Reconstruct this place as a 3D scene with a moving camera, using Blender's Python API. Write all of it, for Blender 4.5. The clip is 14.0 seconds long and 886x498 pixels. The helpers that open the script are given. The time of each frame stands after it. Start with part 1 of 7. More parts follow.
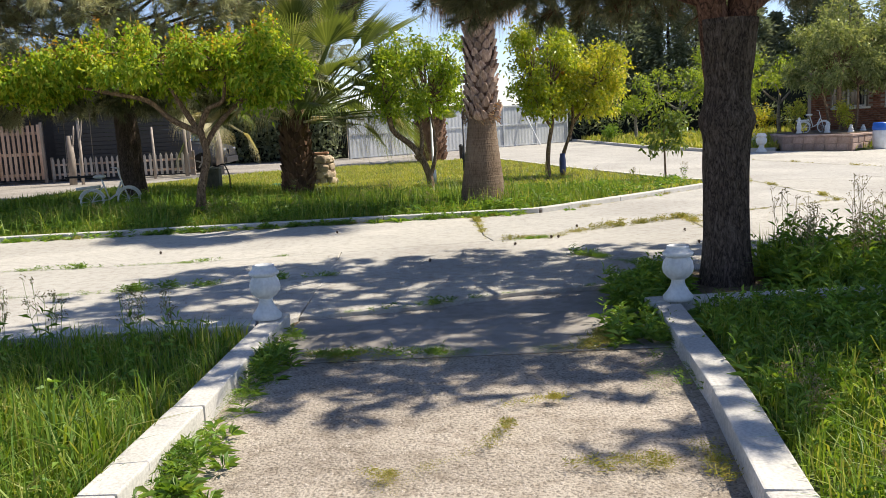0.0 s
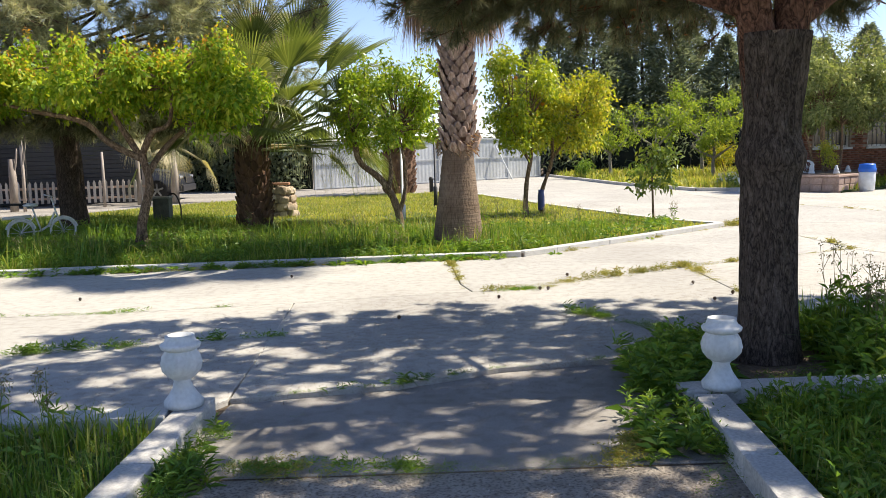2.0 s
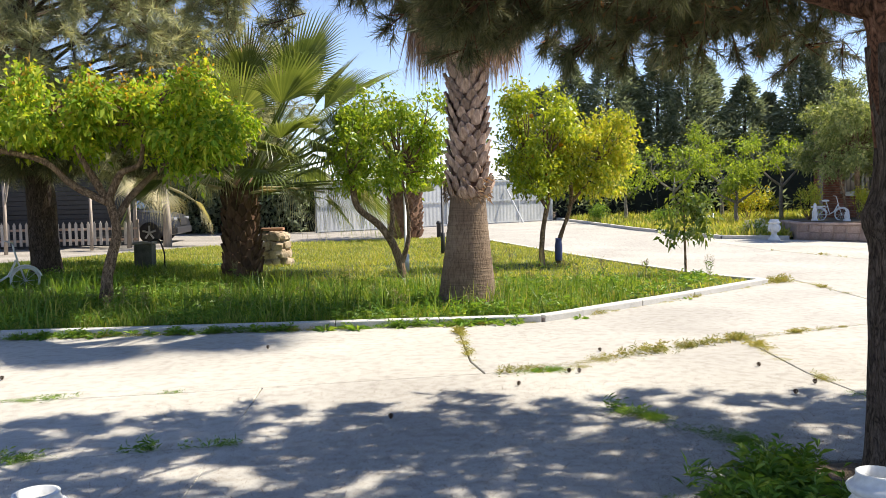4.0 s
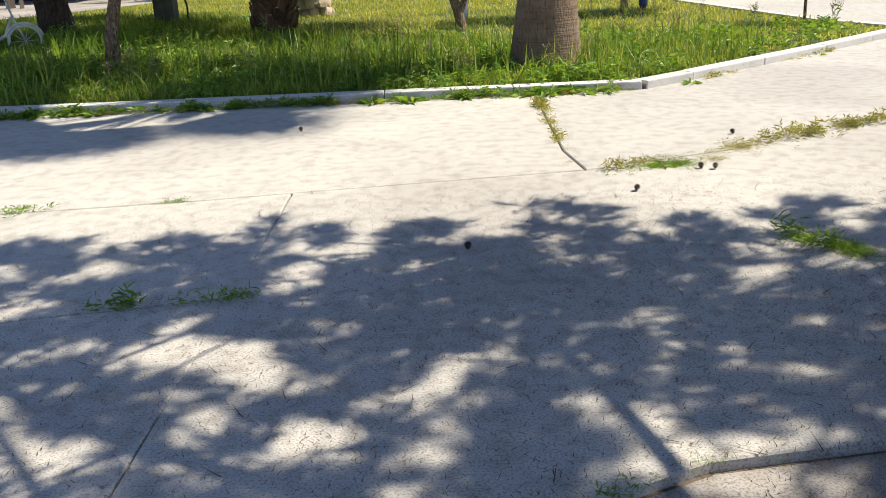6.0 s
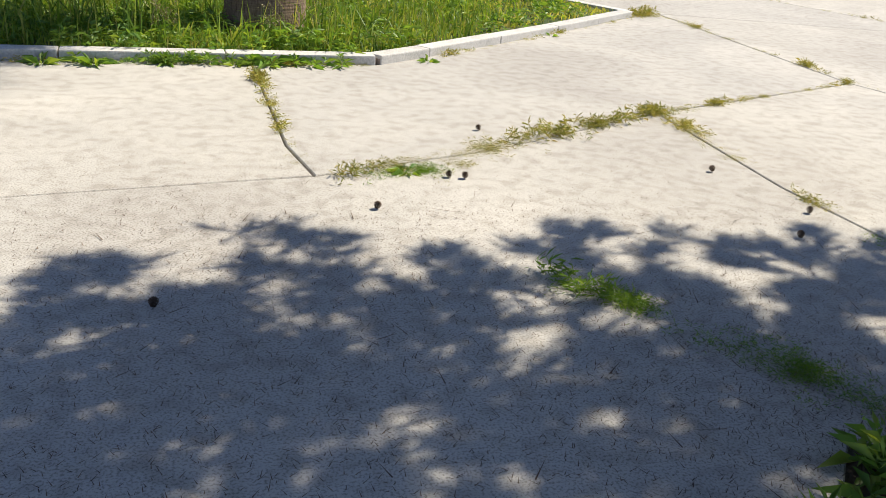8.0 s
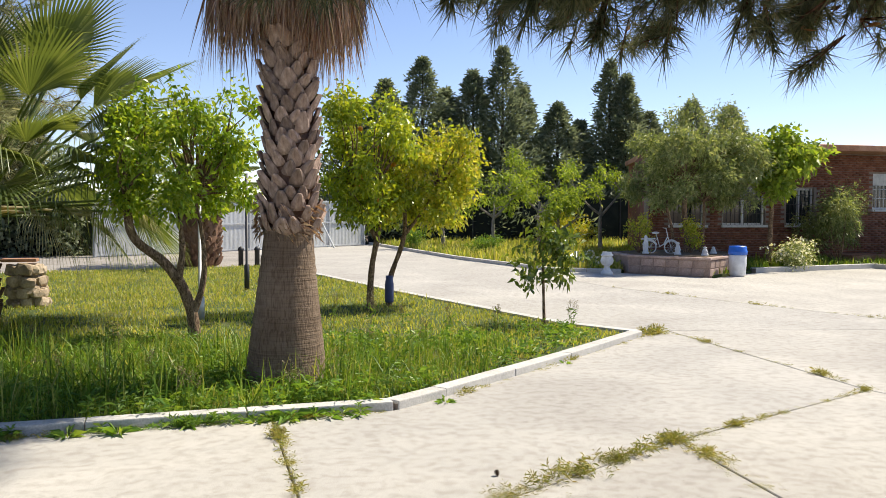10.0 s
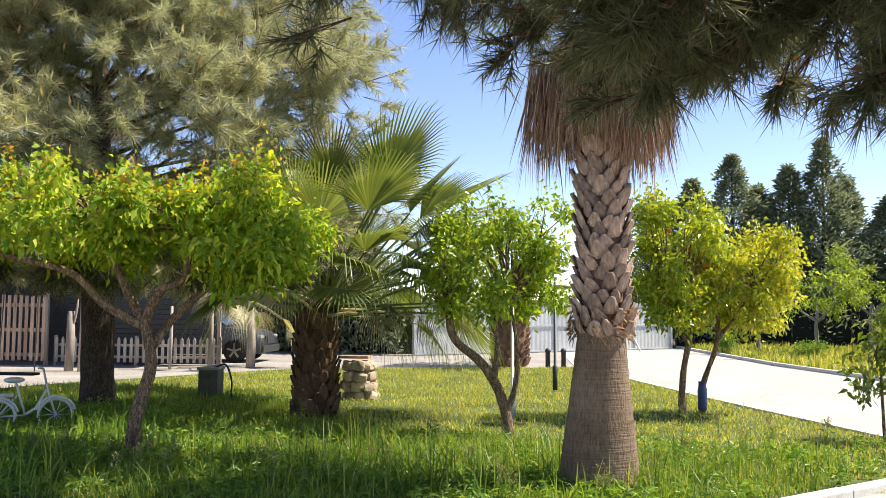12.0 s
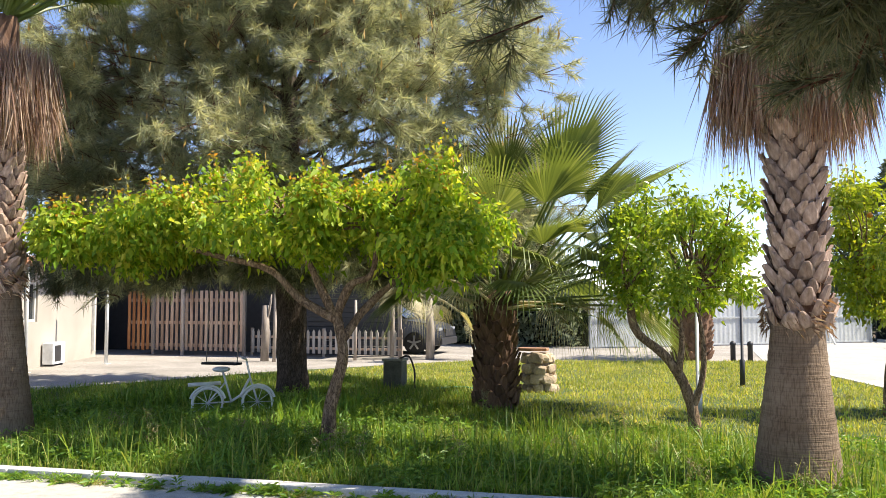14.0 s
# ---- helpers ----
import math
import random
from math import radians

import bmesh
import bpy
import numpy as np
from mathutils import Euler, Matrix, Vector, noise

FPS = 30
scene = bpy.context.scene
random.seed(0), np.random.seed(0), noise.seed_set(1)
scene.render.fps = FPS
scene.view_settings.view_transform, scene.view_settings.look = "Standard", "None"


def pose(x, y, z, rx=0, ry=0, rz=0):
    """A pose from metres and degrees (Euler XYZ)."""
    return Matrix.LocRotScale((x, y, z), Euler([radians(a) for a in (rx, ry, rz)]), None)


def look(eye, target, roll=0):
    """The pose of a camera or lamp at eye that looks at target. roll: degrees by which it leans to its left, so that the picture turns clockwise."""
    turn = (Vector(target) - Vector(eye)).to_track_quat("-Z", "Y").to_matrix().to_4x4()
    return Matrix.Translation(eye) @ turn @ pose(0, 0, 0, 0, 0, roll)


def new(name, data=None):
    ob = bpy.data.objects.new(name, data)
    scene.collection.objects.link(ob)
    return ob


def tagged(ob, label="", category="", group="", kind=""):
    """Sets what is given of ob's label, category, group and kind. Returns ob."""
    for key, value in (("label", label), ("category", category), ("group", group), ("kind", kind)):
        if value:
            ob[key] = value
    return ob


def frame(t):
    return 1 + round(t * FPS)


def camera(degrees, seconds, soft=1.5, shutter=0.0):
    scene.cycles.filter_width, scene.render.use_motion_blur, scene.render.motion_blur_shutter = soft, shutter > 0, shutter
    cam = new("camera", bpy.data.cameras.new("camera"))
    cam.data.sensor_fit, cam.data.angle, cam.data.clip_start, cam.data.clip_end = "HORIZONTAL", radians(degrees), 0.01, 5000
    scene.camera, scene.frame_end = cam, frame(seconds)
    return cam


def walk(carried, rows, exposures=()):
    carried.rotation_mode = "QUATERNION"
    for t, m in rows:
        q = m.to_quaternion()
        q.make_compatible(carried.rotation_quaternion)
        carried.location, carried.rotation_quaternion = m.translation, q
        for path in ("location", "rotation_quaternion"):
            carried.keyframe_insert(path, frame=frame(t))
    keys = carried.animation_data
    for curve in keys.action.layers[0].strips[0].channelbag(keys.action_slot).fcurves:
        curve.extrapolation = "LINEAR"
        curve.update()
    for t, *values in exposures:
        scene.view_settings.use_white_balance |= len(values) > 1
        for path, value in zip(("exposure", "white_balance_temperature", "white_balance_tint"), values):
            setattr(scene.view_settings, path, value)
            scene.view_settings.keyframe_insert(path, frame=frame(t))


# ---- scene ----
cam = camera(54.8, 14.0, soft=0.55)
PATH = [
    (0, (-0.047, 0.86, 1.48), (-0.059, 2.837, 1.18), -2.9),
    (0.5, (-0.09, 1.186, 1.472), (-0.023, 3.166, 1.193), -2.2),
    (1, (-0.091, 1.522, 1.484), (0.027, 3.501, 1.225), -1.6),
    (1.5, (-0.025, 1.931, 1.483), (0.077, 3.915, 1.252), -1.4),
    (2, (-0.1, 2.337, 1.468), (-0.03, 4.322, 1.238), -1.6),
    (2.2, (-0.112, 2.493, 1.479), (-0.041, 4.479, 1.246), -1.4),
    (4.3, (-0.014, 4.306, 1.534), (0.029, 6.301, 1.404), -1.0),
    (4.5, (-0.081, 4.496, 1.513), (-0.095, 6.491, 1.378), -1.1),
    (5, (-0.221, 4.934, 1.5), (-0.292, 6.898, 1.129), -2.3),
    (5.5, (-0.193, 5.417, 1.504), (-0.324, 7.343, 0.984), -2.6),
    (6, (-0.204, 5.87, 1.45), (-0.281, 7.742, 0.749), -2.5),
    (6.5, (-0.183, 6.237, 1.435), (-0.111, 8.067, 0.633), -1.1),
    (7, (-0.128, 6.571, 1.427), (-0.044, 8.373, 0.565), 1.8),
    (7.5, (-0.102, 6.815, 1.4), (0.216, 8.577, 0.509), 2.8),
    (8, (-0.098, 6.948, 1.452), (0.459, 8.695, 0.654), 5.2),
    (8.5, (-0.03, 6.925, 1.553), (0.575, 8.745, 0.986), 4.8),
    (8.7, (-0.022, 6.911, 1.587), (0.633, 8.737, 1.103), 4.5),
    (10.8, (-0.061, 6.896, 1.672), (0.205, 8.878, 1.737), -0.5),
    (11, (-0.082, 6.858, 1.655), (0.104, 8.848, 1.75), -0.1),
    (11.5, (-0.107, 6.79, 1.665), (-0.098, 8.786, 1.795), 0.1),
    (12, (-0.132, 6.771, 1.675), (-0.317, 8.758, 1.815), 0.4),
    (12.5, (-0.172, 6.743, 1.654), (-0.547, 8.702, 1.797), 0.7),
    (13, (-0.182, 6.716, 1.671), (-0.6, 8.667, 1.809), 0.5),
    (13.5, (-0.197, 6.713, 1.673), (-0.666, 8.653, 1.808), 0.3),
    (14, (-0.208, 6.698, 1.678), (-0.785, 8.609, 1.799), 0.0),
]
EXPOSURES = [(0, 0.78), (1.0, 0.93), (2.2, 1.0), (4.3, 1.07), (5.5, 1.0), (7.5, 0.86), (8.0, 0.76), (8.5, 0.45), (8.7, 0.45), (10.8, 1.06), (12.0, 1.26), (12.5, 1.32), (14, 1.33)]
walk(cam, [(t, look(eye, target, roll)) for t, eye, target, roll in PATH], EXPOSURES)

# ---- light ----
TO_SUN = Vector((0.74, 0.2, 1.0)).normalized()
world = bpy.data.worlds.new("sky")
scene.world = world
world.use_nodes = True
wn = world.node_tree
sky = wn.nodes.new("ShaderNodeTexSky")
sky.sky_type = 'NISHITA'
sky.sun_disc = False
sky.sun_elevation = math.asin(TO_SUN.z)
sky.sun_rotation = math.atan2(TO_SUN.x, TO_SUN.y)
sky.altitude = 1600
sky.dust_density = 0.06
sky.ozone_density = 2.6
tint = wn.nodes.new("ShaderNodeMix")
tint.data_type, tint.blend_type = 'RGBA', 'MULTIPLY'
tint.inputs[0].default_value = 1.0
tint.inputs[7].default_value = (1.08, 0.965, 1.0, 1)
wn.links.new(sky.outputs[0], tint.inputs[6])
wn.links.new(tint.outputs[2], wn.nodes["Background"].inputs[0])
wn.nodes["Background"].inputs[1].default_value = 0.099
sun = new("sun", bpy.data.lights.new("sun", 'SUN'))
sun.data.energy = 4.5
sun.data.angle = radians(0.53)
sun.data.color = (1.0, 0.915, 0.775)
sun.matrix_world = look((0, 0, 30), Vector((0, 0, 30)) - TO_SUN)

# ---- materials ----
def shader(name, rough=0.8, metal=0.0, spec=0.3):
    m = bpy.data.materials.new(name)
    m.use_nodes = True
    p = m.node_tree.nodes["Principled BSDF"]
    p.inputs["Roughness"].default_value = rough
    p.inputs["Metallic"].default_value = metal
    p.inputs["Specular IOR Level"].default_value = spec
    return m, m.node_tree, p


def tex_noise(nt, scale, detail=4.0, stretch=(1, 1, 1), distort=0.0):
    """A noise texture in the object's own metres."""
    co = nt.nodes.new("ShaderNodeTexCoord")
    mp = nt.nodes.new("ShaderNodeMapping")
    mp.inputs["Scale"].default_value = stretch
    n = nt.nodes.new("ShaderNodeTexNoise")
    n.inputs["Scale"].default_value = scale
    n.inputs["Detail"].default_value = detail
    n.inputs["Distortion"].default_value = distort
    nt.links.new(co.outputs["Object"], mp.inputs["Vector"])
    nt.links.new(mp.outputs["Vector"], n.inputs["Vector"])
    return n.outputs["Fac"]


def ramp(nt, fac, stops):
    r = nt.nodes.new("ShaderNodeValToRGB")
    e = r.color_ramp.elements
    e[0].position, e[0].color = stops[0][0], (*stops[0][1], 1)
    e[1].position, e[1].color = stops[-1][0], (*stops[-1][1], 1)
    for pos, col in stops[1:-1]:
        e.new(pos).color = (*col, 1)
    nt.links.new(fac, r.inputs["Fac"])
    return r.outputs["Color"]


def blend(nt, a, b, fac, mode='MIX'):
    x = nt.nodes.new("ShaderNodeMix")
    x.data_type, x.blend_type = 'RGBA', mode
    for sock, v in ((x.inputs[6], a), (x.inputs[7], b), (x.inputs[0], fac)):
        if hasattr(v, "is_linked"):
            nt.links.new(v, sock)
        elif isinstance(v, tuple):
            sock.default_value = (*v, 1)
        else:
            sock.default_value = v
    return x.outputs[2]


def bumped(nt, p, fac, strength=0.4, depth=0.01):
    b = nt.nodes.new("ShaderNodeBump")
    b.inputs["Strength"].default_value = strength
    b.inputs["Distance"].default_value = depth
    nt.links.new(fac, b.inputs["Height"])
    nt.links.new(b.outputs["Normal"], p.inputs["Normal"])


def surface(name, dark, mid, light, scale=2.0, fine=40.0, rough=0.85, bump=0.4, depth=0.01, metal=0.0, stretch=(1, 1, 1), vary=0.0, grain=0.5):
    """A weathered surface: broad stains, fine grain, relief, and a tint of its own for each piece."""
    m, nt, p = shader(name, rough, metal)
    broad = tex_noise(nt, scale, 5, stretch, 0.4)
    small = tex_noise(nt, fine, 6, stretch)
    col = ramp(nt, broad, [(0.28, dark), (0.5, mid), (0.75, light)])
    col = blend(nt, col, ramp(nt, small, [(0.3, (0.55, 0.53, 0.5)), (0.62, (1.1, 1.1, 1.1))]), grain, 'MULTIPLY')
    if vary:
        info = nt.nodes.new("ShaderNodeObjectInfo")
        col = blend(nt, col, ramp(nt, info.outputs["Random"], [(0, (1 - vary,) * 3), (1, (1 + vary,) * 3)]), 1.0, 'MULTIPLY')
    nt.links.new(col, p.inputs["Base Color"])
    bumped(nt, p, small, bump, depth)
    return m


def foliage(name, colours, glow=0.45, rough=0.45, spec=0.35, through_tint=(1.8, 1.6, 0.7)):
    """Leaves: each its own tint, light passing through them."""
    m, nt, p = shader(name, rough, 0.0, spec)
    geo = nt.nodes.new("ShaderNodeNewGeometry")
    stops = [(i / (len(colours) - 1), c) for i, c in enumerate(colours)]
    col = ramp(nt, geo.outputs["Random Per Island"], stops)
    patch = tex_noise(nt, 1.1, 3)
    col = blend(nt, col, ramp(nt, patch, [(0.3, (0.72, 0.76, 0.7)), (0.7, (1.18, 1.15, 1.1))]), 1.0, 'MULTIPLY')
    nt.links.new(col, p.inputs["Base Color"])
    tr = nt.nodes.new("ShaderNodeBsdfTranslucent")
    nt.links.new(blend(nt, col, through_tint, 1.0, 'MULTIPLY'), tr.inputs["Color"])
    mix = nt.nodes.new("ShaderNodeMixShader")
    mix.inputs[0].default_value = glow * 0.92
    nt.links.new(p.outputs[0], mix.inputs[1])
    nt.links.new(tr.outputs[0], mix.inputs[2])
    nt.links.new(mix.outputs[0], nt.nodes["Material Output"].inputs["Surface"])
    return m


def bark(name, dark, mid, light, scale=9.0, stretch=(1, 1, 0.25), depth=0.03):
    """Fissured bark: long cracks between rough plates, two scales of grain."""
    m, nt, p = shader(name, 0.92, 0.0, 0.15)

    def ridge(sc, detail, warp):
        n = tex_noise(nt, sc, detail, stretch, warp)
        a = nt.nodes.new("ShaderNodeMath")
        a.operation = 'SUBTRACT'
        nt.links.new(n, a.inputs[0])
        a.inputs[1].default_value = 0.5
        b = nt.nodes.new("ShaderNodeMath")
        b.operation = 'ABSOLUTE'
        nt.links.new(a.outputs[0], b.inputs[0])
        return b.outputs[0]
    big = ridge(scale, 3, 1.0)
    fine = ridge(scale * 2.7, 4, 0.6)
    small = tex_noise(nt, 45, 6, (1, 1, 0.5))
    col = ramp(nt, big, [(0.0, dark), (0.05, mid), (0.2, light)])
    col = blend(nt, col, ramp(nt, fine, [(0.0, (0.4, 0.37, 0.35)), (0.07, (1.0, 1.0, 1.0))]), 0.7, 'MULTIPLY')
    col = blend(nt, col, ramp(nt, small, [(0.3, (0.6, 0.58, 0.56)), (0.7, (1.2, 1.17, 1.13))]), 0.8, 'MULTIPLY')
    nt.links.new(col, p.inputs["Base Color"])
    add = nt.nodes.new("ShaderNodeMath")
    add.operation = 'MULTIPLY_ADD'
    nt.links.new(big, add.inputs[0])
    add.inputs[1].default_value = 2.2
    nt.links.new(fine, add.inputs[2])
    bumped(nt, p, add.outputs[0], 0.9, depth)
    return m


def plain(name, col, rough=0.5, metal=0.0, spec=0.5, wear=0.25):
    """Paint or plastic with slight soiling."""
    m, nt, p = shader(name, rough, metal, spec)
    d = tuple(c * (1 - wear) for c in col)
    nt.links.new(ramp(nt, tex_noise(nt, 7, 6), [(0.3, d), (0.65, col)]), p.inputs["Base Color"])
    return m


def slab_material(name, dark, mid, light, pebbles):
    m, nt, p = shader(name, 0.93, 0.0, 0.2)
    broad = tex_noise(nt, 0.55, 6, (1, 1, 1), 0.8)
    mid_n = tex_noise(nt, 11.0, 8, (1, 1, 1), 0.3)
    small = tex_noise(nt, 60.0 if pebbles else 120.0, 4)
    col = ramp(nt, broad, [(0.3, dark), (0.5, mid), (0.68, light)])
    col = blend(nt, col, ramp(nt, mid_n, [(0.34, (0.66, 0.63, 0.6)), (0.54, (1.0, 1.0, 1.0))]), 0.75 if pebbles else 0.55, 'MULTIPLY')
    col = blend(nt, col, ramp(nt, small, [(0.36, (0.45, 0.43, 0.41)), (0.5, (1.0, 1.0, 1.0)), (0.7, (1.15, 1.13, 1.1))]), 0.8 if pebbles else 0.68, 'MULTIPLY')
    info = nt.nodes.new("ShaderNodeObjectInfo")
    col = blend(nt, col, ramp(nt, info.outputs["Random"], [(0, (0.93, 0.93, 0.94)), (1, (1.04, 1.03, 1.01))]), 1.0, 'MULTIPLY')
    # sparse dark litter specks
    v = nt.nodes.new("ShaderNodeTexVoronoi")
    v.inputs["Scale"].default_value = 22
    v.inputs["Randomness"].default_value = 1
    co = nt.nodes.new("ShaderNodeTexCoord")
    nt.links.new(co.outputs["Object"], v.inputs["Vector"])
    col = blend(nt, ramp(nt, v.outputs["Distance"], [(0.03, (0.35, 0.31, 0.27)), (0.06, (1, 1, 1))]), col, 1.0, 'MULTIPLY')
    nt.links.new(col, p.inputs["Base Color"])
    h = nt.nodes.new("ShaderNodeMath")
    h.operation = 'MULTIPLY_ADD'
    nt.links.new(mid_n, h.inputs[0])
    h.inputs[1].default_value = 0.8
    nt.links.new(small, h.inputs[2])
    bumped(nt, p, h.outputs[0], 0.8 if pebbles else 0.22, 0.02 if pebbles else 0.006)
    return m


CONCRETE = slab_material("concrete", (0.405, 0.387, 0.352), (0.458, 0.442, 0.402), (0.52, 0.5, 0.452), False)
# slab 10's own darker tone; on slab 9 it holds the pine's shade
OLD_SHADED_CONCRETE = slab_material("old_shaded_concrete", (0.27, 0.25, 0.22), (0.35, 0.325, 0.29), (0.42, 0.39, 0.35), False)
PEBBLED = slab_material("exposed_aggregate_concrete", (0.28, 0.24, 0.195), (0.41, 0.36, 0.295), (0.53, 0.47, 0.395), True)
KERB = surface("cast_kerb", (0.42, 0.41, 0.38), (0.56, 0.54, 0.50), (0.66, 0.64, 0.60), 1.7, 60, 0.9, 0.3, 0.005, vary=0.04)
SOIL = surface("soil", (0.10, 0.075, 0.05), (0.16, 0.12, 0.08), (0.24, 0.19, 0.13), 1.2, 30, 0.97, 0.8, 0.03)
TURF = surface("turf", (0.05, 0.075, 0.02), (0.08, 0.11, 0.03), (0.14, 0.14, 0.05), 0.9, 35, 0.97, 0.8, 0.03)
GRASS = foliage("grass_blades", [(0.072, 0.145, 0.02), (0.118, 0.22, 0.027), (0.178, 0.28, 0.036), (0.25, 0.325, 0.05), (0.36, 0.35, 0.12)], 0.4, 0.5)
# yellower, paler than GRASS: sunlight on the open lawn put into the colour
GRASS_SUNLIT = foliage("sunlit_grass_blades", [(0.21, 0.28, 0.04), (0.32, 0.37, 0.06), (0.44, 0.43, 0.1), (0.55, 0.49, 0.22)], 0.42, 0.55)
WEED = foliage("weed_leaves", [(0.09, 0.185, 0.03), (0.155, 0.28, 0.045), (0.25, 0.345, 0.06)], 0.4)
WEED_DRY = foliage("yellowed_weeds", [(0.187, 0.22, 0.04), (0.302, 0.30, 0.07), (0.416, 0.34, 0.13)], 0.3)
STRAW = foliage("straw_stems", [(0.20, 0.17, 0.09), (0.33, 0.28, 0.15)], 0.2)
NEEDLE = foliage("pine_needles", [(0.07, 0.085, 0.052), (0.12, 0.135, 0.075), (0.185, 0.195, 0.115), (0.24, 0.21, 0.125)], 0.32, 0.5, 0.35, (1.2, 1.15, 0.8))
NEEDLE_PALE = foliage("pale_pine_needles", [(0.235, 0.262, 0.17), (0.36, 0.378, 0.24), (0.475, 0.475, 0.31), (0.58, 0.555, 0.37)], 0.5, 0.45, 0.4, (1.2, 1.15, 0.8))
CANDLE = foliage("pine_candles", [(0.42, 0.27, 0.09), (0.55, 0.38, 0.14)], 0.2)
CATKIN = foliage("pine_catkins", [(0.2, 0.09, 0.05), (0.34, 0.17, 0.09)], 0.25)
APRICOT = foliage("apricot_leaves", [(0.125, 0.24, 0.02), (0.23, 0.365, 0.03), (0.36, 0.455, 0.045), (0.5, 0.5, 0.075)], 0.44, 0.5, 0.25)
APRICOT_TIP = foliage("young_apricot_leaves", [(0.30, 0.30, 0.03), (0.45, 0.30, 0.05), (0.48, 0.22, 0.06)], 0.5, 0.35)
CITRUS = foliage("citrus_leaves", [(0.125, 0.225, 0.022), (0.24, 0.35, 0.035), (0.385, 0.45, 0.06)], 0.48, 0.3, 0.5)
LEMON = foliage("lemon_leaves", [(0.208, 0.28, 0.025), (0.322, 0.39, 0.04), (0.458, 0.46, 0.05), (0.551, 0.50, 0.08)], 0.45, 0.32, 0.5)
LEMON_DARK = foliage("orange_leaves", [(0.166, 0.25, 0.025), (0.281, 0.36, 0.03), (0.416, 0.44, 0.045)], 0.42, 0.3, 0.5)
SAPLING = foliage("sapling_leaves", [(0.06, 0.10, 0.02), (0.11, 0.17, 0.03), (0.22, 0.26, 0.05)], 0.35, 0.3, 0.5)
OLIVE = foliage("grey_green_leaves", [(0.13, 0.175, 0.07), (0.215, 0.27, 0.11), (0.35, 0.38, 0.21)], 0.42, 0.4)
LIME = foliage("fresh_green_leaves", [(0.146, 0.24, 0.03), (0.229, 0.32, 0.04), (0.333, 0.40, 0.08)], 0.5)
CONIFER = foliage("conifer_sprays", [(0.125, 0.155, 0.10), (0.198, 0.23, 0.15), (0.291, 0.32, 0.21)], 0.42, 0.6, 0.3, (1.2, 1.2, 0.9))
FAN = foliage("fan_palm_leaf", [(0.095, 0.135, 0.042), (0.15, 0.2, 0.065), (0.24, 0.285, 0.11)], 0.38, 0.35, 0.5)
FAN_DRY = foliage("dry_fan_palm_leaf", [(0.42, 0.38, 0.24), (0.52, 0.47, 0.32), (0.30, 0.30, 0.14)], 0.3, 0.6)
SKIRT = foliage("dead_palm_thatch", [(0.16, 0.085, 0.062), (0.29, 0.17, 0.125), (0.42, 0.28, 0.215), (0.54, 0.42, 0.345)], 0.25, 0.7)
YELLOW = foliage("yellow_flowers", [(0.55, 0.42, 0.02), (0.75, 0.60, 0.03)], 0.3)
WHITE_FLOWER = foliage("white_flowers", [(0.7, 0.7, 0.66), (0.85, 0.84, 0.8)], 0.3)
ORANGE = plain("orange_peel", (0.75, 0.28, 0.02), 0.45)
BARK_PINE = bark("pine_bark", (0.05, 0.038, 0.03), (0.125, 0.096, 0.077), (0.19, 0.15, 0.122), 24, (1, 1, 0.3), 0.022)
BARK_RED = bark("red_pine_bark", (0.06, 0.035, 0.025), (0.19, 0.095, 0.062), (0.29, 0.16, 0.11), 14, (1, 1, 0.5), 0.015)
BARK_GREY = bark("fruit_tree_bark", (0.09, 0.06, 0.04), (0.26, 0.18, 0.115), (0.40, 0.29, 0.195), 22, (1, 1, 0.4), 0.01)
BARK_PALE = bark("pale_bark", (0.20, 0.17, 0.14), (0.36, 0.33, 0.29), (0.50, 0.47, 0.42), 20, (1, 1, 0.3), 0.008)
BOOT = surface("palm_leaf_base", (0.16, 0.1, 0.075), (0.37, 0.265, 0.205), (0.6, 0.48, 0.4), 9, 60, 0.85, 0.5, 0.008, stretch=(1, 1, 0.4), vary=0.38)
BOOT_DARK = surface("dark_palm_leaf_base", (0.055, 0.03, 0.02), (0.12, 0.07, 0.042), (0.20, 0.125, 0.08), 6, 60, 0.9, 0.5, 0.008, stretch=(1, 1, 0.3), vary=0.35)
FIBRE = surface("palm_fibre", (0.10, 0.055, 0.035), (0.20, 0.115, 0.075), (0.30, 0.19, 0.13), 9, 90, 0.95, 0.8, 0.01, stretch=(1, 1, 0.3))
MARBLE = surface("white_cast_stone", (0.55, 0.57, 0.57), (0.70, 0.71, 0.70), (0.78, 0.78, 0.76), 5, 45, 0.6, 0.15, 0.003, grain=0.25)
GALVANISED = surface("galvanised_sheet", (0.42, 0.44, 0.46), (0.52, 0.54, 0.56), (0.60, 0.62, 0.64), 0.8, 12, 0.5, 0.1, 0.003, 0.35, grain=0.25)
STEEL_WHITE = plain("white_painted_steel", (0.72, 0.73, 0.72), 0.45)
DARK_METAL = plain("dark_painted_steel", (0.035, 0.035, 0.04), 0.5)
ANTHRACITE = plain("anthracite_cladding", (0.045, 0.047, 0.052), 0.55)
# fence mesh, made near-black to include the deep shade under the conifers
SCREEN_AND_SHADE = surface("screening_and_shade", (0.010, 0.013, 0.011), (0.018, 0.022, 0.018), (0.03, 0.034, 0.028), 2, 40, 0.95, 0.3, 0.01)
PALLET = surface("pale_pallet_wood", (0.30, 0.20, 0.14), (0.46, 0.33, 0.25), (0.58, 0.46, 0.37), 4, 50, 0.85, 0.4, 0.004, stretch=(1, 1, 0.15), vary=0.2)
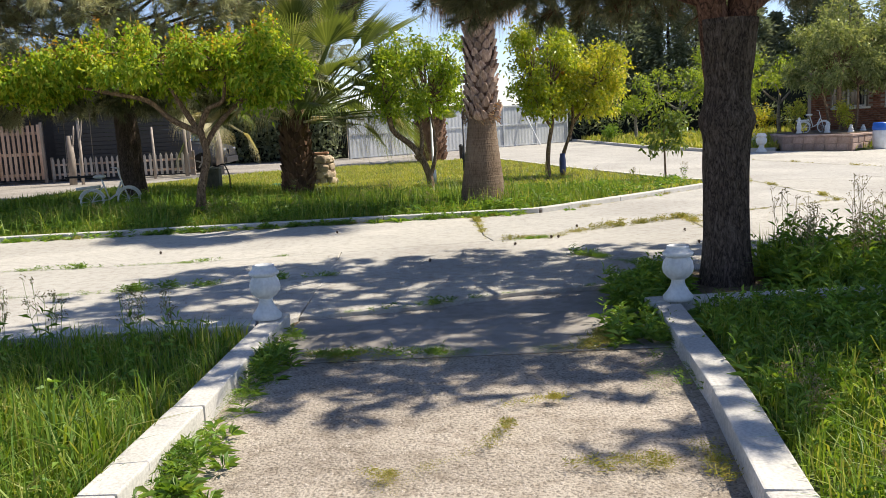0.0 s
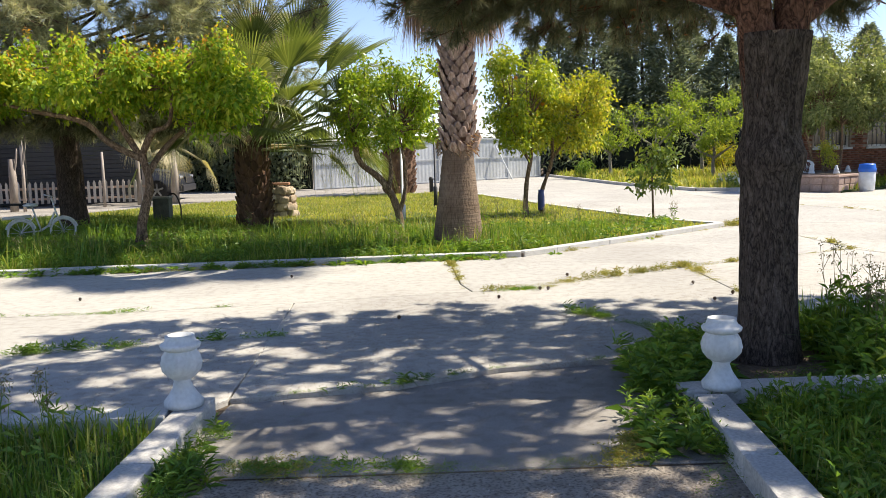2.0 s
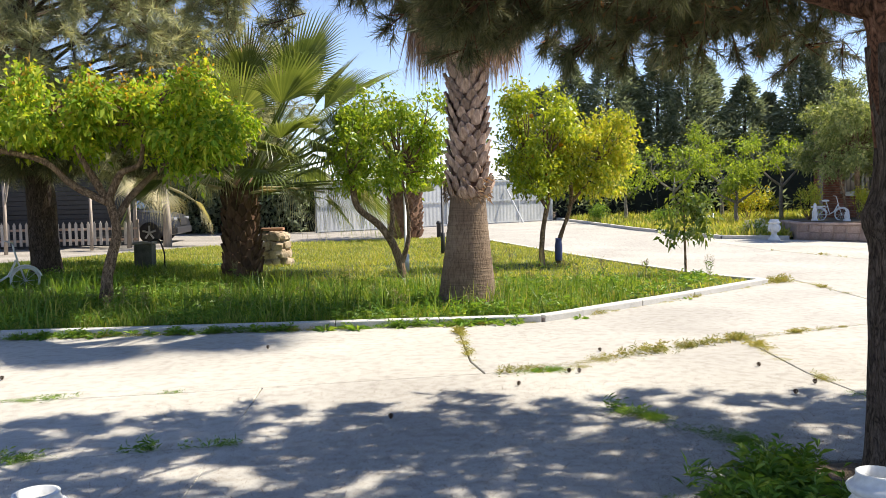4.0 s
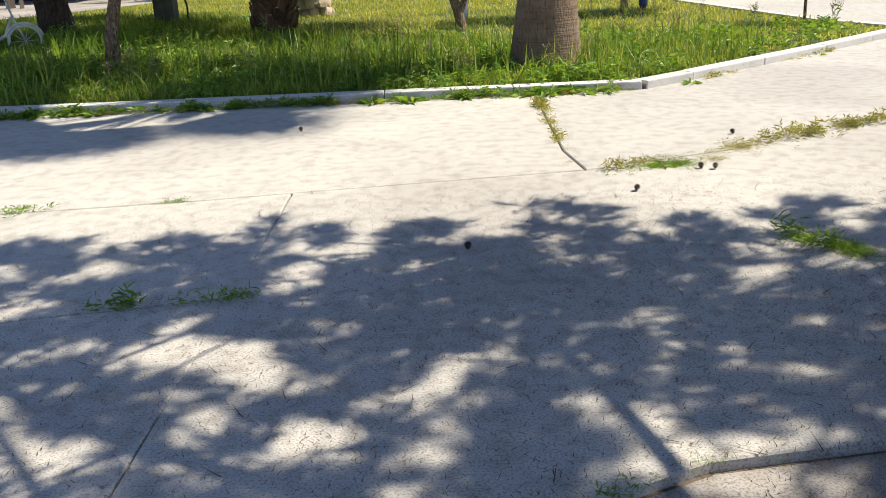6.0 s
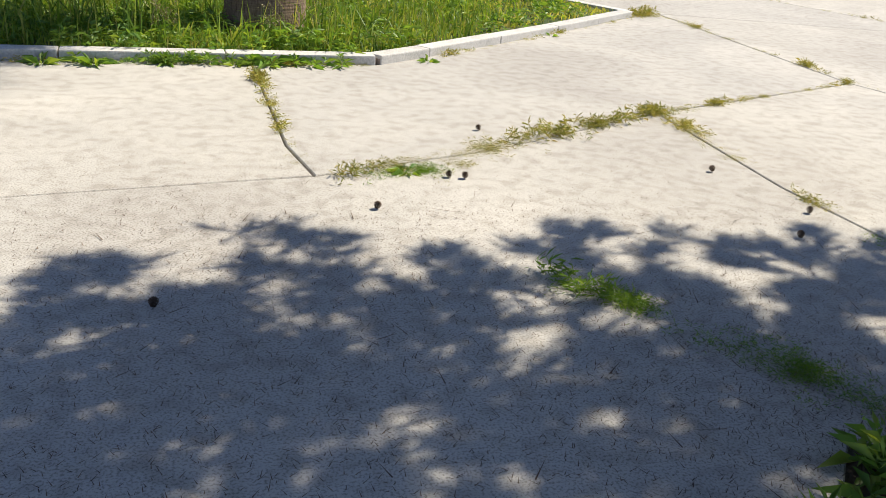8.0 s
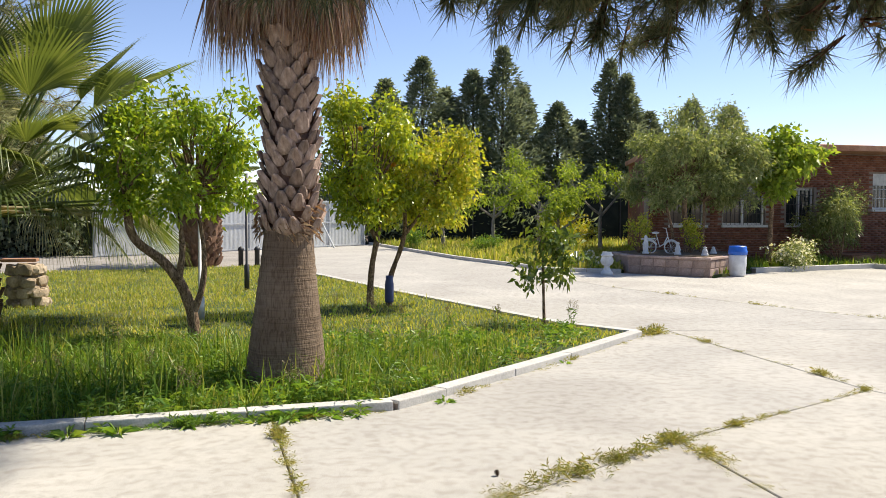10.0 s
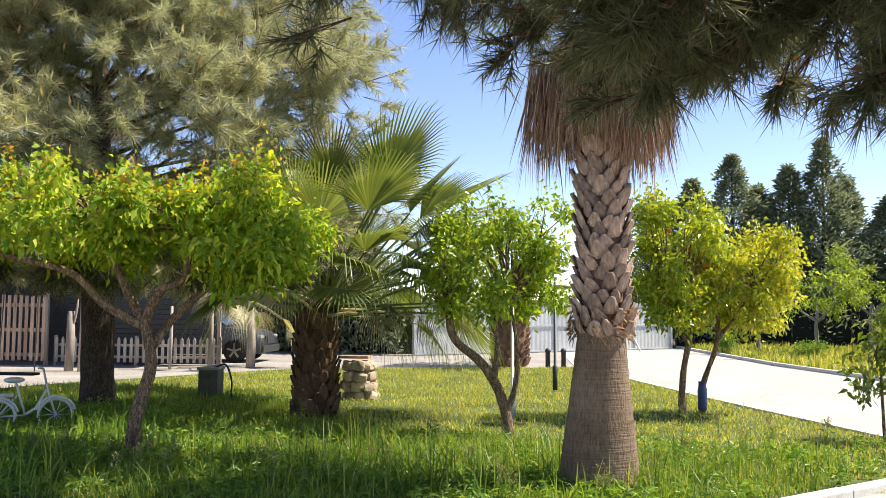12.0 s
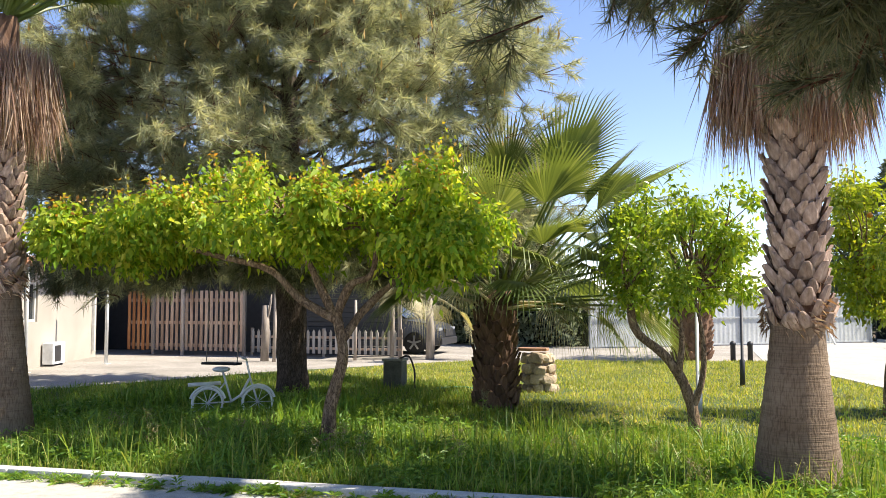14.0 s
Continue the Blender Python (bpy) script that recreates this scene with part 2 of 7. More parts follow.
PALLET_ORANGE = surface("stained_pallet_wood", (0.28, 0.11, 0.04), (0.42, 0.18, 0.07), (0.52, 0.26, 0.12), 4, 50, 0.8, 0.4, 0.004, stretch=(1, 1, 0.15), vary=0.2)
PICKET = surface("bleached_picket_wood", (0.36, 0.32, 0.28), (0.52, 0.48, 0.43), (0.64, 0.6, 0.55), 4, 50, 0.85, 0.4, 0.004, stretch=(1, 1, 0.15), vary=0.15)
GREY_WOOD = surface("weathered_wood", (0.22, 0.18, 0.15), (0.36, 0.31, 0.27), (0.48, 0.43, 0.38), 4, 50, 0.9, 0.5, 0.006, stretch=(1, 1, 0.15), vary=0.2)
PLASTER = surface("white_render", (0.34, 0.31, 0.27), (0.41, 0.375, 0.33), (0.46, 0.43, 0.385), 0.7, 30, 0.9, 0.2, 0.004, grain=0.25)
BRICK = surface("red_brick", (0.19, 0.075, 0.045), (0.27, 0.11, 0.07), (0.35, 0.16, 0.10), 3, 40, 0.9, 0.4, 0.005, vary=0.2)
MORTAR = surface("brick_mortar", (0.22, 0.18, 0.15), (0.28, 0.23, 0.19), (0.33, 0.28, 0.24), 3, 50, 0.95, 0.4, 0.005)
TILE = surface("clay_roof_tile", (0.30, 0.14, 0.08), (0.42, 0.22, 0.13), (0.52, 0.32, 0.2), 3, 40, 0.85, 0.3, 0.005, vary=0.15)
STONE = surface("rubble_stone", (0.28, 0.21, 0.14), (0.42, 0.33, 0.23), (0.52, 0.43, 0.32), 4, 30, 0.9, 0.6, 0.012, vary=0.2)
STONE_PINK = surface("pink_stone_cladding", (0.30, 0.21, 0.17), (0.42, 0.31, 0.26), (0.52, 0.42, 0.36), 3, 30, 0.85, 0.4, 0.008, vary=0.18)
CAR_PAINT = plain("grey_metallic_paint", (0.045, 0.048, 0.058), 0.28, 0.5, 0.5, 0.05)
RUBBER = plain("black_rubber", (0.02, 0.02, 0.02), 0.8)
ALLOY = plain("alloy", (0.55, 0.56, 0.58), 0.3, 0.9)
CHROME = plain("chrome", (0.7, 0.7, 0.72), 0.15, 1.0)
GLASS_DARK = plain("dark_window_glass", (0.02, 0.025, 0.03), 0.06, 0.0, 0.8, 0.0)
LAMP_CLEAR = plain("headlight_lens", (0.32, 0.34, 0.37), 0.08, 0.0, 0.8, 0.0)
BLUE = plain("blue_plastic", (0.02, 0.14, 0.62), 0.4)
BLUE_DARK = plain("dull_blue_plastic", (0.05, 0.07, 0.20), 0.5)
GREEN_HOSE = plain("green_hose", (0.05, 0.30, 0.20), 0.45)
PVC = plain("white_plastic", (0.72, 0.74, 0.76), 0.4)
CONE = surface("pine_cone_scales", (0.06, 0.04, 0.028), (0.12, 0.08, 0.055), (0.2, 0.135, 0.09), 20, 90, 0.9, 0.5, 0.004)


# ---- mesh helpers ----
def part(name, bm, material, parent=None, label="", smooth=False):
    me = bpy.data.meshes.new(name)
    bm.to_mesh(me)
    bm.free()
    me.materials.append(material)
    if smooth:
        me.shade_smooth()
    ob = new(name, me)
    ob.parent = parent
    if label:
        tagged(ob, label)
    return ob


def base(name, x, y, z, label, category, group="", turn=0.0, kind=""):
    e = new(name)
    e.matrix_world = pose(x, y, z, 0, 0, turn)
    return tagged(e, label, category, group, kind)


def put_cube(bm, lo, hi, m=None, bevel=0.0):
    r = bmesh.ops.create_cube(bm, size=1)
    c = [(a + b) / 2 for a, b in zip(lo, hi)]
    s = [abs(b - a) for a, b in zip(lo, hi)]
    mm = Matrix.Translation(c) @ Matrix.Diagonal((*s, 1))
    bmesh.ops.transform(bm, matrix=(m @ mm) if m else mm, verts=r["verts"])
    if bevel:
        es = list({e for v in r["verts"] for e in v.link_edges})
        bmesh.ops.bevel(bm, geom=es, offset=bevel, segments=2, affect='EDGES', profile=0.6)


def box_bm(lo, hi, bevel=0.0):
    bm = bmesh.new()
    put_cube(bm, lo, hi, None, bevel)
    return bm


def tube(bm, pts, radii, sides=8, wobble=0.0, seed=0, cap=True):
    """A limb along pts."""
    pts = [Vector(p) for p in pts]
    rings = []
    up = Vector((0.31, 0.95, 0.05))
    for i, p in enumerate(pts):
        d = (pts[min(i + 1, len(pts) - 1)] - pts[max(i - 1, 0)]).normalized()
        a = d.cross(up).normalized()
        b = d.cross(a)
        ring = []
        for k in range(sides):
            ang = 2 * math.pi * k / sides
            w = 1 + wobble * noise.noise(Vector((math.cos(ang) * 2.1 + seed, math.sin(ang) * 2.1, p.z * 3 + i * 0.11)))
            ring.append(bm.verts.new(p + (a * math.cos(ang) + b * math.sin(ang)) * radii[i] * w))
        rings.append(ring)
    for r0, r1 in zip(rings, rings[1:]):
        for k in range(sides):
            bm.faces.new((r0[k], r0[(k + 1) % sides], r1[(k + 1) % sides], r1[k]))
    if cap:
        bm.faces.new(rings[0][::-1])
        bm.faces.new(rings[-1])


def lathe(bm, prof, sides=20, centre=(0, 0)):
    """A turned shape from (radius, height) pairs."""
    rings = []
    for r, z in prof:
        rings.append([bm.verts.new((centre[0] + r * math.cos(2 * math.pi * k / sides), centre[1] + r * math.sin(2 * math.pi * k / sides), z)) for k in range(sides)])
    for r0, r1 in zip(rings, rings[1:]):
        for k in range(sides):
            bm.faces.new((r0[k], r0[(k + 1) % sides], r1[(k + 1) % sides], r1[k]))
    bm.faces.new(rings[0][::-1])
    bm.faces.new(rings[-1])


def curve_points(pts, n=8):
    """A smooth line through pts."""
    pts = [Vector(p) for p in pts]
    ext = [pts[0] * 2 - pts[1], *pts, pts[-1] * 2 - pts[-2]]
    out = []
    for i in range(len(pts) - 1):
        a, b, c, d = ext[i:i + 4]
        for j in range(n):
            t = j / n
            out.append(0.5 * (2 * b + (c - a) * t + (2 * a - 5 * b + 4 * c - d) * t * t + (3 * b - a - 3 * c + d) * t ** 3))
    return out + [pts[-1]]


def tri_mesh(name, verts, tris, material, parent=None, label=""):
    """One mesh from arrays of corners and triangles."""
    me = bpy.data.meshes.new(name)
    verts = np.asarray(verts, np.float32).reshape(-1, 3)
    tris = np.asarray(tris, np.int32).reshape(-1, 3)
    me.vertices.add(len(verts))
    me.vertices.foreach_set("co", verts.ravel())
    me.loops.add(tris.size)
    me.loops.foreach_set("vertex_index", tris.ravel())
    me.polygons.add(len(tris))
    me.polygons.foreach_set("loop_start", np.arange(0, tris.size, 3, dtype=np.int32))
    me.update(calc_edges=True)
    me.materials.append(material)
    ob = new(name, me)
    ob.parent = parent
    if label:
        tagged(ob, label)
    return ob


def unit(v):
    return v / np.maximum(np.linalg.norm(v, axis=1, keepdims=True), 1e-6)


def leaf_arrays(rng, at, axis, length, width, fold=0.25, droop=0.25):
    """Folded, drooping leaves: four corners and two triangles each."""
    n = len(at)
    axis = unit(axis)
    side = unit(np.cross(axis, unit(rng.normal(size=(n, 3)))))
    up = np.cross(side, axis)
    L = np.asarray(length).reshape(-1, 1) * np.ones((n, 1))
    W = np.asarray(width).reshape(-1, 1) * np.ones((n, 1))
    mid = at + axis * L * 0.45
    tip = at + axis * L - np.array([0, 0, 1]) * L * droop
    v = np.stack([at, mid + side * W * 0.5 + up * W * fold, tip, mid - side * W * 0.5 + up * W * fold], 1)
    i = np.arange(n)[:, None] * 4
    return v.reshape(-1, 3), np.concatenate([i + [0, 1, 2], i + [0, 2, 3]], 1).reshape(-1, 3)


def crown_points(rng, blobs, twigs, per, spread):
    """Leaf places in bunches at twig ends, thicker towards the outside of each blob; and the way outwards."""
    blobs = np.asarray(blobs, float)
    w = blobs[:, 3] ** 2
    pick = rng.choice(len(blobs), twigs, p=w / w.sum())
    d = unit(rng.normal(size=(twigs, 3)))
    r = rng.random((twigs, 1)) ** 0.5 * rng.uniform(0.8, 1.3, (twigs, 1))
    flat = blobs[pick, 4:5] if blobs.shape[1] > 4 else 0.8
    scale = np.concatenate([np.ones((twigs, 2)), flat * np.ones((twigs, 1))], 1)
    t = blobs[pick, :3] + d * r * blobs[pick, 3:4] * scale
    at = np.repeat(t, per, 0) + rng.normal(size=(twigs * per, 3)) * spread
    return t, at, np.repeat(d, per, 0)


def grow_crown(seed, blobs, twigs, per, size, material, parent, spread=0.07, slim=0.5, name="crown", label="", droop=0.25):
    rng = np.random.default_rng(seed)
    t, at, d = crown_points(rng, blobs, twigs, per, spread)
    n = len(at)
    axis = d * 0.5 + rng.normal(size=(n, 3)) * 0.6 + np.array([0, 0, -0.15])
    L = size * rng.uniform(0.6, 1.25, n)
    v, f = leaf_arrays(rng, at, axis, L, L * slim, droop=droop)
    tri_mesh(name, v, f, material, parent, label)
    return t


def limbs(bm, seed, start, ends, r0, sides=6, sag=0.15):
    rng = random.Random(seed)
    s = Vector(start)
    for e in ends:
        e = Vector(e)
        m = (s + e) / 2 + Vector((rng.uniform(-1, 1), rng.uniform(-1, 1), rng.uniform(0, 1) + sag)) * (e - s).length * 0.12
        p = curve_points([s, m, e], 5)
        tube(bm, p, [r0 * (1 - 0.85 * i / (len(p) - 1)) for i in range(len(p))], sides)


def needle_arrays(rng, at, axis, per, length, width, open_=0.75):
    n = len(at)
    a = np.repeat(unit(axis), per, 0)
    p = np.repeat(at, per, 0) + a * rng.uniform(-0.03, 0.05, (n * per, 1))
    d = unit(a * 0.65 + rng.normal(size=(n * per, 3)) * open_)
    L = length * rng.uniform(0.7, 1.2, (n * per, 1))
    s = unit(np.cross(d, rng.normal(size=(n * per, 3)))) * width
    tip = p + d * L - np.array([0, 0, 1]) * L * 0.12
    v = np.stack([p + s, p - s, tip], 1)
    i = np.arange(n * per)[:, None] * 3
    return v.reshape(-1, 3), i + [0, 1, 2]


def inside(poly, p):
    x, y = p[:, 0], p[:, 1]
    ok = np.zeros(len(p), bool)
    for (x0, y0), (x1, y1) in zip(poly, poly[1:] + poly[:1]):
        c = (y0 > y) != (y1 > y)
        ok ^= c & (x < (x1 - x0) * (y - y0) / (y1 - y0 + 1e-9) + x0)
    return ok


def blade_arrays(rng, xy, z, h, w, lean=1.25):
    """Bent grass blades: five corners and three triangles each."""
    n = len(xy)
    a = rng.uniform(0, 2 * math.pi, n)
    s = np.stack([np.cos(a), np.sin(a), np.zeros(n)], 1)
    b = rng.uniform(0, 2 * math.pi, n)
    f = np.stack([np.cos(b), np.sin(b), np.zeros(n)], 1) * (lean * rng.random((n, 1)) ** 1.5)
    root = np.column_stack([xy, np.full(n, z)])
    h, w = h.reshape(-1, 1), w.reshape(-1, 1)
    up = np.array([0, 0, 1.0])
    mid = root + up * h * 0.55 + f * h * 0.35
    tip = root + up * h * (1 - 0.3 * np.linalg.norm(f, axis=1, keepdims=True)) + f * h * 1.1
    v = np.stack([root - s * w, root + s * w, mid + s * w * 0.8, mid - s * w * 0.8, tip], 1)
    i = np.arange(n)[:, None] * 5
    return v.reshape(-1, 3), np.concatenate([i + [0, 1, 2], i + [0, 2, 3], i + [3, 2, 4]], 1).reshape(-1, 3)


def value_noise(p, cell, seed):
    """Smooth random values from 0 to 1 over the plan."""
    g = np.random.default_rng(seed).random((64, 64))
    q = p / cell + 1000
    i = np.floor(q).astype(int)
    f = q - i
    f = f * f * (3 - 2 * f)
    a, b = i[:, 0] % 64, i[:, 1] % 64
    c, d = (a + 1) % 64, (b + 1) % 64
    return (g[a, b] * (1 - f[:, 0]) + g[c, b] * f[:, 0]) * (1 - f[:, 1]) + (g[a, d] * (1 - f[:, 0]) + g[c, d] * f[:, 0]) * f[:, 1]


def sward(name, seed, poly, count, z, tall, width, material, label, bias=1.0, patchy=0.5, category="grass"):
    """A stretch of standing grass, taller in tufts."""
    rng = np.random.default_rng(seed)
    q = np.array(poly)
    lo, hi = q.min(0), q.max(0)
    u = rng.random((count * 3, 2))
    u[:, 1] **= bias
    p = lo + u * (hi - lo)
    p = p[inside(poly, p)][:int(count * 1.25)]
    tuft = 0.55 * value_noise(p, 0.9, seed) + 0.45 * value_noise(p, 0.22, seed + 50)
    p = p[rng.random(len(p)) < 0.35 + 1.0 * value_noise(p, 0.35, seed + 90)]
    tuft = 0.55 * value_noise(p, 0.9, seed) + 0.45 * value_noise(p, 0.22, seed + 50)
    h = rng.uniform(tall[0], tall[1], len(p)) * (1 - patchy + patchy * tuft * 2.0)
    w = rng.uniform(width[0], width[1], len(p)) * 0.5
    v, f = blade_arrays(rng, p, z, h, w)
    return tagged(tri_mesh(name, v, f, material), label, category, kind="stuff")


def prism(bm, poly, z0, z1, bevel=0.0):
    vs = [bm.verts.new((x, y, z1)) for x, y in poly]
    lo = [bm.verts.new((x, y, z0)) for x, y in poly]
    top = bm.faces.new(vs)
    bm.faces.new(lo[::-1])
    n = len(poly)
    for i in range(n):
        bm.faces.new((vs[i], lo[i], lo[(i + 1) % n], vs[(i + 1) % n]))
    bmesh.ops.recalc_face_normals(bm, faces=bm.faces)
    if bevel:
        bmesh.ops.bevel(bm, geom=list(top.edges), offset=bevel, segments=1, affect='EDGES')


def inset(poly, d):
    """The polygon drawn in by d on all its sides (corners run anticlockwise)."""
    area = sum(x0 * y1 - x1 * y0 for (x0, y0), (x1, y1) in zip(poly, poly[1:] + poly[:1]))
    if area < 0:
        poly = poly[::-1]
    out = []
    n = len(poly)
    for i in range(n):
        p, c, q = Vector(poly[i - 1]), Vector(poly[i]), Vector(poly[(i + 1) % n])
        a, b = (c - p).normalized(), (q - c).normalized()
        na, nb = Vector((-a.y, a.x)), Vector((-b.y, b.x))
        m = (na + nb)
        m = m / max(m.dot(na), 0.35)
        out.append(tuple(c + m * d))
    return out


# ---- ground, slabs, kerbs ----
bm = bmesh.new()
R = 900
vs = [bm.verts.new((x, y, -0.042)) for x, y in ((-R, -R), (R, -R), (R, R), (-R, R))]
bm.faces.new(vs)
ground = tagged(part("ground", bm, SOIL), "bare brown earth ground sheet under the concrete paving", "ground", kind="structure")

SLABS = [
    [(-30, 10.6), (-3.2, 10.5), (-1.8, 10.68), (0.5, 11.08), (0.41, 11.6), (0.37, 13.72), (-30, 13.24)],
    [(0.5, 11.08), (1.57, 11.49), (3.2, 12.4), (5.8, 13.5), (5.95, 17.45), (5.3, 17.1), (1.36, 13.77), (0.37, 13.72), (0.41, 11.6)],
    [(-30, 8.8), (-3, 8.87), (-1.25, 9.22), (-1.3, 10.78), (-1.8, 10.68), (-3.2, 10.5), (-30, 10.6)],
    [(-30, 6.75), (-1.5, 7.0), (-1.25, 7.45), (-1.25, 9.22), (-3, 8.87), (-30, 8.8)],
    [(-1.25, 7.45), (-0.22, 7.63), (0.45, 7.95), (1.3, 8.1), (1.75, 8.6), (3.25, 8.6), (3.2, 9.67), (3.1, 10.8), (3.17, 12.38), (1.57, 11.49), (0.5, 11.08), (-1.3, 10.78)],
    [(3.25, 8.6), (5.0, 8.45), (14, 8.2), (14, 12.1), (6.1, 12.49), (5.8, 13.5), (3.17, 12.38), (3.1, 10.8), (3.2, 9.67)],
    [(5.8, 13.5), (6.1, 12.49), (14, 12.1), (10.3, 16.6), (5.95, 17.45)],
    [(5.3, 17.1), (5.95, 17.45), (10.3, 16.6), (9.08, 20.15), (8.09, 23.8), (7.6, 34), (6.8, 46), (1.4, 46), (1.4, 31.6), (3.28, 23.3), (4.67, 18.06)],
    [(14, 12.1), (34, 12), (34, 26), (18.5, 25.7), (18.2, 27.5), (13.8, 26.7), (11.65, 25.3), (10.3, 27.2), (8.7, 28.2), (7.6, 34), (8.09, 23.8), (9.08, 20.15), (10.3, 16.6)],
    [(-34, 17), (-12.5, 17.2), (-12.0, 19.6), (-9.9, 24.6), (-7.3, 28.3), (-6, 29.7), (1.4, 31.6), (1.4, 46), (-34, 46)],
    [(-1.36, 6.24), (1.42, 6.19), (1.55, 7.0), (1.3, 8.1), (0.45, 7.95), (-0.22, 7.63), (-1.25, 7.45)],
]
paving = base("paving", 0, 0, 0, "pale sun-bleached cast concrete slabs with weedy joints", "paving", kind="structure")
for i, poly in enumerate(SLABS):
    bm = bmesh.new()
    low = i == 10
    prism(bm, inset(poly, 0.007), -0.10, -0.034 if low else 0.0, 0.006)
    # yard slab 9 is darkened for pine shade; slab 10 is darker concrete
    part("slab", bm, OLD_SHADED_CONCRETE if i in (9, 10) else CONCRETE, paving)
bm = bmesh.new()
prism(bm, [(-1.62, -9), (0.62, -9), (1.12, 3.7), (1.42, 6.17), (-1.38, 6.22), (-1.42, 5.1), (-1.5, 3.0)], -0.12, -0.036, 0.008)
tagged(part("garden_path", bm, PEBBLED), "rough pebbly concrete garden path between kerbs", "path", kind="structure")

LAWN = [(-16, 13.4), (-6.6, 13.54), (-1.0, 13.77), (1.33, 13.88), (5.22, 17.05), (4.6, 18.06), (3.2, 23.3), (1.4, 31.5), (-6, 29.6), (-7.3, 28.2), (-9.9, 24.5), (-12, 19.5), (-12.6, 17), (-16, 17)]
LEFT_LAWN = [(-16, -9), (-1.7, -9), (-1.56, 3.0), (-1.46, 5.1), (-1.42, 6.88), (-16, 6.65)]
RIGHT_LAWN = [(1.0, -9), (14, -9), (14, 7.08), (1.54, 6.98), (1.36, 5.0), (1.18, 3.8)]
FAR_LAWN = [(7.0, 46), (7.75, 34.2), (8.75, 28.4), (10.3, 27.5), (12.5, 29.9), (24, 29.9), (24, 46)]
PINE_BED = [(1.72, 7.12), (14, 7.2), (14, 8.17), (5.0, 8.42), (3.25, 8.57), (1.78, 8.57), (1.35, 8.1)]
HOUSE_BED = [(11.8, 25.6), (13.9, 26.9), (18.2, 27.7), (18.5, 25.9), (34, 26.2), (34, 29.9), (12.4, 29.9)]
for nm, poly, z in (("lawn_island", LAWN, 0.04), ("lawn_near_left", LEFT_LAWN, 0.0), ("lawn_near_right", RIGHT_LAWN, 0.0), ("lawn_far", FAR_LAWN, 0.05), ("house_bed", HOUSE_BED, 0.05)):
    bm = bmesh.new()
    prism(bm, poly, -0.09, z)
    tagged(part(nm, bm, TURF), "earth under unmown green lawn grass", "lawn", kind="structure")


bm = bmesh.new()
prism(bm, PINE_BED, -0.09, -0.004)
tagged(part("pine_bed", bm, SOIL), "bare brown earth round the pine's foot", "bed", kind="structure")


def kerb_run(pts, width, top, length, label, seed):
    """Cast kerb stones laid end to end along a line, on a mortar bed."""
    rng = random.Random(seed)
    bed = bmesh.new()
    stones = []
    for a, b in zip(pts, pts[1:]):
        a, b = Vector((*a, 0)), Vector((*b, 0))
        d = b - a
        n = max(1, round(d.length / length))
        ang = math.atan2(d.y, d.x)
        m = Matrix.Translation(a) @ Matrix.Rotation(ang, 4, 'Z')
        put_cube(bed, (0, -width / 2 + 0.012, -0.09), (d.length, width / 2 - 0.012, top - 0.03), m)
        for k in range(n):
            c = a + d * (k + 0.5) / n
            stones.append((Matrix.Translation(c + Vector((rng.uniform(-1, 1), rng.uniform(-1, 1), rng.uniform(-0.6, 0.6))) * 0.003) @ Matrix.Rotation(ang + rng.uniform(-1, 1) * 0.003, 4, 'Z'), d.length / n))
    run = tagged(part("kerb", bed, MORTAR), label, "kerb", kind="structure")
    meshes = {}
    for m, ln in stones:
        key = round(ln, 2)
        if key not in meshes:
            b = box_bm((-ln / 2 + 0.004, -width / 2, -0.085), (ln / 2 - 0.004, width / 2, top), 0.011)
            me = bpy.data.meshes.new("kerb_stone")
            b.to_mesh(me)
            b.free()
            me.materials.append(KERB)
            meshes[key] = me
        o = new("kerb_stone", meshes[key])
        o.parent = run
        o.matrix_basis = m


kerb_run([(-16, 13.36), (-6.6, 13.5), (-1.0, 13.73), (1.36, 13.84), (1.87, 14.22), (3.7, 15.7), (5.3, 17.08), (4.67, 18.1), (3.28, 23.4), (1.5, 31.5)], 0.16, 0.075, 1.0, "pale concrete kerb round the palm lawn", 1)
kerb_run([(-1.66, -9), (-1.54, 3.0), (-1.43, 5.1), (-1.36, 7.22)], 0.17, 0.085, 1.0, "pale concrete kerb beside the garden path", 2)
kerb_run([(0.7, -9), (1.15, 3.8), (1.33, 5.0), (1.52, 6.9)], 0.18, 0.085, 1.0, "pale concrete kerb beside the garden path", 3)
kerb_run([(-16, 6.72), (-3.2, 6.87), (-1.47, 6.96)], 0.2, 0.088, 1.0, "pale concrete kerb along the driveway", 4)
kerb_run([(1.4, 7.05), (3.1, 7.08), (14, 7.2)], 0.19, 0.088, 1.0, "pale concrete kerb along the driveway", 5)
kerb_run([(6.8, 46), (7.65, 34.1), (8.67, 28.3), (10.2, 27.35)], 0.16, 0.1, 1.0, "low concrete kerb along the far lawn", 6)
kerb_run([(13.75, 26.75), (18.3, 27.6), (18.6, 25.8), (34, 25.9)], 0.2, 0.13, 1.2, "low brick-red and cream kerb of the house bed", 7)


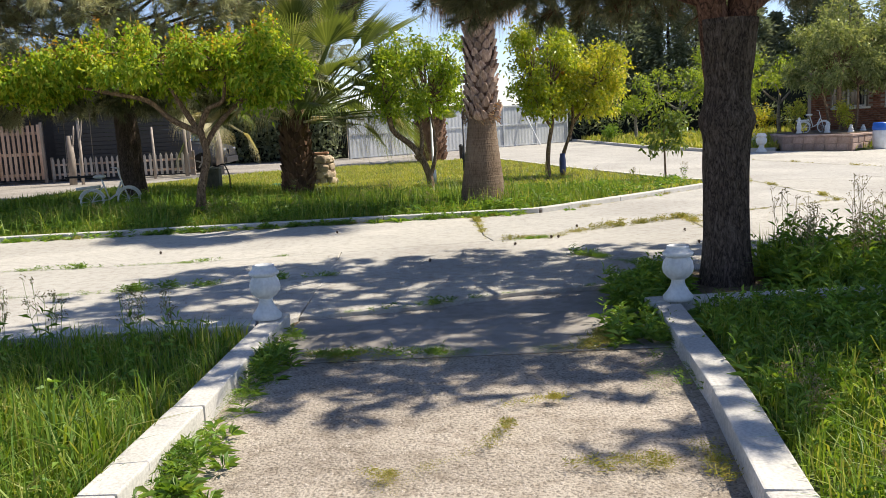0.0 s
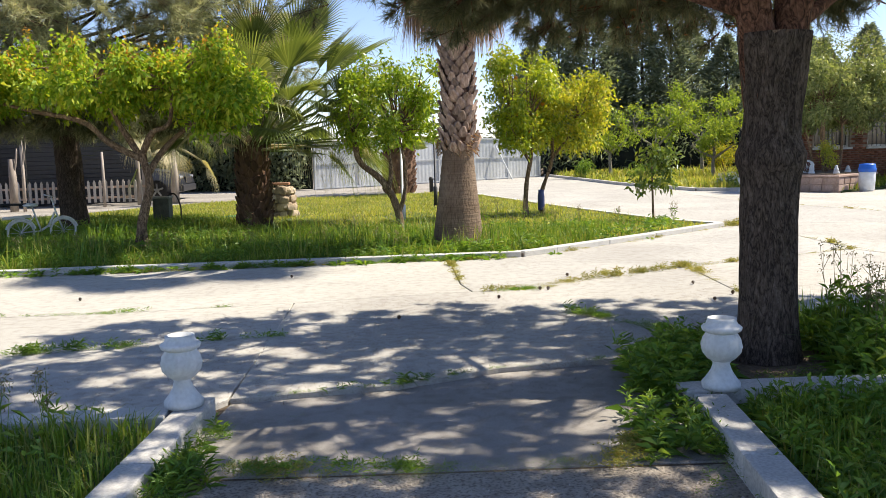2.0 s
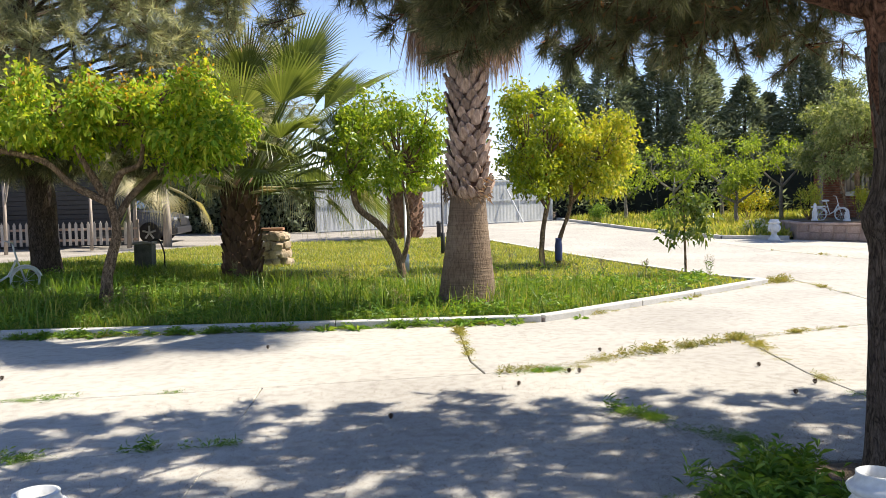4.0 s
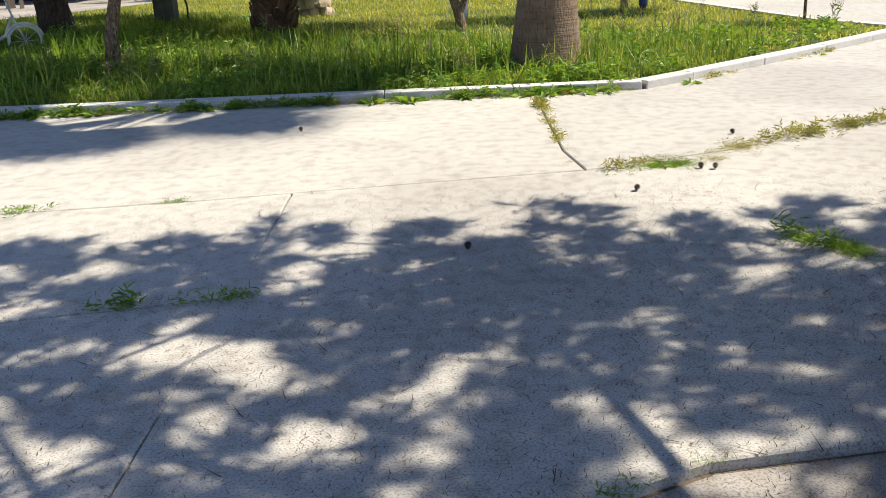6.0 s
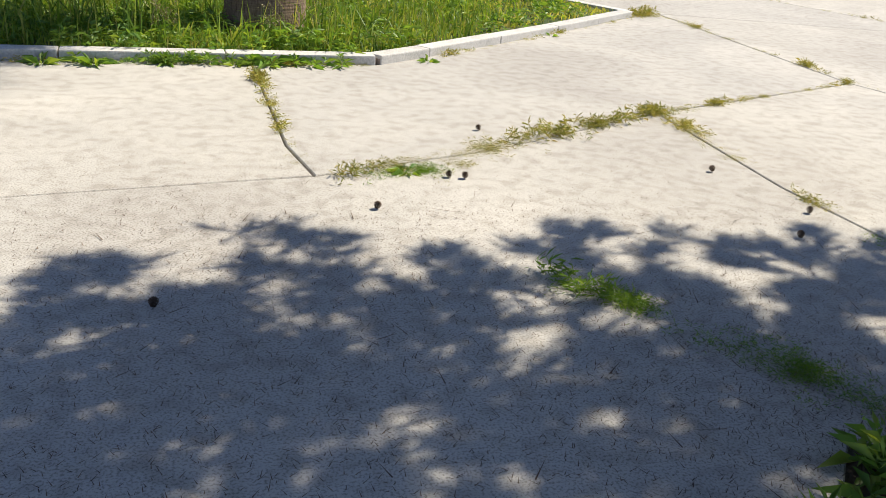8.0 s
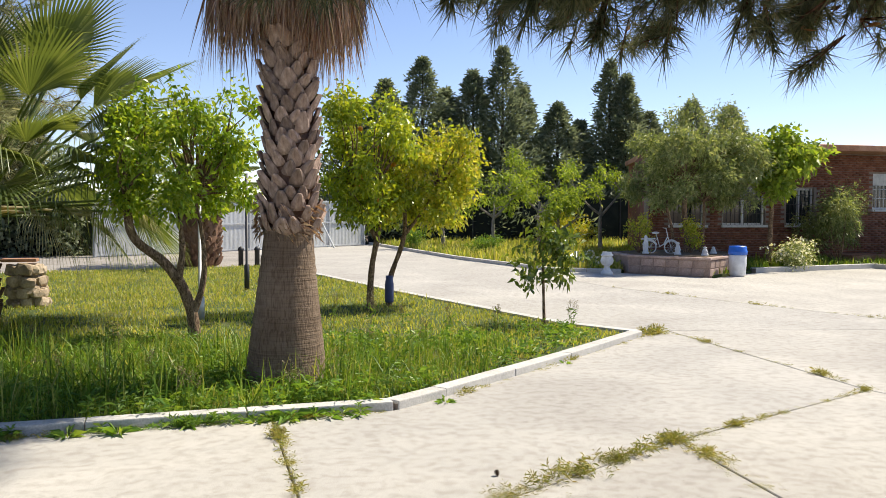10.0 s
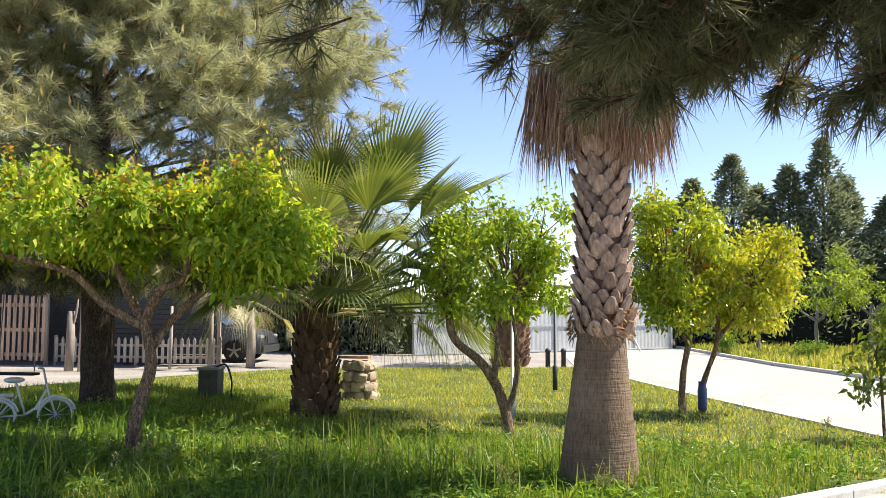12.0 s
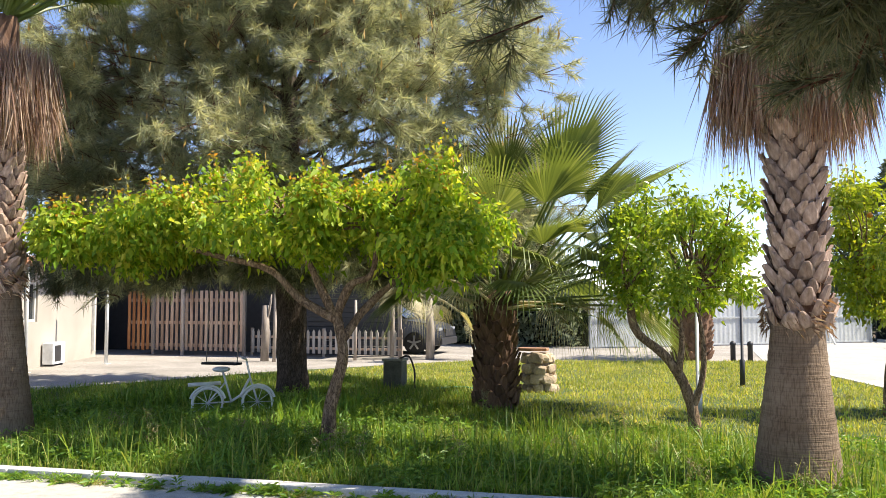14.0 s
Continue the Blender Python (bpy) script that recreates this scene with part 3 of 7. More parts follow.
# ---- trees ----
def ridged_trunk(rings_pts, radii, sides, seed, depth):
    """A trunk with vertical bark ridges."""
    bm = bmesh.new()
    rings = []
    for i, (p, r) in enumerate(zip(rings_pts, radii)):
        p = Vector(p)
        ring = []
        for k in range(sides):
            a = 2 * math.pi * k / sides
            c, s = math.cos(a), math.sin(a)
            w = noise.noise(Vector((c * 5 + seed, s * 5, p.z * 1.3))) + 0.5 * noise.noise(Vector((c * 11, s * 11 + seed, p.z * 3.5)))
            ring.append(bm.verts.new(p + Vector((c, s, 0)) * (r + depth * w)))
        rings.append(ring)
    for r0, r1 in zip(rings, rings[1:]):
        for k in range(sides):
            bm.faces.new((r0[k], r0[(k + 1) % sides], r1[(k + 1) % sides], r1[k]))
    bm.faces.new(rings[-1])
    return bm


def pine_crown(tree, seed, blobs, clumps, shoots, tufts, per_tuft, length, width, spray, material, hang, axis, bunch=0.5):
    """Branch ends that split into short shoots, each a brush of needles."""
    rng = np.random.default_rng(seed)
    blobs = np.asarray(blobs, float)
    w = blobs[:, 3] ** 2
    pick = np.searchsorted(np.cumsum(w) / w.sum(), (np.arange(clumps) + rng.random(clumps)) / clumps).clip(0, len(blobs) - 1)
    d = unit(rng.normal(size=(clumps, 3)))
    c = blobs[pick, :3] + d * (rng.random((clumps, 1)) ** 0.45) * blobs[pick, 3:4] * np.column_stack([np.ones(clumps), np.ones(clumps), blobs[pick, 4]])
    away = (c - np.array(axis)) * [1, 1, 0]
    main = unit(unit(away) * 0.7 + d * 0.5 + rng.normal(size=(clumps, 3)) * 0.35 + np.array([0, 0, hang]))
    ax = unit(np.repeat(main, shoots, 0) + rng.normal(size=(clumps * shoots, 3)) * bunch)
    root = np.repeat(c, shoots, 0) + ax * rng.uniform(-0.03, 0.07, (clumps * shoots, 1))
    reach = spray * rng.uniform(0.6, 1.15, (clumps * shoots, 1))
    k = (np.arange(tufts) + 0.4) / tufts
    at = (root[:, None, :] + ax[:, None, :] * (reach * k)[:, :, None]).reshape(-1, 3)
    v, f = needle_arrays(rng, at, np.repeat(ax, tufts, 0), per_tuft, length, width, 0.55)
    tri_mesh("needles", v, f, material, tree)
    # the woody shoots under the needles
    n = clumps * shoots
    e = root + ax * reach
    s = unit(np.cross(ax, rng.normal(size=(n, 3)))) * 0.005
    b = np.repeat(c - main * spray * 0.9, shoots, 0)
    v = np.stack([b + s, b - s, e - s * 0.5, e + s * 0.5], 1).reshape(-1, 3)
    i = np.arange(n)[:, None] * 4
    tagged(tri_mesh("twig", v, np.concatenate([i + [0, 1, 2], i + [0, 2, 3]], 1), BARK_RED, tree), kind="stuff")
    return root


def near_pine():
    t = base("pine_tree", 0, 0, 0, "mature pine with scaly brown trunk and drooping needle canopy", "tree")
    zs = [i * 0.06 for i in range(37)]
    rad = []
    for z in zs:
        r = 0.178 + 0.05 * math.exp(-z / 0.2) + 0.045 * math.exp(-((z - 1.36) / 0.09) ** 2) + 0.12 * max(0, (z - 1.7))
        rad.append(r)
    bm = ridged_trunk([(2.28 + 0.01 * z, 7.95, z) for z in zs], rad, 56, 3.3, 0.022)
    part("trunk", bm, BARK_PINE, t, "thick ridged grey-brown pine bark", True)
    # two upright forks and wide limbs
    bm = bmesh.new()
    for pts, r in (([(2.22, 7.95, 1.7), (2.18, 7.94, 2.15), (2.06, 7.9, 2.7), (1.9, 7.8, 3.6), (1.8, 7.9, 5.2)], 0.145), ([(2.35, 7.95, 1.7), (2.4, 7.96, 2.15), (2.5, 8.0, 2.7), (2.7, 8.2, 3.7), (2.9, 8.2, 5.4)], 0.145)):
        p = curve_points(pts, 7)
        tube(bm, p, [r * min(1, 0.74 + 0.04 * i) * (1 - 0.6 * i / len(p)) for i in range(len(p))], 14, 0.2, 2)
    part("fork", bm, BARK_RED, t, "reddish flaking upper bark", True)
    LIMBS = (
        ([(2.1, 7.9, 2.3), (1.4, 8.3, 2.62), (0.6, 8.8, 2.85), (-0.3, 9.5, 2.95)], 0.055),
        ([(2.5, 8.0, 2.25), (3.1, 8.5, 2.55), (4.2, 9.1, 2.85), (5.2, 9.7, 2.9)], 0.05),
        ([(2.3, 8.0, 2.5), (2.4, 8.8, 2.9), (2.2, 9.6, 3.0), (1.9, 10.3, 2.95)], 0.035),
        ([(2.0, 7.8, 2.9), (0.9, 7.9, 3.3), (0.1, 8.0, 3.6), (-0.5, 8.2, 3.7)], 0.035),
        ([(2.6, 8.1, 3.0), (3.9, 7.8, 3.4), (5.3, 7.4, 3.7)], 0.04),
        ([(1.9, 7.8, 3.6), (1.3, 9.2, 4.3), (0.6, 10.4, 4.6)], 0.03),
        ([(2.7, 8.2, 3.7), (3.4, 9.4, 4.5), (4.3, 10.4, 4.8)], 0.035),
        ([(2.8, 8.2, 4.6), (3.6, 7.6, 5.3), (4.4, 7.0, 5.6)], 0.045),
    )
    for pts, r in LIMBS:
        bm = bmesh.new()
        p = curve_points(pts, 6)
        tube(bm, p, [r * (1 - 0.75 * i / len(p)) for i in range(len(p))], 8, 0.2, 5)
        part("limb", bm, BARK_RED, t, "", True)
    rng = random.Random(11)
    blobs = []
    # the outer rim hangs low on the side of the driveway
    for k in range(34):
        for r, z, size in ((4.2, 2.98, 0.44), (3.45, 3.1, 0.5), (2.6, 3.3, 0.5)):
            an = radians(k * 360 / 34 + rng.uniform(-8, 8))
            rr = r * rng.uniform(0.86, 1.08)
            x, y = 2.35 + rr * math.cos(an) * (0.86 if math.cos(an) < 0 else 1.05), 7.9 + rr * math.sin(an) * (0.84 if math.sin(an) > 0 else 0.3)
            blobs.append((x, y, z + rng.uniform(-0.15, 0.25), size * rng.uniform(0.65, 1.2), 0.5))
    for k in range(20):
        blobs.append((rng.uniform(4.2, 7.0), rng.uniform(9.3, 11.0), rng.uniform(2.75, 3.5), rng.uniform(0.4, 0.55), 0.5))
    for k in range(26):
        blobs.append((rng.uniform(0.4, 4.2), rng.uniform(8.4, 10.6), rng.uniform(3.3, 4.1), rng.uniform(0.35, 0.5), 0.5))
    # right-hand clumps added overhead to shade the near right lawn
    for k in range(17):
        blobs.append((rng.uniform(4.0, 7.2), rng.uniform(6.4, 8.9), rng.uniform(3.0, 4.5), rng.uniform(0.4, 0.6), 0.5))
    for k in range(38):
        x = rng.uniform(-0.75, 6.0)
        blobs.append((x, rng.uniform(10.0, 11.4), 2.8 + 0.5 * rng.random() + (0.15 if x < 0.2 else 0), rng.uniform(0.3, 0.5), 0.5))
    for k in range(62):
        an, rr = rng.uniform(0, 2 * math.pi), 3.0 * math.sqrt(rng.random())
        blobs.append((3.0 + rr * math.cos(an), 9.3 + rr * math.sin(an) * 0.6, rng.uniform(3.3, 5.6) - 0.2 * rr, rng.uniform(0.35, 0.6), 0.6))
    # unseen clumps above view, added so their shade falls on both near lawns
    for k in range(24):
        blobs.append((rng.uniform(-0.4, 1.3), rng.uniform(6.9, 8.3), rng.uniform(3.8, 4.6), rng.uniform(0.35, 0.5), 0.5))
    for k in range(24):
        blobs.append((rng.uniform(5.4, 7.6), rng.uniform(6.6, 8.7), rng.uniform(4.6, 5.6), rng.uniform(0.4, 0.55), 0.5))
    # clumps beyond the right of view, added for their shade on the driveway
    for k in range(16):
        blobs.append((rng.uniform(3.4, 6.0), rng.uniform(9.7, 11.0), rng.uniform(2.8, 3.25), rng.uniform(0.3, 0.45), 0.5))
    for k in range(24):
        blobs.append((rng.uniform(-0.5, 1.9), rng.uniform(10.2, 11.0), rng.uniform(2.95, 3.3), rng.uniform(0.28, 0.4), 0.5))
    # further clumps added to fill the shade on driveway and path
    for k in range(12):
        blobs.append((rng.uniform(3.6, 5.4), rng.uniform(8.6, 9.8), rng.uniform(3.2, 3.8), rng.uniform(0.3, 0.45), 0.5))
    for k in range(16):
        blobs.append((rng.uniform(1.5, 3.7), rng.uniform(7.3, 9.0), rng.uniform(3.2, 3.8), rng.uniform(0.3, 0.45), 0.5))
    # unseen clumps added to shade the right lawn and the path's edge
    for k in range(15):
        blobs.append((rng.uniform(3.8, 6.4), rng.uniform(5.7, 7.0), rng.uniform(3.5, 4.5), rng.uniform(0.32, 0.5), 0.5))
    # branches dip towards the driveway
    blobs = [(x, y - 0.5, z - (0.0 if y < 9.3 or z > 3.7 else 0.08 if x > 3.2 else 0.36 if x > 1.0 else 0.28 if x > 0.1 else 0.0), r, f) for x, y, z, r, f in blobs]
    # clumps kept or dropped by where their shadow lands along the sun
    blobs = [b for b in blobs if b[1] - 0.2 * b[2] < 10.0 and (b[0] - 0.74 * b[2] > -1.7 or rng.random() > 0.15)]
    shoots = pine_crown(t, 21, blobs, 2550, 6, 3, 16, 0.125, 0.0031, 0.13, NEEDLE, -0.15, (2.35, 7.9, 0))
    r2 = np.random.default_rng(12)
    tips = shoots[(shoots[:, 0] > 1.0) & (shoots[:, 1] > 8.8)]
    tips = tips[r2.integers(0, len(tips), 1100)]
    v, f = leaf_arrays(r2, tips + r2.normal(size=tips.shape) * 0.05, r2.normal(size=tips.shape), r2.uniform(0.04, 0.08, len(tips)), 0.022, 0.3, 0.1)
    tagged(tri_mesh("catkin", v, f, CATKIN, t, "rust-brown catkins among the needles"), kind="stuff")
    nodes = [Vector(q) for line in LIMBS for q in curve_points(line[0], 4)[2:]]
    for b in blobs:
        q = Vector(b[:3])
        s = min(nodes, key=lambda w: (w - q).length + (0.6 if w.z > q.z + 0.3 else 0))
        bm = bmesh.new()
        limbs(bm, 5, s, [q], 0.014, 5)
        part("branch", bm, BARK_RED, t)


def big_pine():
    t = base("pine_tree", 0, 0, 0, "broad grey-green pine with yellow candles behind the fruit trees", "tree")
    zs = [i * 0.09 for i in range(40)]
    bm = ridged_trunk([(-7.2 - 0.03 * z, 20.6, z) for z in zs], [0.27 + 0.06 * math.exp(-z / 0.2) - 0.012 * z for z in zs], 36, 8.1, 0.03)
    part("trunk", bm, BARK_PINE, t, "dark ridged pine bark", True)
    rng = random.Random(4)
    blobs = []
    for k in range(210):
        an = rng.uniform(0, 2 * math.pi) if k % 3 else rng.uniform(math.pi, 2 * math.pi)
        z = 2.35 + 6.0 * rng.random() ** 1.35
        reach = 4.75 * math.sqrt(max(0.05, 1 - ((z - 4.0) / 5.0) ** 2)) * (0.85 if z < 2.7 else 1)
        rr = reach * math.sqrt(rng.uniform(0.2, 1))
        blobs.append((-7.3 + rr * math.cos(an), 20.6 + rr * math.sin(an) * 0.85, z, rng.uniform(0.6, 1.0), 0.75))
    for k in range(45):
        blobs.append((rng.uniform(-10.6, -4.0), rng.uniform(17.4, 19.2), rng.uniform(3.0, 6.8), rng.uniform(0.5, 0.8), 0.75))
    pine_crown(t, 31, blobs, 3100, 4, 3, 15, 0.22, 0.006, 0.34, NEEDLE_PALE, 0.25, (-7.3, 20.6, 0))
    # lowest ring in darker needles: the crown's underside shade put into colour
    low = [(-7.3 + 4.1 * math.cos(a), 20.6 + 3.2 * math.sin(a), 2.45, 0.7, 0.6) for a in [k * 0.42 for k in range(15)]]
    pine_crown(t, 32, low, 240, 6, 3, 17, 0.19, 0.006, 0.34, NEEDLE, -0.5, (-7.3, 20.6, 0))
    r2 = np.random.default_rng(8)
    tips = np.array([(b[0], b[1], b[2]) for b in blobs])[r2.integers(0, len(blobs), 900)]
    tips = tips + unit(r2.normal(size=(900, 3)) + [0, -0.6, 0.5]) * 0.9
    v, f = leaf_arrays(r2, tips, np.tile([0, 0, 1.0], (900, 1)) + r2.normal(size=(900, 3)) * 0.15, 0.16, 0.035, 0.3, 0)
    tagged(tri_mesh("new_growth", v, f, CANDLE, t, "yellow upright pine candles"), "yellow upright pine candles", kind="stuff")
    bm = bmesh.new()
    tube(bm, [(-7.3, 20.6, 3.4), (-7.35, 20.6, 5.5), (-7.3, 20.6, 8.4)], [0.22, 0.15, 0.04], 12, 0.2, 3)
    part("upper_trunk", bm, BARK_PINE, t, "", True)
    for b in blobs[::4] + low[::3]:
        bm = bmesh.new()
        limbs(bm, 6, (-7.3, 20.6, max(2.3, b[2] - 0.7)), [b[:3]], 0.045, 5)
        part("branch", bm, BARK_PINE, t)


def fan_leaf(rng, hub, out, up, size, segs=34, arc=2.9, droop=0.3, cut=0.42):
    """A pleated palm fan, its segments free and drooping towards the tips."""
    out, up = Vector(out).normalized(), Vector(up)
    side = out.cross(up).normalized()
    nrm = side.cross(out).normalized()
    hub = Vector(hub)
    v, f = [], []
    for k in range(segs):
        a = arc * ((k + 0.5) / segs - 0.5)
        da = arc / segs * 0.5
        L = size * (1 - 0.25 * abs(a) / (arc / 2)) * rng.uniform(0.92, 1.05)
        dv = out * math.cos(a) + side * math.sin(a)
        lift = nrm * (0.10 * size * abs(math.sin(a)))
        w = L * cut * math.tan(da)
        sd = (side * math.cos(a) - out * math.sin(a))
        m = hub + dv * L * cut + lift
        q = hub + dv * L * 0.82 + lift * 0.7 - Vector((0, 0, droop * L * 0.12))
        tip = hub + dv * L * 0.97 + lift * 0.4 - Vector((0, 0, droop * L * rng.uniform(0.25, 0.6)))
        pl = nrm * w * 0.5
        i = len(v)
        v += [hub, m + sd * w + pl, m - sd * w - pl, q + sd * w * 0.45, q - sd * w * 0.45, tip]
        f += [(i, i + 1, i + 2), (i + 2, i + 1, i + 3), (i + 2, i + 3, i + 4), (i + 4, i + 3, i + 5)]
    return v, f


def palm_fans(tree, seed, top, specs, stem_r=0.018):
    """specs: turn, rise, stem length, fan size, droop, kind (0 green, 1 dry)."""
    rng = random.Random(seed)
    top = Vector(top)
    for turn, rise, stem, size, droop, dry in specs:
        a, e = radians(turn), radians(rise)
        d = Vector((math.cos(a) * math.cos(e), math.sin(a) * math.cos(e), math.sin(e)))
        s0 = top + Vector((math.cos(a), math.sin(a), 0)) * 0.14 + Vector((0, 0, rng.uniform(-0.25, 0.1)))
        hub = s0 + d * stem * 1.06 - Vector((0, 0, 0.12 * stem * math.cos(e)))
        out = (d - Vector((0, 0, 0.05 + 0.5 * droop))).normalized()
        v, f = fan_leaf(rng, hub, out, Vector((-math.cos(a) * math.sin(e), -math.sin(a) * math.sin(e), math.cos(e))) + Vector((rng.uniform(-0.4, 0.4), rng.uniform(-0.4, 0.4), 0)), size, 40, 2.2 if dry or rise < 15 else (2.7 if rise > 38 else 3.3), droop)
        leaf = tri_mesh("fan_leaf", [tuple(x) for x in v], f, FAN_DRY if dry else FAN, tree, "dry straw-coloured fan leaf" if dry else "green pleated fan leaf")
        bm = bmesh.new()
        tube(bm, [s0, (s0 + hub) / 2 + Vector((0, 0, 0.04)), hub], [stem_r * 1.5, stem_r, stem_r * 0.6], 5)
        part("leaf_stalk", bm, FAN_DRY if dry else FAN, leaf)


def boot_mesh(width, height, thick):
    """The stub of a cut palm leaf: a shield that leans out and ends in a blunt tip."""
    bm = bmesh.new()
    rows = ((0.0, 0.75, -0.1), (0.2, 1.0, 0.25), (0.5, 0.86, 0.62), (0.8, 0.55, 0.95), (0.96, 0.34, 1.12), (1.0, 0.2, 1.0))
    prev = None
    for t, w, o in rows:
        y, z, x = -thick * o, height * t, width / 2 * w
        ring = [bm.verts.new((-x, y + thick * 0.25, z)), bm.verts.new((-x * 0.45, y - thick * 0.2, z)), bm.verts.new((x * 0.45, y - thick * 0.2, z)), bm.verts.new((x, y + thick * 0.25, z)), bm.verts.new((0, y + thick * 0.45, z))]
        if prev:
            for k in range(5):
                bm.faces.new((prev[k], prev[(k + 1) % 5], ring[(k + 1) % 5], ring[k]))
        else:
            bm.faces.new(ring[::-1])
        prev = ring
    bm.faces.new(prev)
    me = bpy.data.meshes.new("leaf_base")
    bm.to_mesh(me)
    bm.free()
    return me


def boots(tree, centre, z0, z1, radius, around, rows, width, height, thick, material, seed):
    rng = random.Random(seed)
    me = boot_mesh(width, height, thick)
    me.materials.append(material)
    for r in range(rows):
        for k in range(around):
            z = z0 + (z1 - z0) * r / max(rows - 1, 1) + rng.uniform(-0.02, 0.02)
            a = 2 * math.pi * (k + 0.5 * (r % 2)) / around + rng.uniform(-0.08, 0.08)
            rad = radius((z - z0) / (z1 - z0)) - 0.02
            o = new("leaf_base", me)
            o.parent = tree
            s = rng.uniform(0.85, 1.15)
            o.matrix_basis = Matrix.Translation((centre[0] + rad * math.cos(a), centre[1] + rad * math.sin(a), z)) @ Matrix.Rotation(a + math.pi / 2, 4, 'Z') @ Matrix.Rotation(rng.uniform(-0.4, 0.4), 4, 'Y') @ Matrix.Rotation(rng.uniform(-0.12, 0.12), 4, 'X') @ Matrix.Diagonal((s, s, s * rng.uniform(0.85, 1.15), 1))


def palm_skin():
    """Fine rings round the trunk, crossed by upright cracks."""
    m, nt, p = shader("ringed_palm_trunk", 0.92, 0.0, 0.15)
    rings = tex_noise(nt, 1.0, 5, (2.5, 2.5, 85), 0.12)
    cracks = tex_noise(nt, 1.0, 5, (75, 75, 9.0), 0.3)
    broad = tex_noise(nt, 2.2, 4)
    col = ramp(nt, broad, [(0.3, (0.15, 0.105, 0.07)), (0.55, (0.225, 0.165, 0.115)), (0.75, (0.29, 0.225, 0.165))])
    col = blend(nt, col, ramp(nt, rings, [(0.35, (0.45, 0.42, 0.4)), (0.5, (1.0, 1.0, 1.0)), (0.7, (1.15, 1.12, 1.1))]), 0.35, 'MULTIPLY')
    col = blend(nt, col, ramp(nt, cracks, [(0.34, (0.45, 0.4, 0.37)), (0.54, (1.0, 1.0, 1.0))]), 0.7, 'MULTIPLY')
    nt.links.new(col, p.inputs["Base Color"])
    h = nt.nodes.new("ShaderNodeMath")
    h.operation = 'ADD'
    nt.links.new(rings, h.inputs[0])
    nt.links.new(cracks, h.inputs[1])
    bumped(nt, p, h.outputs[0], 0.8, 0.012)
    return m


PALM_RINGS = palm_skin()


def tall_palm(x, y, seed, neck, boots_top, skirt_top, lean, label, fans):
    t = base("fan_palm", x, y, 0, label, "palm tree")
    zs = [i * 0.05 for i in range(int(neck / 0.05) + 3)]
    prof = [0.225 + 0.17 * max(0, 1 - z / neck) ** 1.15 + 0.004 * math.sin(z * 70) for z in zs]
    part("trunk", ridged_trunk([(lean * z, 0, z) for z in zs], prof, 36, seed, 0.008), PALM_RINGS, t, "grey-brown flared trunk with fine rings", True)
    bm = bmesh.new()
    cz = [neck - 0.05 + i * 0.1 for i in range(int((skirt_top + 0.5 - neck) / 0.1))]
    tube(bm, [(lean * z, 0, z) for z in cz], [0.195 if z > neck else 0.22 for z in cz], 16, 0.1, seed)
    part("core", bm, FIBRE, t, "reddish palm fibre", True)
    boots(t, (lean * (neck + boots_top) / 2, 0), neck + 0.02, boots_top, lambda u: 0.232 - 0.02 * u + 0.03 * max(0, 0.15 - u) / 0.15, 9, int((boots_top - neck) / 0.09), 0.165, 0.165, 0.065, BOOT, seed)
    # fibre ruff at the neck
    rng = np.random.default_rng(seed)
    n = 200
    a = rng.uniform(0, 2 * math.pi, n)
    p = np.stack([np.cos(a) * 0.27 + lean * neck, np.sin(a) * 0.27, neck + rng.uniform(-0.02, 0.28, n)], 1)
    v, f = leaf_arrays(rng, p, np.stack([np.cos(a) * 0.5 - np.sin(a) * 0.7, np.sin(a) * 0.5 + np.cos(a) * 0.7, rng.uniform(-0.9, 0.2, n)], 1), rng.uniform(0.06, 0.14, n), 0.012, 0.2, 0.3)
    tri_mesh("fibre", v, f, SKIRT, t, "frayed reddish fibre at the neck")
    # hanging thatch of dead leaves
    n = 6000
    a = rng.uniform(0, 2 * math.pi, n)
    u = rng.random(n)
    lobe = np.sin(a * 3 + seed) * 0.16 + np.sin(a * 11 + 2) * 0.07
    r0 = 0.24 + 0.42 * u * (1 + lobe)
    z0 = skirt_top - 0.15 * u + rng.uniform(-0.45, 0.1, n)
    root = np.stack([np.cos(a) * r0 + lean * skirt_top, np.sin(a) * r0, z0], 1)
    ln = rng.uniform(0.4, 0.85, n) + lobe + 0.25 * rng.random(n) ** 3
    hang = np.stack([np.cos(a) * (0.1 * u - 0.04), np.sin(a) * (0.1 * u - 0.04), -np.ones(n)], 1) + rng.normal(size=(n, 3)) * 0.11
    v, f = leaf_arrays(rng, root, hang, ln, rng.uniform(0.006, 0.02, n), 0.3, 0.0)
    tri_mesh("dead_leaf_skirt", v, f, SKIRT, t, "skirt of dead reddish hanging palm leaves")
    palm_fans(t, seed, (lean * skirt_top, 0, skirt_top + 0.55), fans)
    return t


fans_tall = [(k * 137.5, (18, 28, 46, 70, 22, 36, 58)[k % 7], 1.1, 1.1, 0.45, 0) for k in range(56)]
tall_palm(0.57, 14.86, 5, 1.43, 3.3, 4.28, 0.02, "tall fan palm with cut leaf bases and a thatch skirt", fans_tall)
tall_palm(-8.12, 14.9, 9, 1.75, 3.5, 4.75, -0.03, "tall fan palm with flared trunk at the lawn's edge", [(a, max(e, 34), st, sz, dr, k) for a, e, st, sz, dr, k in fans_tall])


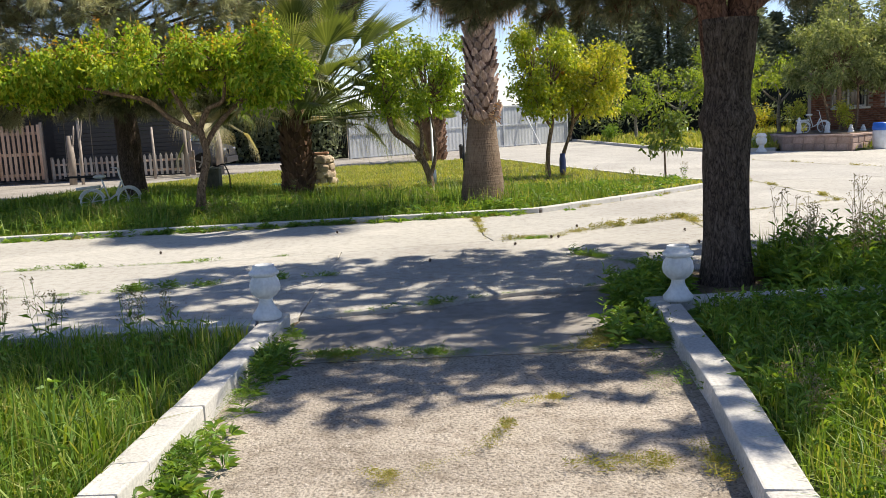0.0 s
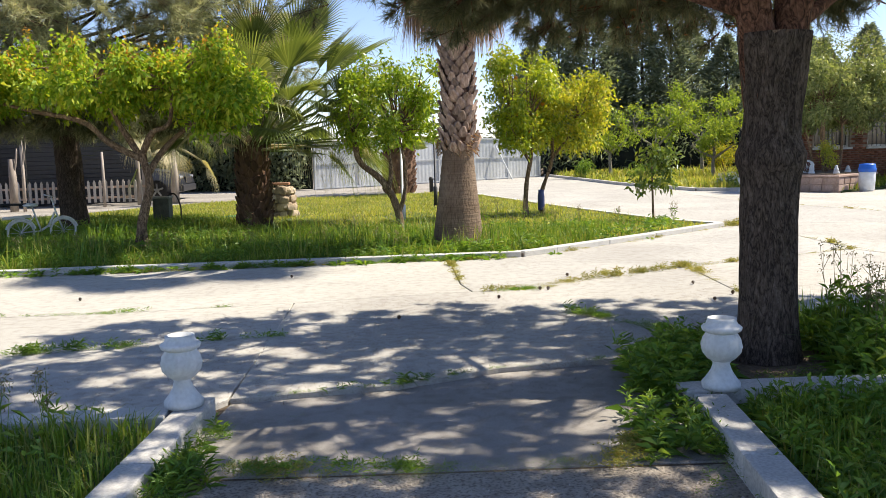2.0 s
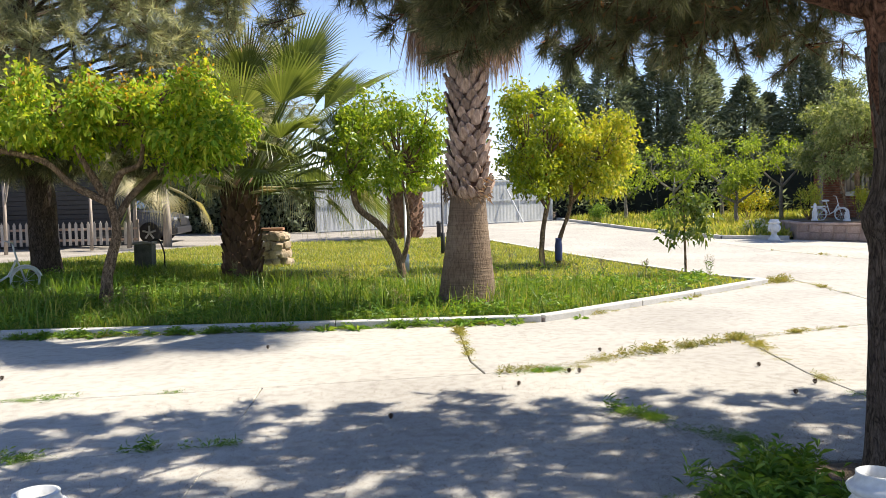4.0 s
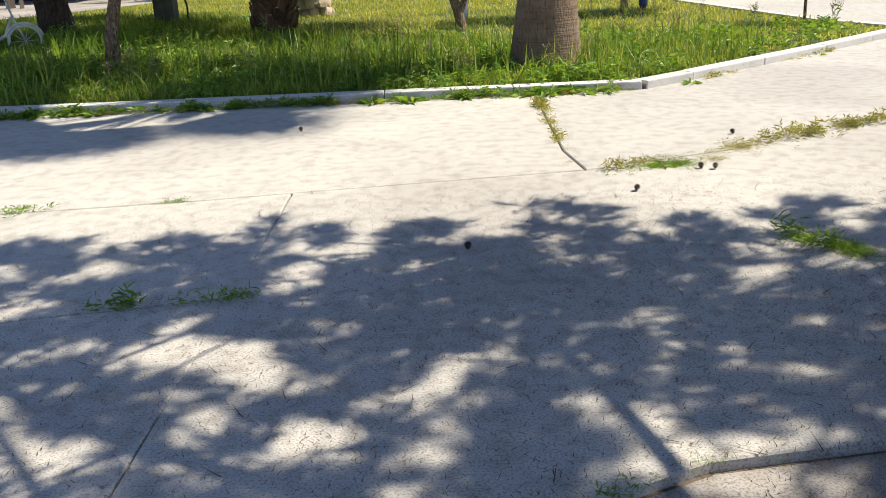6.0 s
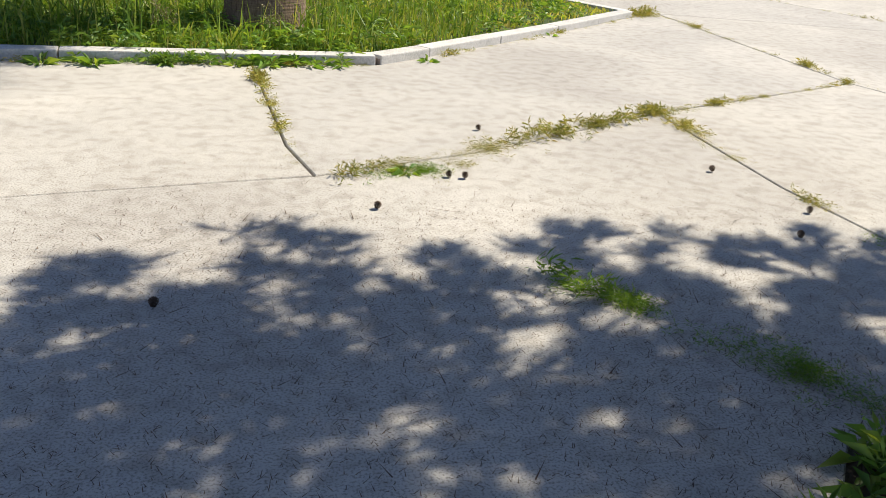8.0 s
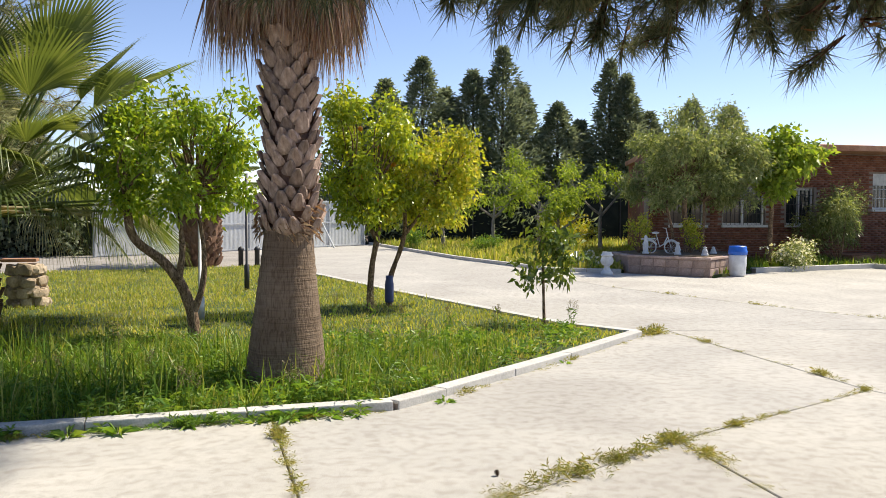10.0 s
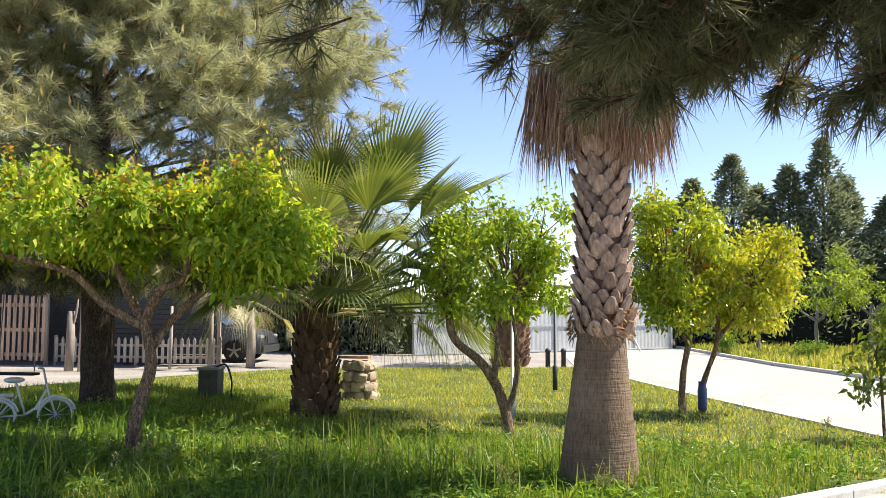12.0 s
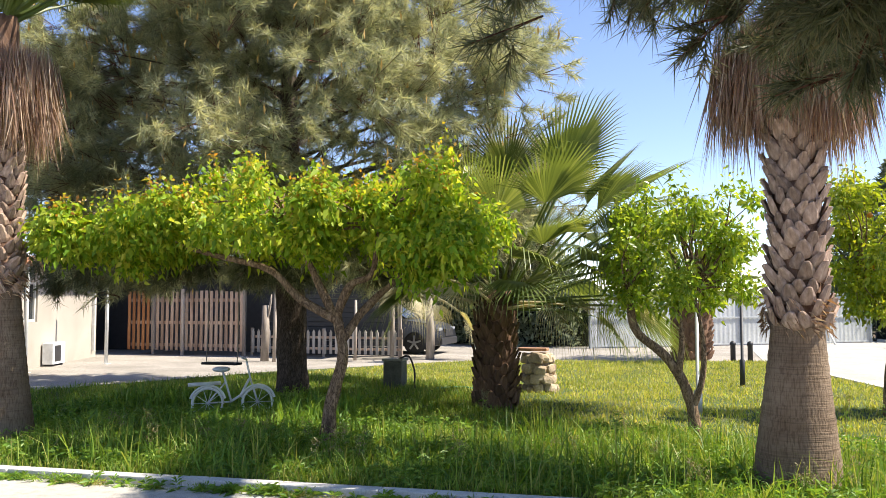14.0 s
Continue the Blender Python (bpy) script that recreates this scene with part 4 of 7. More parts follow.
def young_palm():
    t = base("fan_palm", -3.28, 19.5, 0, "stocky fan palm with dark trunk and spreading fans", "palm tree")
    bm = bmesh.new()
    zs = [0, 0.3, 0.7, 1.1, 1.5, 1.85]
    tube(bm, [(0.06 * z, 0, z) for z in zs], [0.34, 0.31, 0.29, 0.28, 0.28, 0.22], 18, 0.1, 2)
    part("trunk", bm, FIBRE, t, "dark fibrous trunk", True)
    boots(t, (0.05, 0), 0.02, 1.6, lambda u: 0.335 - 0.05 * u, 10, 15, 0.18, 0.2, 0.06, BOOT_DARK, 6)
    rng = random.Random(7)
    specs = [(80, 84, 2.0, 1.2, 0.1, 0), (20, 66, 2.2, 1.65, 0.1, 0), (-25, 60, 2.0, 1.55, 0.15, 0), (-80, 66, 1.5, 1.15, 0.3, 0), (-115, 70, 1.5, 1.1, 0.3, 0), (165, 74, 1.8, 1.15, 0.2, 0), (140, 55, 1.6, 1.1, 0.4, 0),
             (-8, 44, 2.2, 1.6, 0.4, 0), (30, 48, 2.1, 1.5, 0.4, 0), (-50, 40, 1.5, 1.25, 0.5, 0), (-62, 22, 1.2, 1.1, 0.9, 0), (-20, 12, 1.5, 1.15, 1.3, 0), (8, 8, 1.7, 1.2, 1.4, 0), (-35, 6, 1.3, 0.95, 1.2, 0), (195, 32, 1.3, 0.85, 0.7, 1), (222, 12, 1.2, 1.0, 1.1, 0),
             (-100, 22, 1.0, 1.0, 0.9, 1), (180, 20, 1.2, 0.8, 0.9, 1), (70, 50, 1.7, 1.25, 0.4, 0), (60, 15, 1.5, 1.1, 1.0, 0), (120, 15, 1.4, 1.1, 1.0, 1), (-10, 2, 1.3, 0.9, 1.2, 1), (240, 35, 1.3, 1.1, 0.6, 0), (15, 26, 1.9, 1.3, 0.9, 0), (0, 55, 2.0, 1.5, 0.2, 0), (45, 60, 1.9, 1.4, 0.2, 0), (-45, 52, 1.7, 1.4, 0.3, 0), (-15, 34, 1.9, 1.4, 0.6, 0), (40, 34, 1.9, 1.4, 0.6, 0), (10, 38, 2.2, 1.5, 0.5, 0), (-70, 34, 1.3, 1.2, 0.7, 0),
             (-130, 48, 1.4, 1.15, 0.4, 0), (200, 50, 1.5, 1.15, 0.4, 0), (215, 30, 1.4, 1.1, 0.8, 0), (-120, 18, 1.1, 1.0, 1.1, 1), (-28, 20, 1.6, 1.2, 1.1, 0), (25, 12, 1.7, 1.2, 1.2, 0), (-45, 8, 1.2, 1.0, 1.3, 1), (0, 12, 1.5, 0.95, 1.1, 1), (-4, 27, 1.5, 1.3, 0.8, 0), (12, 19, 1.35, 1.2, 1.0, 0), (-30, 26, 1.5, 1.25, 0.9, 0), (20, 40, 1.7, 1.35, 0.6, 0), (35, 2, 1.4, 1.0, 1.4, 0)]
    palm_fans(t, 8, (0.1, 0, 1.75), specs, 0.022)


young_palm()


def fruit_tree(name, label, category, trunk, r, blobs, twigs, per, size, leaf, seed, bark_mat=BARK_GREY, slim=0.5, group="", spread=0.08, droop=0.25):
    """A trunk (list of lines, the first from the ground), limbs to each clump, and leaves."""
    t = base(name, 0, 0, 0, label, category, group)
    bm = bmesh.new()
    p = curve_points(trunk[0], 7)
    tube(bm, p, [r * (1.25 - 0.25 * min(1, i / 4)) * (1 - 0.4 * i / len(p)) for i in range(len(p))], 10, 0.25, seed)
    part("trunk", bm, bark_mat, t, "", True)
    for line in trunk[1:]:
        bm = bmesh.new()
        p = curve_points(line, 7)
        tube(bm, p, [r * 0.68 * (1 - 0.65 * i / len(p)) for i in range(len(p))], 8, 0.25, seed + 1)
        part("limb", bm, bark_mat, t, "", True)
    tops = [line[-1] for line in trunk]
    for i, b in enumerate(blobs):
        s = min(tops, key=lambda q: (Vector(q) - Vector(b[:3])).length)
        bm = bmesh.new()
        limbs(bm, seed + i, s, [b[:3]], r * 0.3, 5)
        part("branch", bm, bark_mat, t)
    pts = grow_crown(seed, blobs, twigs, per, size, leaf, t, spread, slim, droop=droop)
    return t, pts


near_pine()
big_pine()

# apricot with a flat, wide head
rng = random.Random(3)
ap_blobs = []
for k in range(95):
    u = rng.uniform(-1, 1)
    x = -5.2 + 2.7 * u + rng.uniform(-0.2, 0.2)
    y = 15.8 + rng.uniform(-1.25, 1.25) * math.sqrt(1 - 0.8 * u * u)
    topz = 2.95 - 0.62 * max(0, -u - 0.1) ** 1.2
    ap_blobs.append((x, y, rng.uniform(2.28 - 0.1 * u, topz), rng.uniform(0.13, 0.26), 0.75))
    if k % 3 == 0:
        ap_blobs.append((x, y, topz + 0.1, 0.08, 2.0))
ap_blobs += [(-2.85, 15.7, 3.2, 0.13, 1.8), (-5.75, 15.6, 3.15, 0.13, 1.6), (-2.85, 15.6, 2.05, 0.25, 0.9), (-3.2, 15.5, 2.0, 0.2, 0.9), (-6.9, 15.7, 2.2, 0.25, 0.8), (-7.4, 15.7, 2.3, 0.22, 0.8)]
apricot, pts = fruit_tree("apricot_tree", "spreading apricot tree with bright green leaves and bent limbs", "tree",
    [[(-4.36, 15.85, 0), (-4.3, 15.8, 0.5), (-4.16, 15.8, 1.05), (-4.24, 15.8, 1.55)],
     [(-4.24, 15.8, 1.5), (-4.05, 15.75, 1.85), (-3.78, 15.75, 2.0), (-3.7, 15.7, 2.5)],
     [(-4.22, 15.8, 1.45), (-4.7, 15.8, 1.7), (-5.1, 15.75, 2.05), (-5.9, 15.7, 2.25), (-6.9, 15.7, 2.55)],
     [(-4.2, 15.8, 1.4), (-4.5, 15.9, 1.85), (-4.75, 15.95, 2.3), (-5.0, 16.0, 2.7)],
     [(-4.18, 15.8, 1.2), (-3.95, 16.0, 1.6), (-3.6, 16.2, 1.95), (-3.0, 16.2, 2.3)]],
    0.085, ap_blobs, 3500, 9, 0.088, APRICOT, 14, BARK_GREY, 0.62, spread=0.085, droop=0.35)
r2 = np.random.default_rng(2)
hi = pts[pts[:, 2] > 2.6]
tip = hi[r2.integers(0, len(hi), 260)] + [0, 0, 0.1]
at = np.repeat(tip, 7, 0) + r2.normal(size=(260 * 7, 3)) * [0.04, 0.04, 0.09]
v, f = leaf_arrays(r2, at, r2.normal(size=(len(at), 3)) + [0, 0, 0.4], r2.uniform(0.05, 0.09, len(at)), 0.04)
tri_mesh("young_leaves", v, f, APRICOT_TIP, apricot, "orange-tinted young leaves at the tips")

# leaning citrus
rng = random.Random(6)
blobs = [(-0.35 + rng.uniform(-0.85, 0.8), 17.8 + rng.uniform(-0.7, 0.7), rng.uniform(1.55, 2.9), rng.uniform(0.09, 0.2), 0.9) for k in range(44)]
blobs += [(-0.35 + rng.uniform(-0.6, 0.7), 17.8 + rng.uniform(-0.4, 0.4), rng.uniform(2.8, 3.05), 0.09, 2.4) for k in range(9)] + [(-1.1, 17.7, 2.05, 0.3, 1.0), (-1.15, 17.7, 1.7, 0.22, 1.0)]
fruit_tree("orange_tree", "small leaning citrus tree with glossy green leaves", "tree",
    [[(-0.3, 17.85, 0), (-0.38, 17.85, 0.5), (-0.62, 17.8, 0.95), (-1.0, 17.75, 1.3), (-1.08, 17.7, 1.75)],
     [(-0.36, 17.85, 0.3), (-0.22, 17.8, 0.7), (-0.2, 17.8, 1.2), (-0.3, 17.8, 1.8)],
     [(-0.5, 17.8, 0.75), (-0.45, 17.8, 1.2), (-0.5, 17.8, 1.7)]],
    0.075, blobs, 820, 10, 0.085, CITRUS, 24, spread=0.07)

rng = random.Random(16)
blobs = [(2.35 + rng.uniform(-0.8, 0.6), 20.3 + rng.uniform(-0.7, 0.7), rng.uniform(1.5, 3.2), rng.uniform(0.09, 0.21), 0.9) for k in range(46)] + [(2.3 + rng.uniform(-0.6, 0.5), 20.3, rng.uniform(3.1, 3.5), 0.1, 2.2) for k in range(8)]
lem_a, pts = fruit_tree("orange_tree", "slender citrus tree with oranges among its leaves", "tree", [[(2.3, 20.3, 0), (2.33, 20.3, 0.7), (2.45, 20.3, 1.4), (2.4, 20.3, 2.0)], [(2.4, 20.3, 1.2), (2.15, 20.3, 1.6), (2.0, 20.2, 2.1)]], 0.055, blobs, 820, 10, 0.09, LEMON_DARK, 34, slim=0.55)
for k in range(9):
    q = pts[k * 37]
    bm = bmesh.new()
    bmesh.ops.create_icosphere(bm, subdivisions=2, radius=0.042, matrix=Matrix.Translation((float(q[0]) * 0.7 + 0.75, float(q[1]) * 0.7 + 6.0 - 0.0, float(q[2]) * 0.6 + 0.85)))
    part("orange", bm, ORANGE, lem_a, "ripe orange", True)
blobs = [(3.2 + rng.uniform(-0.6, 0.85), 20.75 + rng.uniform(-0.6, 0.6), rng.uniform(1.5, 2.85), rng.uniform(0.09, 0.21), 0.9) for k in range(40)] + [(4.15, 20.7, 2.55, 0.12, 1.6), (3.0, 20.7, 3.05, 0.1, 2.0), (3.5, 20.7, 2.9, 0.1, 2.0)]
fruit_tree("lemon_tree", "slender lemon tree with yellowing leaves and a blue sleeve", "tree", [[(2.7, 20.75, 0), (2.72, 20.75, 0.5), (2.95, 20.75, 1.2), (2.95, 20.75, 1.9)], [(2.9, 20.75, 1.15), (3.25, 20.75, 1.6), (3.5, 20.75, 2.0)]], 0.05, blobs, 700, 10, 0.09, LEMON, 44, slim=0.55)
bm = bmesh.new()
lathe(bm, [(0.07, 0.12), (0.075, 0.15), (0.075, 0.42), (0.06, 0.5), (0.06, 0.56)], 14, (2.7, 20.72))
tagged(part("bottle_sleeve", bm, BLUE_DARK, None, "", True), "blue plastic bottle sleeve round the lemon tree's trunk", "sleeve")

rng = random.Random(26)
blobs = [(4.35 + rng.uniform(-0.3, 0.35), 18.15 + rng.uniform(-0.3, 0.3), rng.uniform(0.75, 1.35), 0.16, 1.0) for k in range(14)]
fruit_tree("citrus_sapling", "young citrus sapling with large drooping dark leaves", "sapling", [[(4.42, 18.15, 0), (4.4, 18.15, 0.6), (4.38, 18.15, 1.3)]], 0.022, blobs, 120, 6, 0.115, SAPLING, 54, slim=0.5, droop=0.35)

# far orchard
for i, (x, y, h, w, leaf) in enumerate(((10.2, 38, 3.3, 1.2, LIME), (9.0, 41, 2.8, 0.9, LIME), (13.6, 35.8, 3.6, 1.5, LIME), (13.2, 41, 3.9, 1.4, LIME), (17.0, 37, 3.2, 1.3, LIME), (11.6, 35.0, 2.2, 0.7, LIME))):
    rng = random.Random(100 + i)
    blobs = [(x + rng.uniform(-w, w), y + rng.uniform(-w, w) * 0.8, rng.uniform(h * 0.5, h), rng.uniform(0.2, 0.38), 0.8) for k in range(18)]
    fruit_tree("fruit_tree", "pale-trunked young fruit tree on the far lawn", "tree", [[(x, y, 0), (x - 0.05, y, h * 0.3), (x, y, h * 0.5)], [(x, y, h * 0.4), (x - 0.5, y, h * 0.5), (x - 0.9, y, h * 0.62)], [(x, y, h * 0.4), (x + 0.5, y, h * 0.55), (x + 0.8, y, h * 0.65)]], 0.08, blobs, 260, 8, 0.12, leaf, 200 + i, BARK_PALE, group="orchard trees")
rng = random.Random(77)
blobs = [(12.8 + rng.uniform(-1.3, 1.5), 28.2 + rng.uniform(-1.2, 1.2), rng.uniform(1.9, 3.7), rng.uniform(0.28, 0.5), 0.9) for k in range(50)] + [(11.9 + 0.35 * k, 28, 4.0 + 0.15 * (k % 3), 0.22, 1.8) for k in range(7)]
fruit_tree("olive_tree", "round grey-green tree growing over the stone planter", "tree", [[(12.5, 28.0, 0.3), (12.5, 28, 1.0), (12.4, 28, 1.7), (12.5, 28, 2.4)], [(12.9, 28.0, 0.3), (13.0, 28, 1.1), (13.0, 28, 1.9)], [(12.2, 28.1, 0.3), (12.1, 28.1, 1.1), (11.9, 28.1, 1.8)]], 0.09, blobs, 3000, 9, 0.115, OLIVE, 88, BARK_GREY, 0.4)
blobs = [(15.2 + rng.uniform(-1.1, 1.1), 27.8 + rng.uniform(-0.8, 0.8), rng.uniform(2.3, 3.7), rng.uniform(0.35, 0.55), 0.8) for k in range(16)]
fruit_tree("shade_tree", "slim tree with broad fresh green leaves before the house", "tree", [[(15.1, 28, 0), (15.15, 28, 1.2), (15.2, 28, 2.3)], [(15.2, 28, 1.9), (14.6, 28, 2.4), (14.2, 28, 2.9)], [(15.2, 28, 2.0), (15.9, 28, 2.5), (16.2, 28, 2.9)]], 0.08, blobs, 600, 7, 0.17, LIME, 89, BARK_GREY, 0.7)


def bush(name, label, x, y, r, h, leaf, seed, twigs=260, size=0.08, slim=0.5, flowers=None):
    t = base(name, x, y, 0.04, label, "shrub")
    rng = random.Random(seed)
    blobs = [(rng.uniform(-r, r) * 0.65, rng.uniform(-r, r) * 0.65, rng.uniform(0.25 * h, 0.8 * h), r * 0.45, min(1.4, h / r * 0.55)) for k in range(9)]
    grow_crown(seed, blobs, twigs, 8, size, leaf, t, 0.07, slim, "foliage")
    bm = bmesh.new()
    limbs(bm, seed, (0, 0, -0.02), [b[:3] for b in blobs], 0.02, 5)
    part("stems", bm, BARK_GREY, t)
    if flowers:
        rr = np.random.default_rng(seed)
        _, at, d = crown_points(rr, blobs, twigs // 2, 3, 0.05)
        v, f = leaf_arrays(rr, at + d * 0.12, rr.normal(size=(len(at), 3)), 0.07, 0.07)
        tagged(tri_mesh("blossom", v, f, flowers, t, "small bright flowers"), kind="stuff")
    return t


bush("flowering_shrub", "yellow-flowering shrub on the far lawn", 12.9, 37.2, 0.9, 1.5, LEMON, 301, 300, 0.09, 0.5, YELLOW)
bush("flowering_shrub", "white-flowering low bush beside the planter", 9.75, 28.6, 0.38, 0.42, WEED, 302, 120, 0.06, 0.5, WHITE_FLOWER)
bush("shrub", "tall grey-green oleander before the brick wall", 18.0, 28.6, 1.0, 3.0, OLIVE, 303, 900, 0.13, 0.25)
bush("shrub", "glossy green shrub in the house bed", 20.3, 27.9, 1.1, 1.5, CITRUS, 304, 520, 0.12, 0.5)
bush("shrub", "silvery low bush in the house bed", 15.4, 27.4, 0.8, 0.75, OLIVE, 305, 320, 0.08, 0.4, WHITE_FLOWER)
bush("shrub", "low green bush on the far lawn", 9.2, 36.0, 0.6, 0.7, WEED, 306, 160, 0.09, 0.4)
bush("shrub", "low green bush beside the gate", 8.0, 42.0, 0.7, 0.8, WEED, 307, 160, 0.1, 0.4)


# ---- boundary ----
def conifer(x, y, h, r, seed):
    t = base("conifer_tree", x, y, 0, "dark green conifer of the boundary belt", "tree", "conifer belt")
    bm = bmesh.new()
    tube(bm, [(0, 0, 0), (0, 0, h * 0.5), (0, 0, h * 0.97)], [0.16, 0.1, 0.02], 7)
    part("trunk", bm, BARK_PINE, t)
    rng = np.random.default_rng(seed)
    n = 2200
    u = rng.random(n) ** 1.1
    z = 0.3 + (h - 0.3) * u
    a = rng.uniform(0, 2 * math.pi, n)
    lob = 0.75 + 0.3 * np.sin(a * 3 + z * 2.2 + seed) + 0.25 * np.sin(z * 4.1 + a * 2)
    tier = 0.62 + 0.5 * (1 - (z * 1.15 + 0.3 * np.sin(a * 2 + seed)) % 1)
    rr = r * 1.75 * (1 - u) ** 0.85 * lob * tier * rng.uniform(0.55, 1.05, n) + 0.05
    at = np.stack([np.cos(a) * rr, np.sin(a) * rr, z], 1)
    at = np.repeat(at, 4, 0) + rng.normal(size=(n * 4, 3)) * (0.06 + 0.2 * (1 - np.repeat(u, 4)[:, None]))
    aa = np.repeat(a, 4)
    ax = np.stack([np.cos(aa), np.sin(aa), np.full(n * 4, 0.45)], 1) + rng.normal(size=(n * 4, 3)) * 0.45
    v, f = leaf_arrays(rng, at, ax, rng.uniform(0.25, 0.6, n * 4) * (1.05 - 0.5 * np.repeat(u, 4)), 0.085, 0.3, 0.1)
    tri_mesh("crown", v, f, CONIFER, t)


for i, (x, h, r) in enumerate(((6.4, 6.6, 1.8), (8.0, 7.9, 1.9), (9.7, 8.9, 2.0), (11.1, 7.6, 1.7), (12.4, 8.5, 1.9), (13.9, 9.7, 1.9), (15.2, 8.0, 1.8), (16.8, 7.0, 1.9), (18.3, 6.2, 1.6), (20.0, 9.4, 1.5), (20.6, 8.6, 1.4), (22.4, 6.8, 2.0), (24.6, 7.4, 2.1), (27.0, 7.2, 2.2))):
    conifer(x, 48.3 + 0.5 * math.sin(i * 2.4), h, r, 400 + i)


def hedge(name, a, b, h, depth, count, material, seed, label):
    rng = np.random.default_rng(seed)
    a, b = np.array([*a, 0.0]), np.array([*b, 0.0])
    d = (b - a) / np.linalg.norm(b - a)
    nrm = np.array([-d[1], d[0], 0])
    u = rng.random((count, 1))
    top = h * (0.85 + 0.15 * np.sin(u * 31) * np.sin(u * 17 + 1))
    at = a + (b - a) * u + nrm * rng.uniform(-depth, depth, (count, 1)) + np.array([0, 0, 1]) * rng.random((count, 1)) ** 0.8 * top
    v, f = leaf_arrays(rng, at, rng.normal(size=(count, 3)) + [0, -0.5, 0.2], rng.uniform(0.15, 0.35, count), rng.uniform(0.08, 0.16, count))
    return tagged(tri_mesh(name, v, f, material), label, "hedge", kind="stuff")


hedge("hedge", (-34, 45), (-4.5, 37.8), 3.6, 0.7, 26000, CONIFER, 500, "tall dark green boundary hedge behind the yard")
hedge("hedge", (7.2, 47.2), (30, 45.6), 3.0, 0.35, 9000, CONIFER, 501, "dark green hedge against the boundary screen")


def screen(name, a, b, h, label):
    t = base(name, *a, 0, label, "fence", kind="structure")
    d = Vector((b[0] - a[0], b[1] - a[1], 0))
    t.matrix_world = Matrix.Translation((*a, 0)) @ Matrix.Rotation(math.atan2(d.y, d.x), 4, 'Z')
    part("sheet", box_bm((0, -0.02, 0), (d.length, 0.02, h)), SCREEN_AND_SHADE, t)
    for k in range(int(d.length / 2.5) + 1):
        part("post", box_bm((k * 2.5, -0.07, 0), (k * 2.5 + 0.06, -0.021, h + 0.05), 0.005), DARK_METAL, t)


# the screens' near-black colour carries tree shade as well as mesh
screen("boundary_screen", (6.75, 46.4), (34, 44.8), 2.2, "dark green screening on a boundary fence")
screen("boundary_screen", (-34, 46.0), (-4.2, 38.4), 2.2, "dark green screening on a boundary fence")


def gate():
    a, b = Vector((-4.0, 37.2, 0)), Vector((6.3, 44.9, 0))
    d = b - a
    L, h = d.length, 1.95
    t = base("sheet_metal_gate", *a, "long galvanised corrugated sheet gate with rails", "gate")
    t.matrix_world = Matrix.Translation(a) @ Matrix.Rotation(math.atan2(d.y, d.x), 4, 'Z')
    n = 6
    for k in range(n):
        x0, x1 = L * k / n + 0.03, L * (k + 1) / n - 0.03
        for z0, z1 in ((0.08, 1.02), (1.08, h)):
            bm = bmesh.new()
            cols = 40
            prev = None
            for i in range(cols + 1):
                x = x0 + (x1 - x0) * i / cols
                yy = 0.006 if (i % 4) in (1, 2) else -0.004
                cur = [bm.verts.new((x, yy, z0)), bm.verts.new((x, yy, z1)), bm.verts.new((x, yy + 0.004, z1)), bm.verts.new((x, yy + 0.004, z0))]
                if prev:
                    for q in range(4):
                        bm.faces.new((prev[q], cur[q], cur[(q + 1) % 4], prev[(q + 1) % 4]))
                prev = cur
            part("sheet", bm, GALVANISED, t)
        part("post", box_bm((x0 - 0.05, -0.06, 0), (x0 + 0.02, 0.05, h + 0.03), 0.008), GALVANISED, t)
    part("post", box_bm((L - 0.04, -0.06, 0), (L + 0.05, 0.05, h + 0.03), 0.008), GALVANISED, t)
    for z in (0.03, 1.02, h - 0.04):
        part("rail", box_bm((0, -0.055, z), (L, -0.02, z + 0.06), 0.006), GALVANISED, t)
    bm = bmesh.new()
    tube(bm, [(L * 0.79, -0.9, 0.0), (L * 0.77, -0.06, 1.6)], [0.04, 0.04], 8)
    part("brace", bm, STEEL_WHITE, t, "white slanting prop")


gate()


# ---- left yard ----
def shed():
    t = base("shed", -13.6, 31.0, 0, "dark anthracite clad shed with horizontal boards", "shed")
    k = 0
    z = 0.02
    while z < 2.75:
        part("board", box_bm((0, 0, z), (4.75, 0.06, z + 0.135), 0.012), ANTHRACITE, t)
        z += 0.145
        k += 1
    part("back_wall", box_bm((0, 0.07, 0), (0.12, 4.3, 2.75)), ANTHRACITE, t)
    # walls and long roof added behind the pallets to keep the inside dark
    part("added_inner_wall", box_bm((-6.4, 1.0, 0), (-0.01, 1.1, 2.77)), ANTHRACITE, t)
    part("side_wall", box_bm((-6.5, -1.0, 0), (-6.404, 4.3, 2.77)), ANTHRACITE, t)
    part("roof", box_bm((-6.6, -1.1, 2.78), (4.95, 4.7, 2.9), 0.02), ANTHRACITE, t)
    part("rear_wall", box_bm((-6.4, 4.4, 0), (0, 4.5, 2.77)), ANTHRACITE, t)
    part("post", box_bm((4.66, -0.08, 0), (4.76, -0.004, 2.77), 0.01), GREY_WOOD, t)


shed()


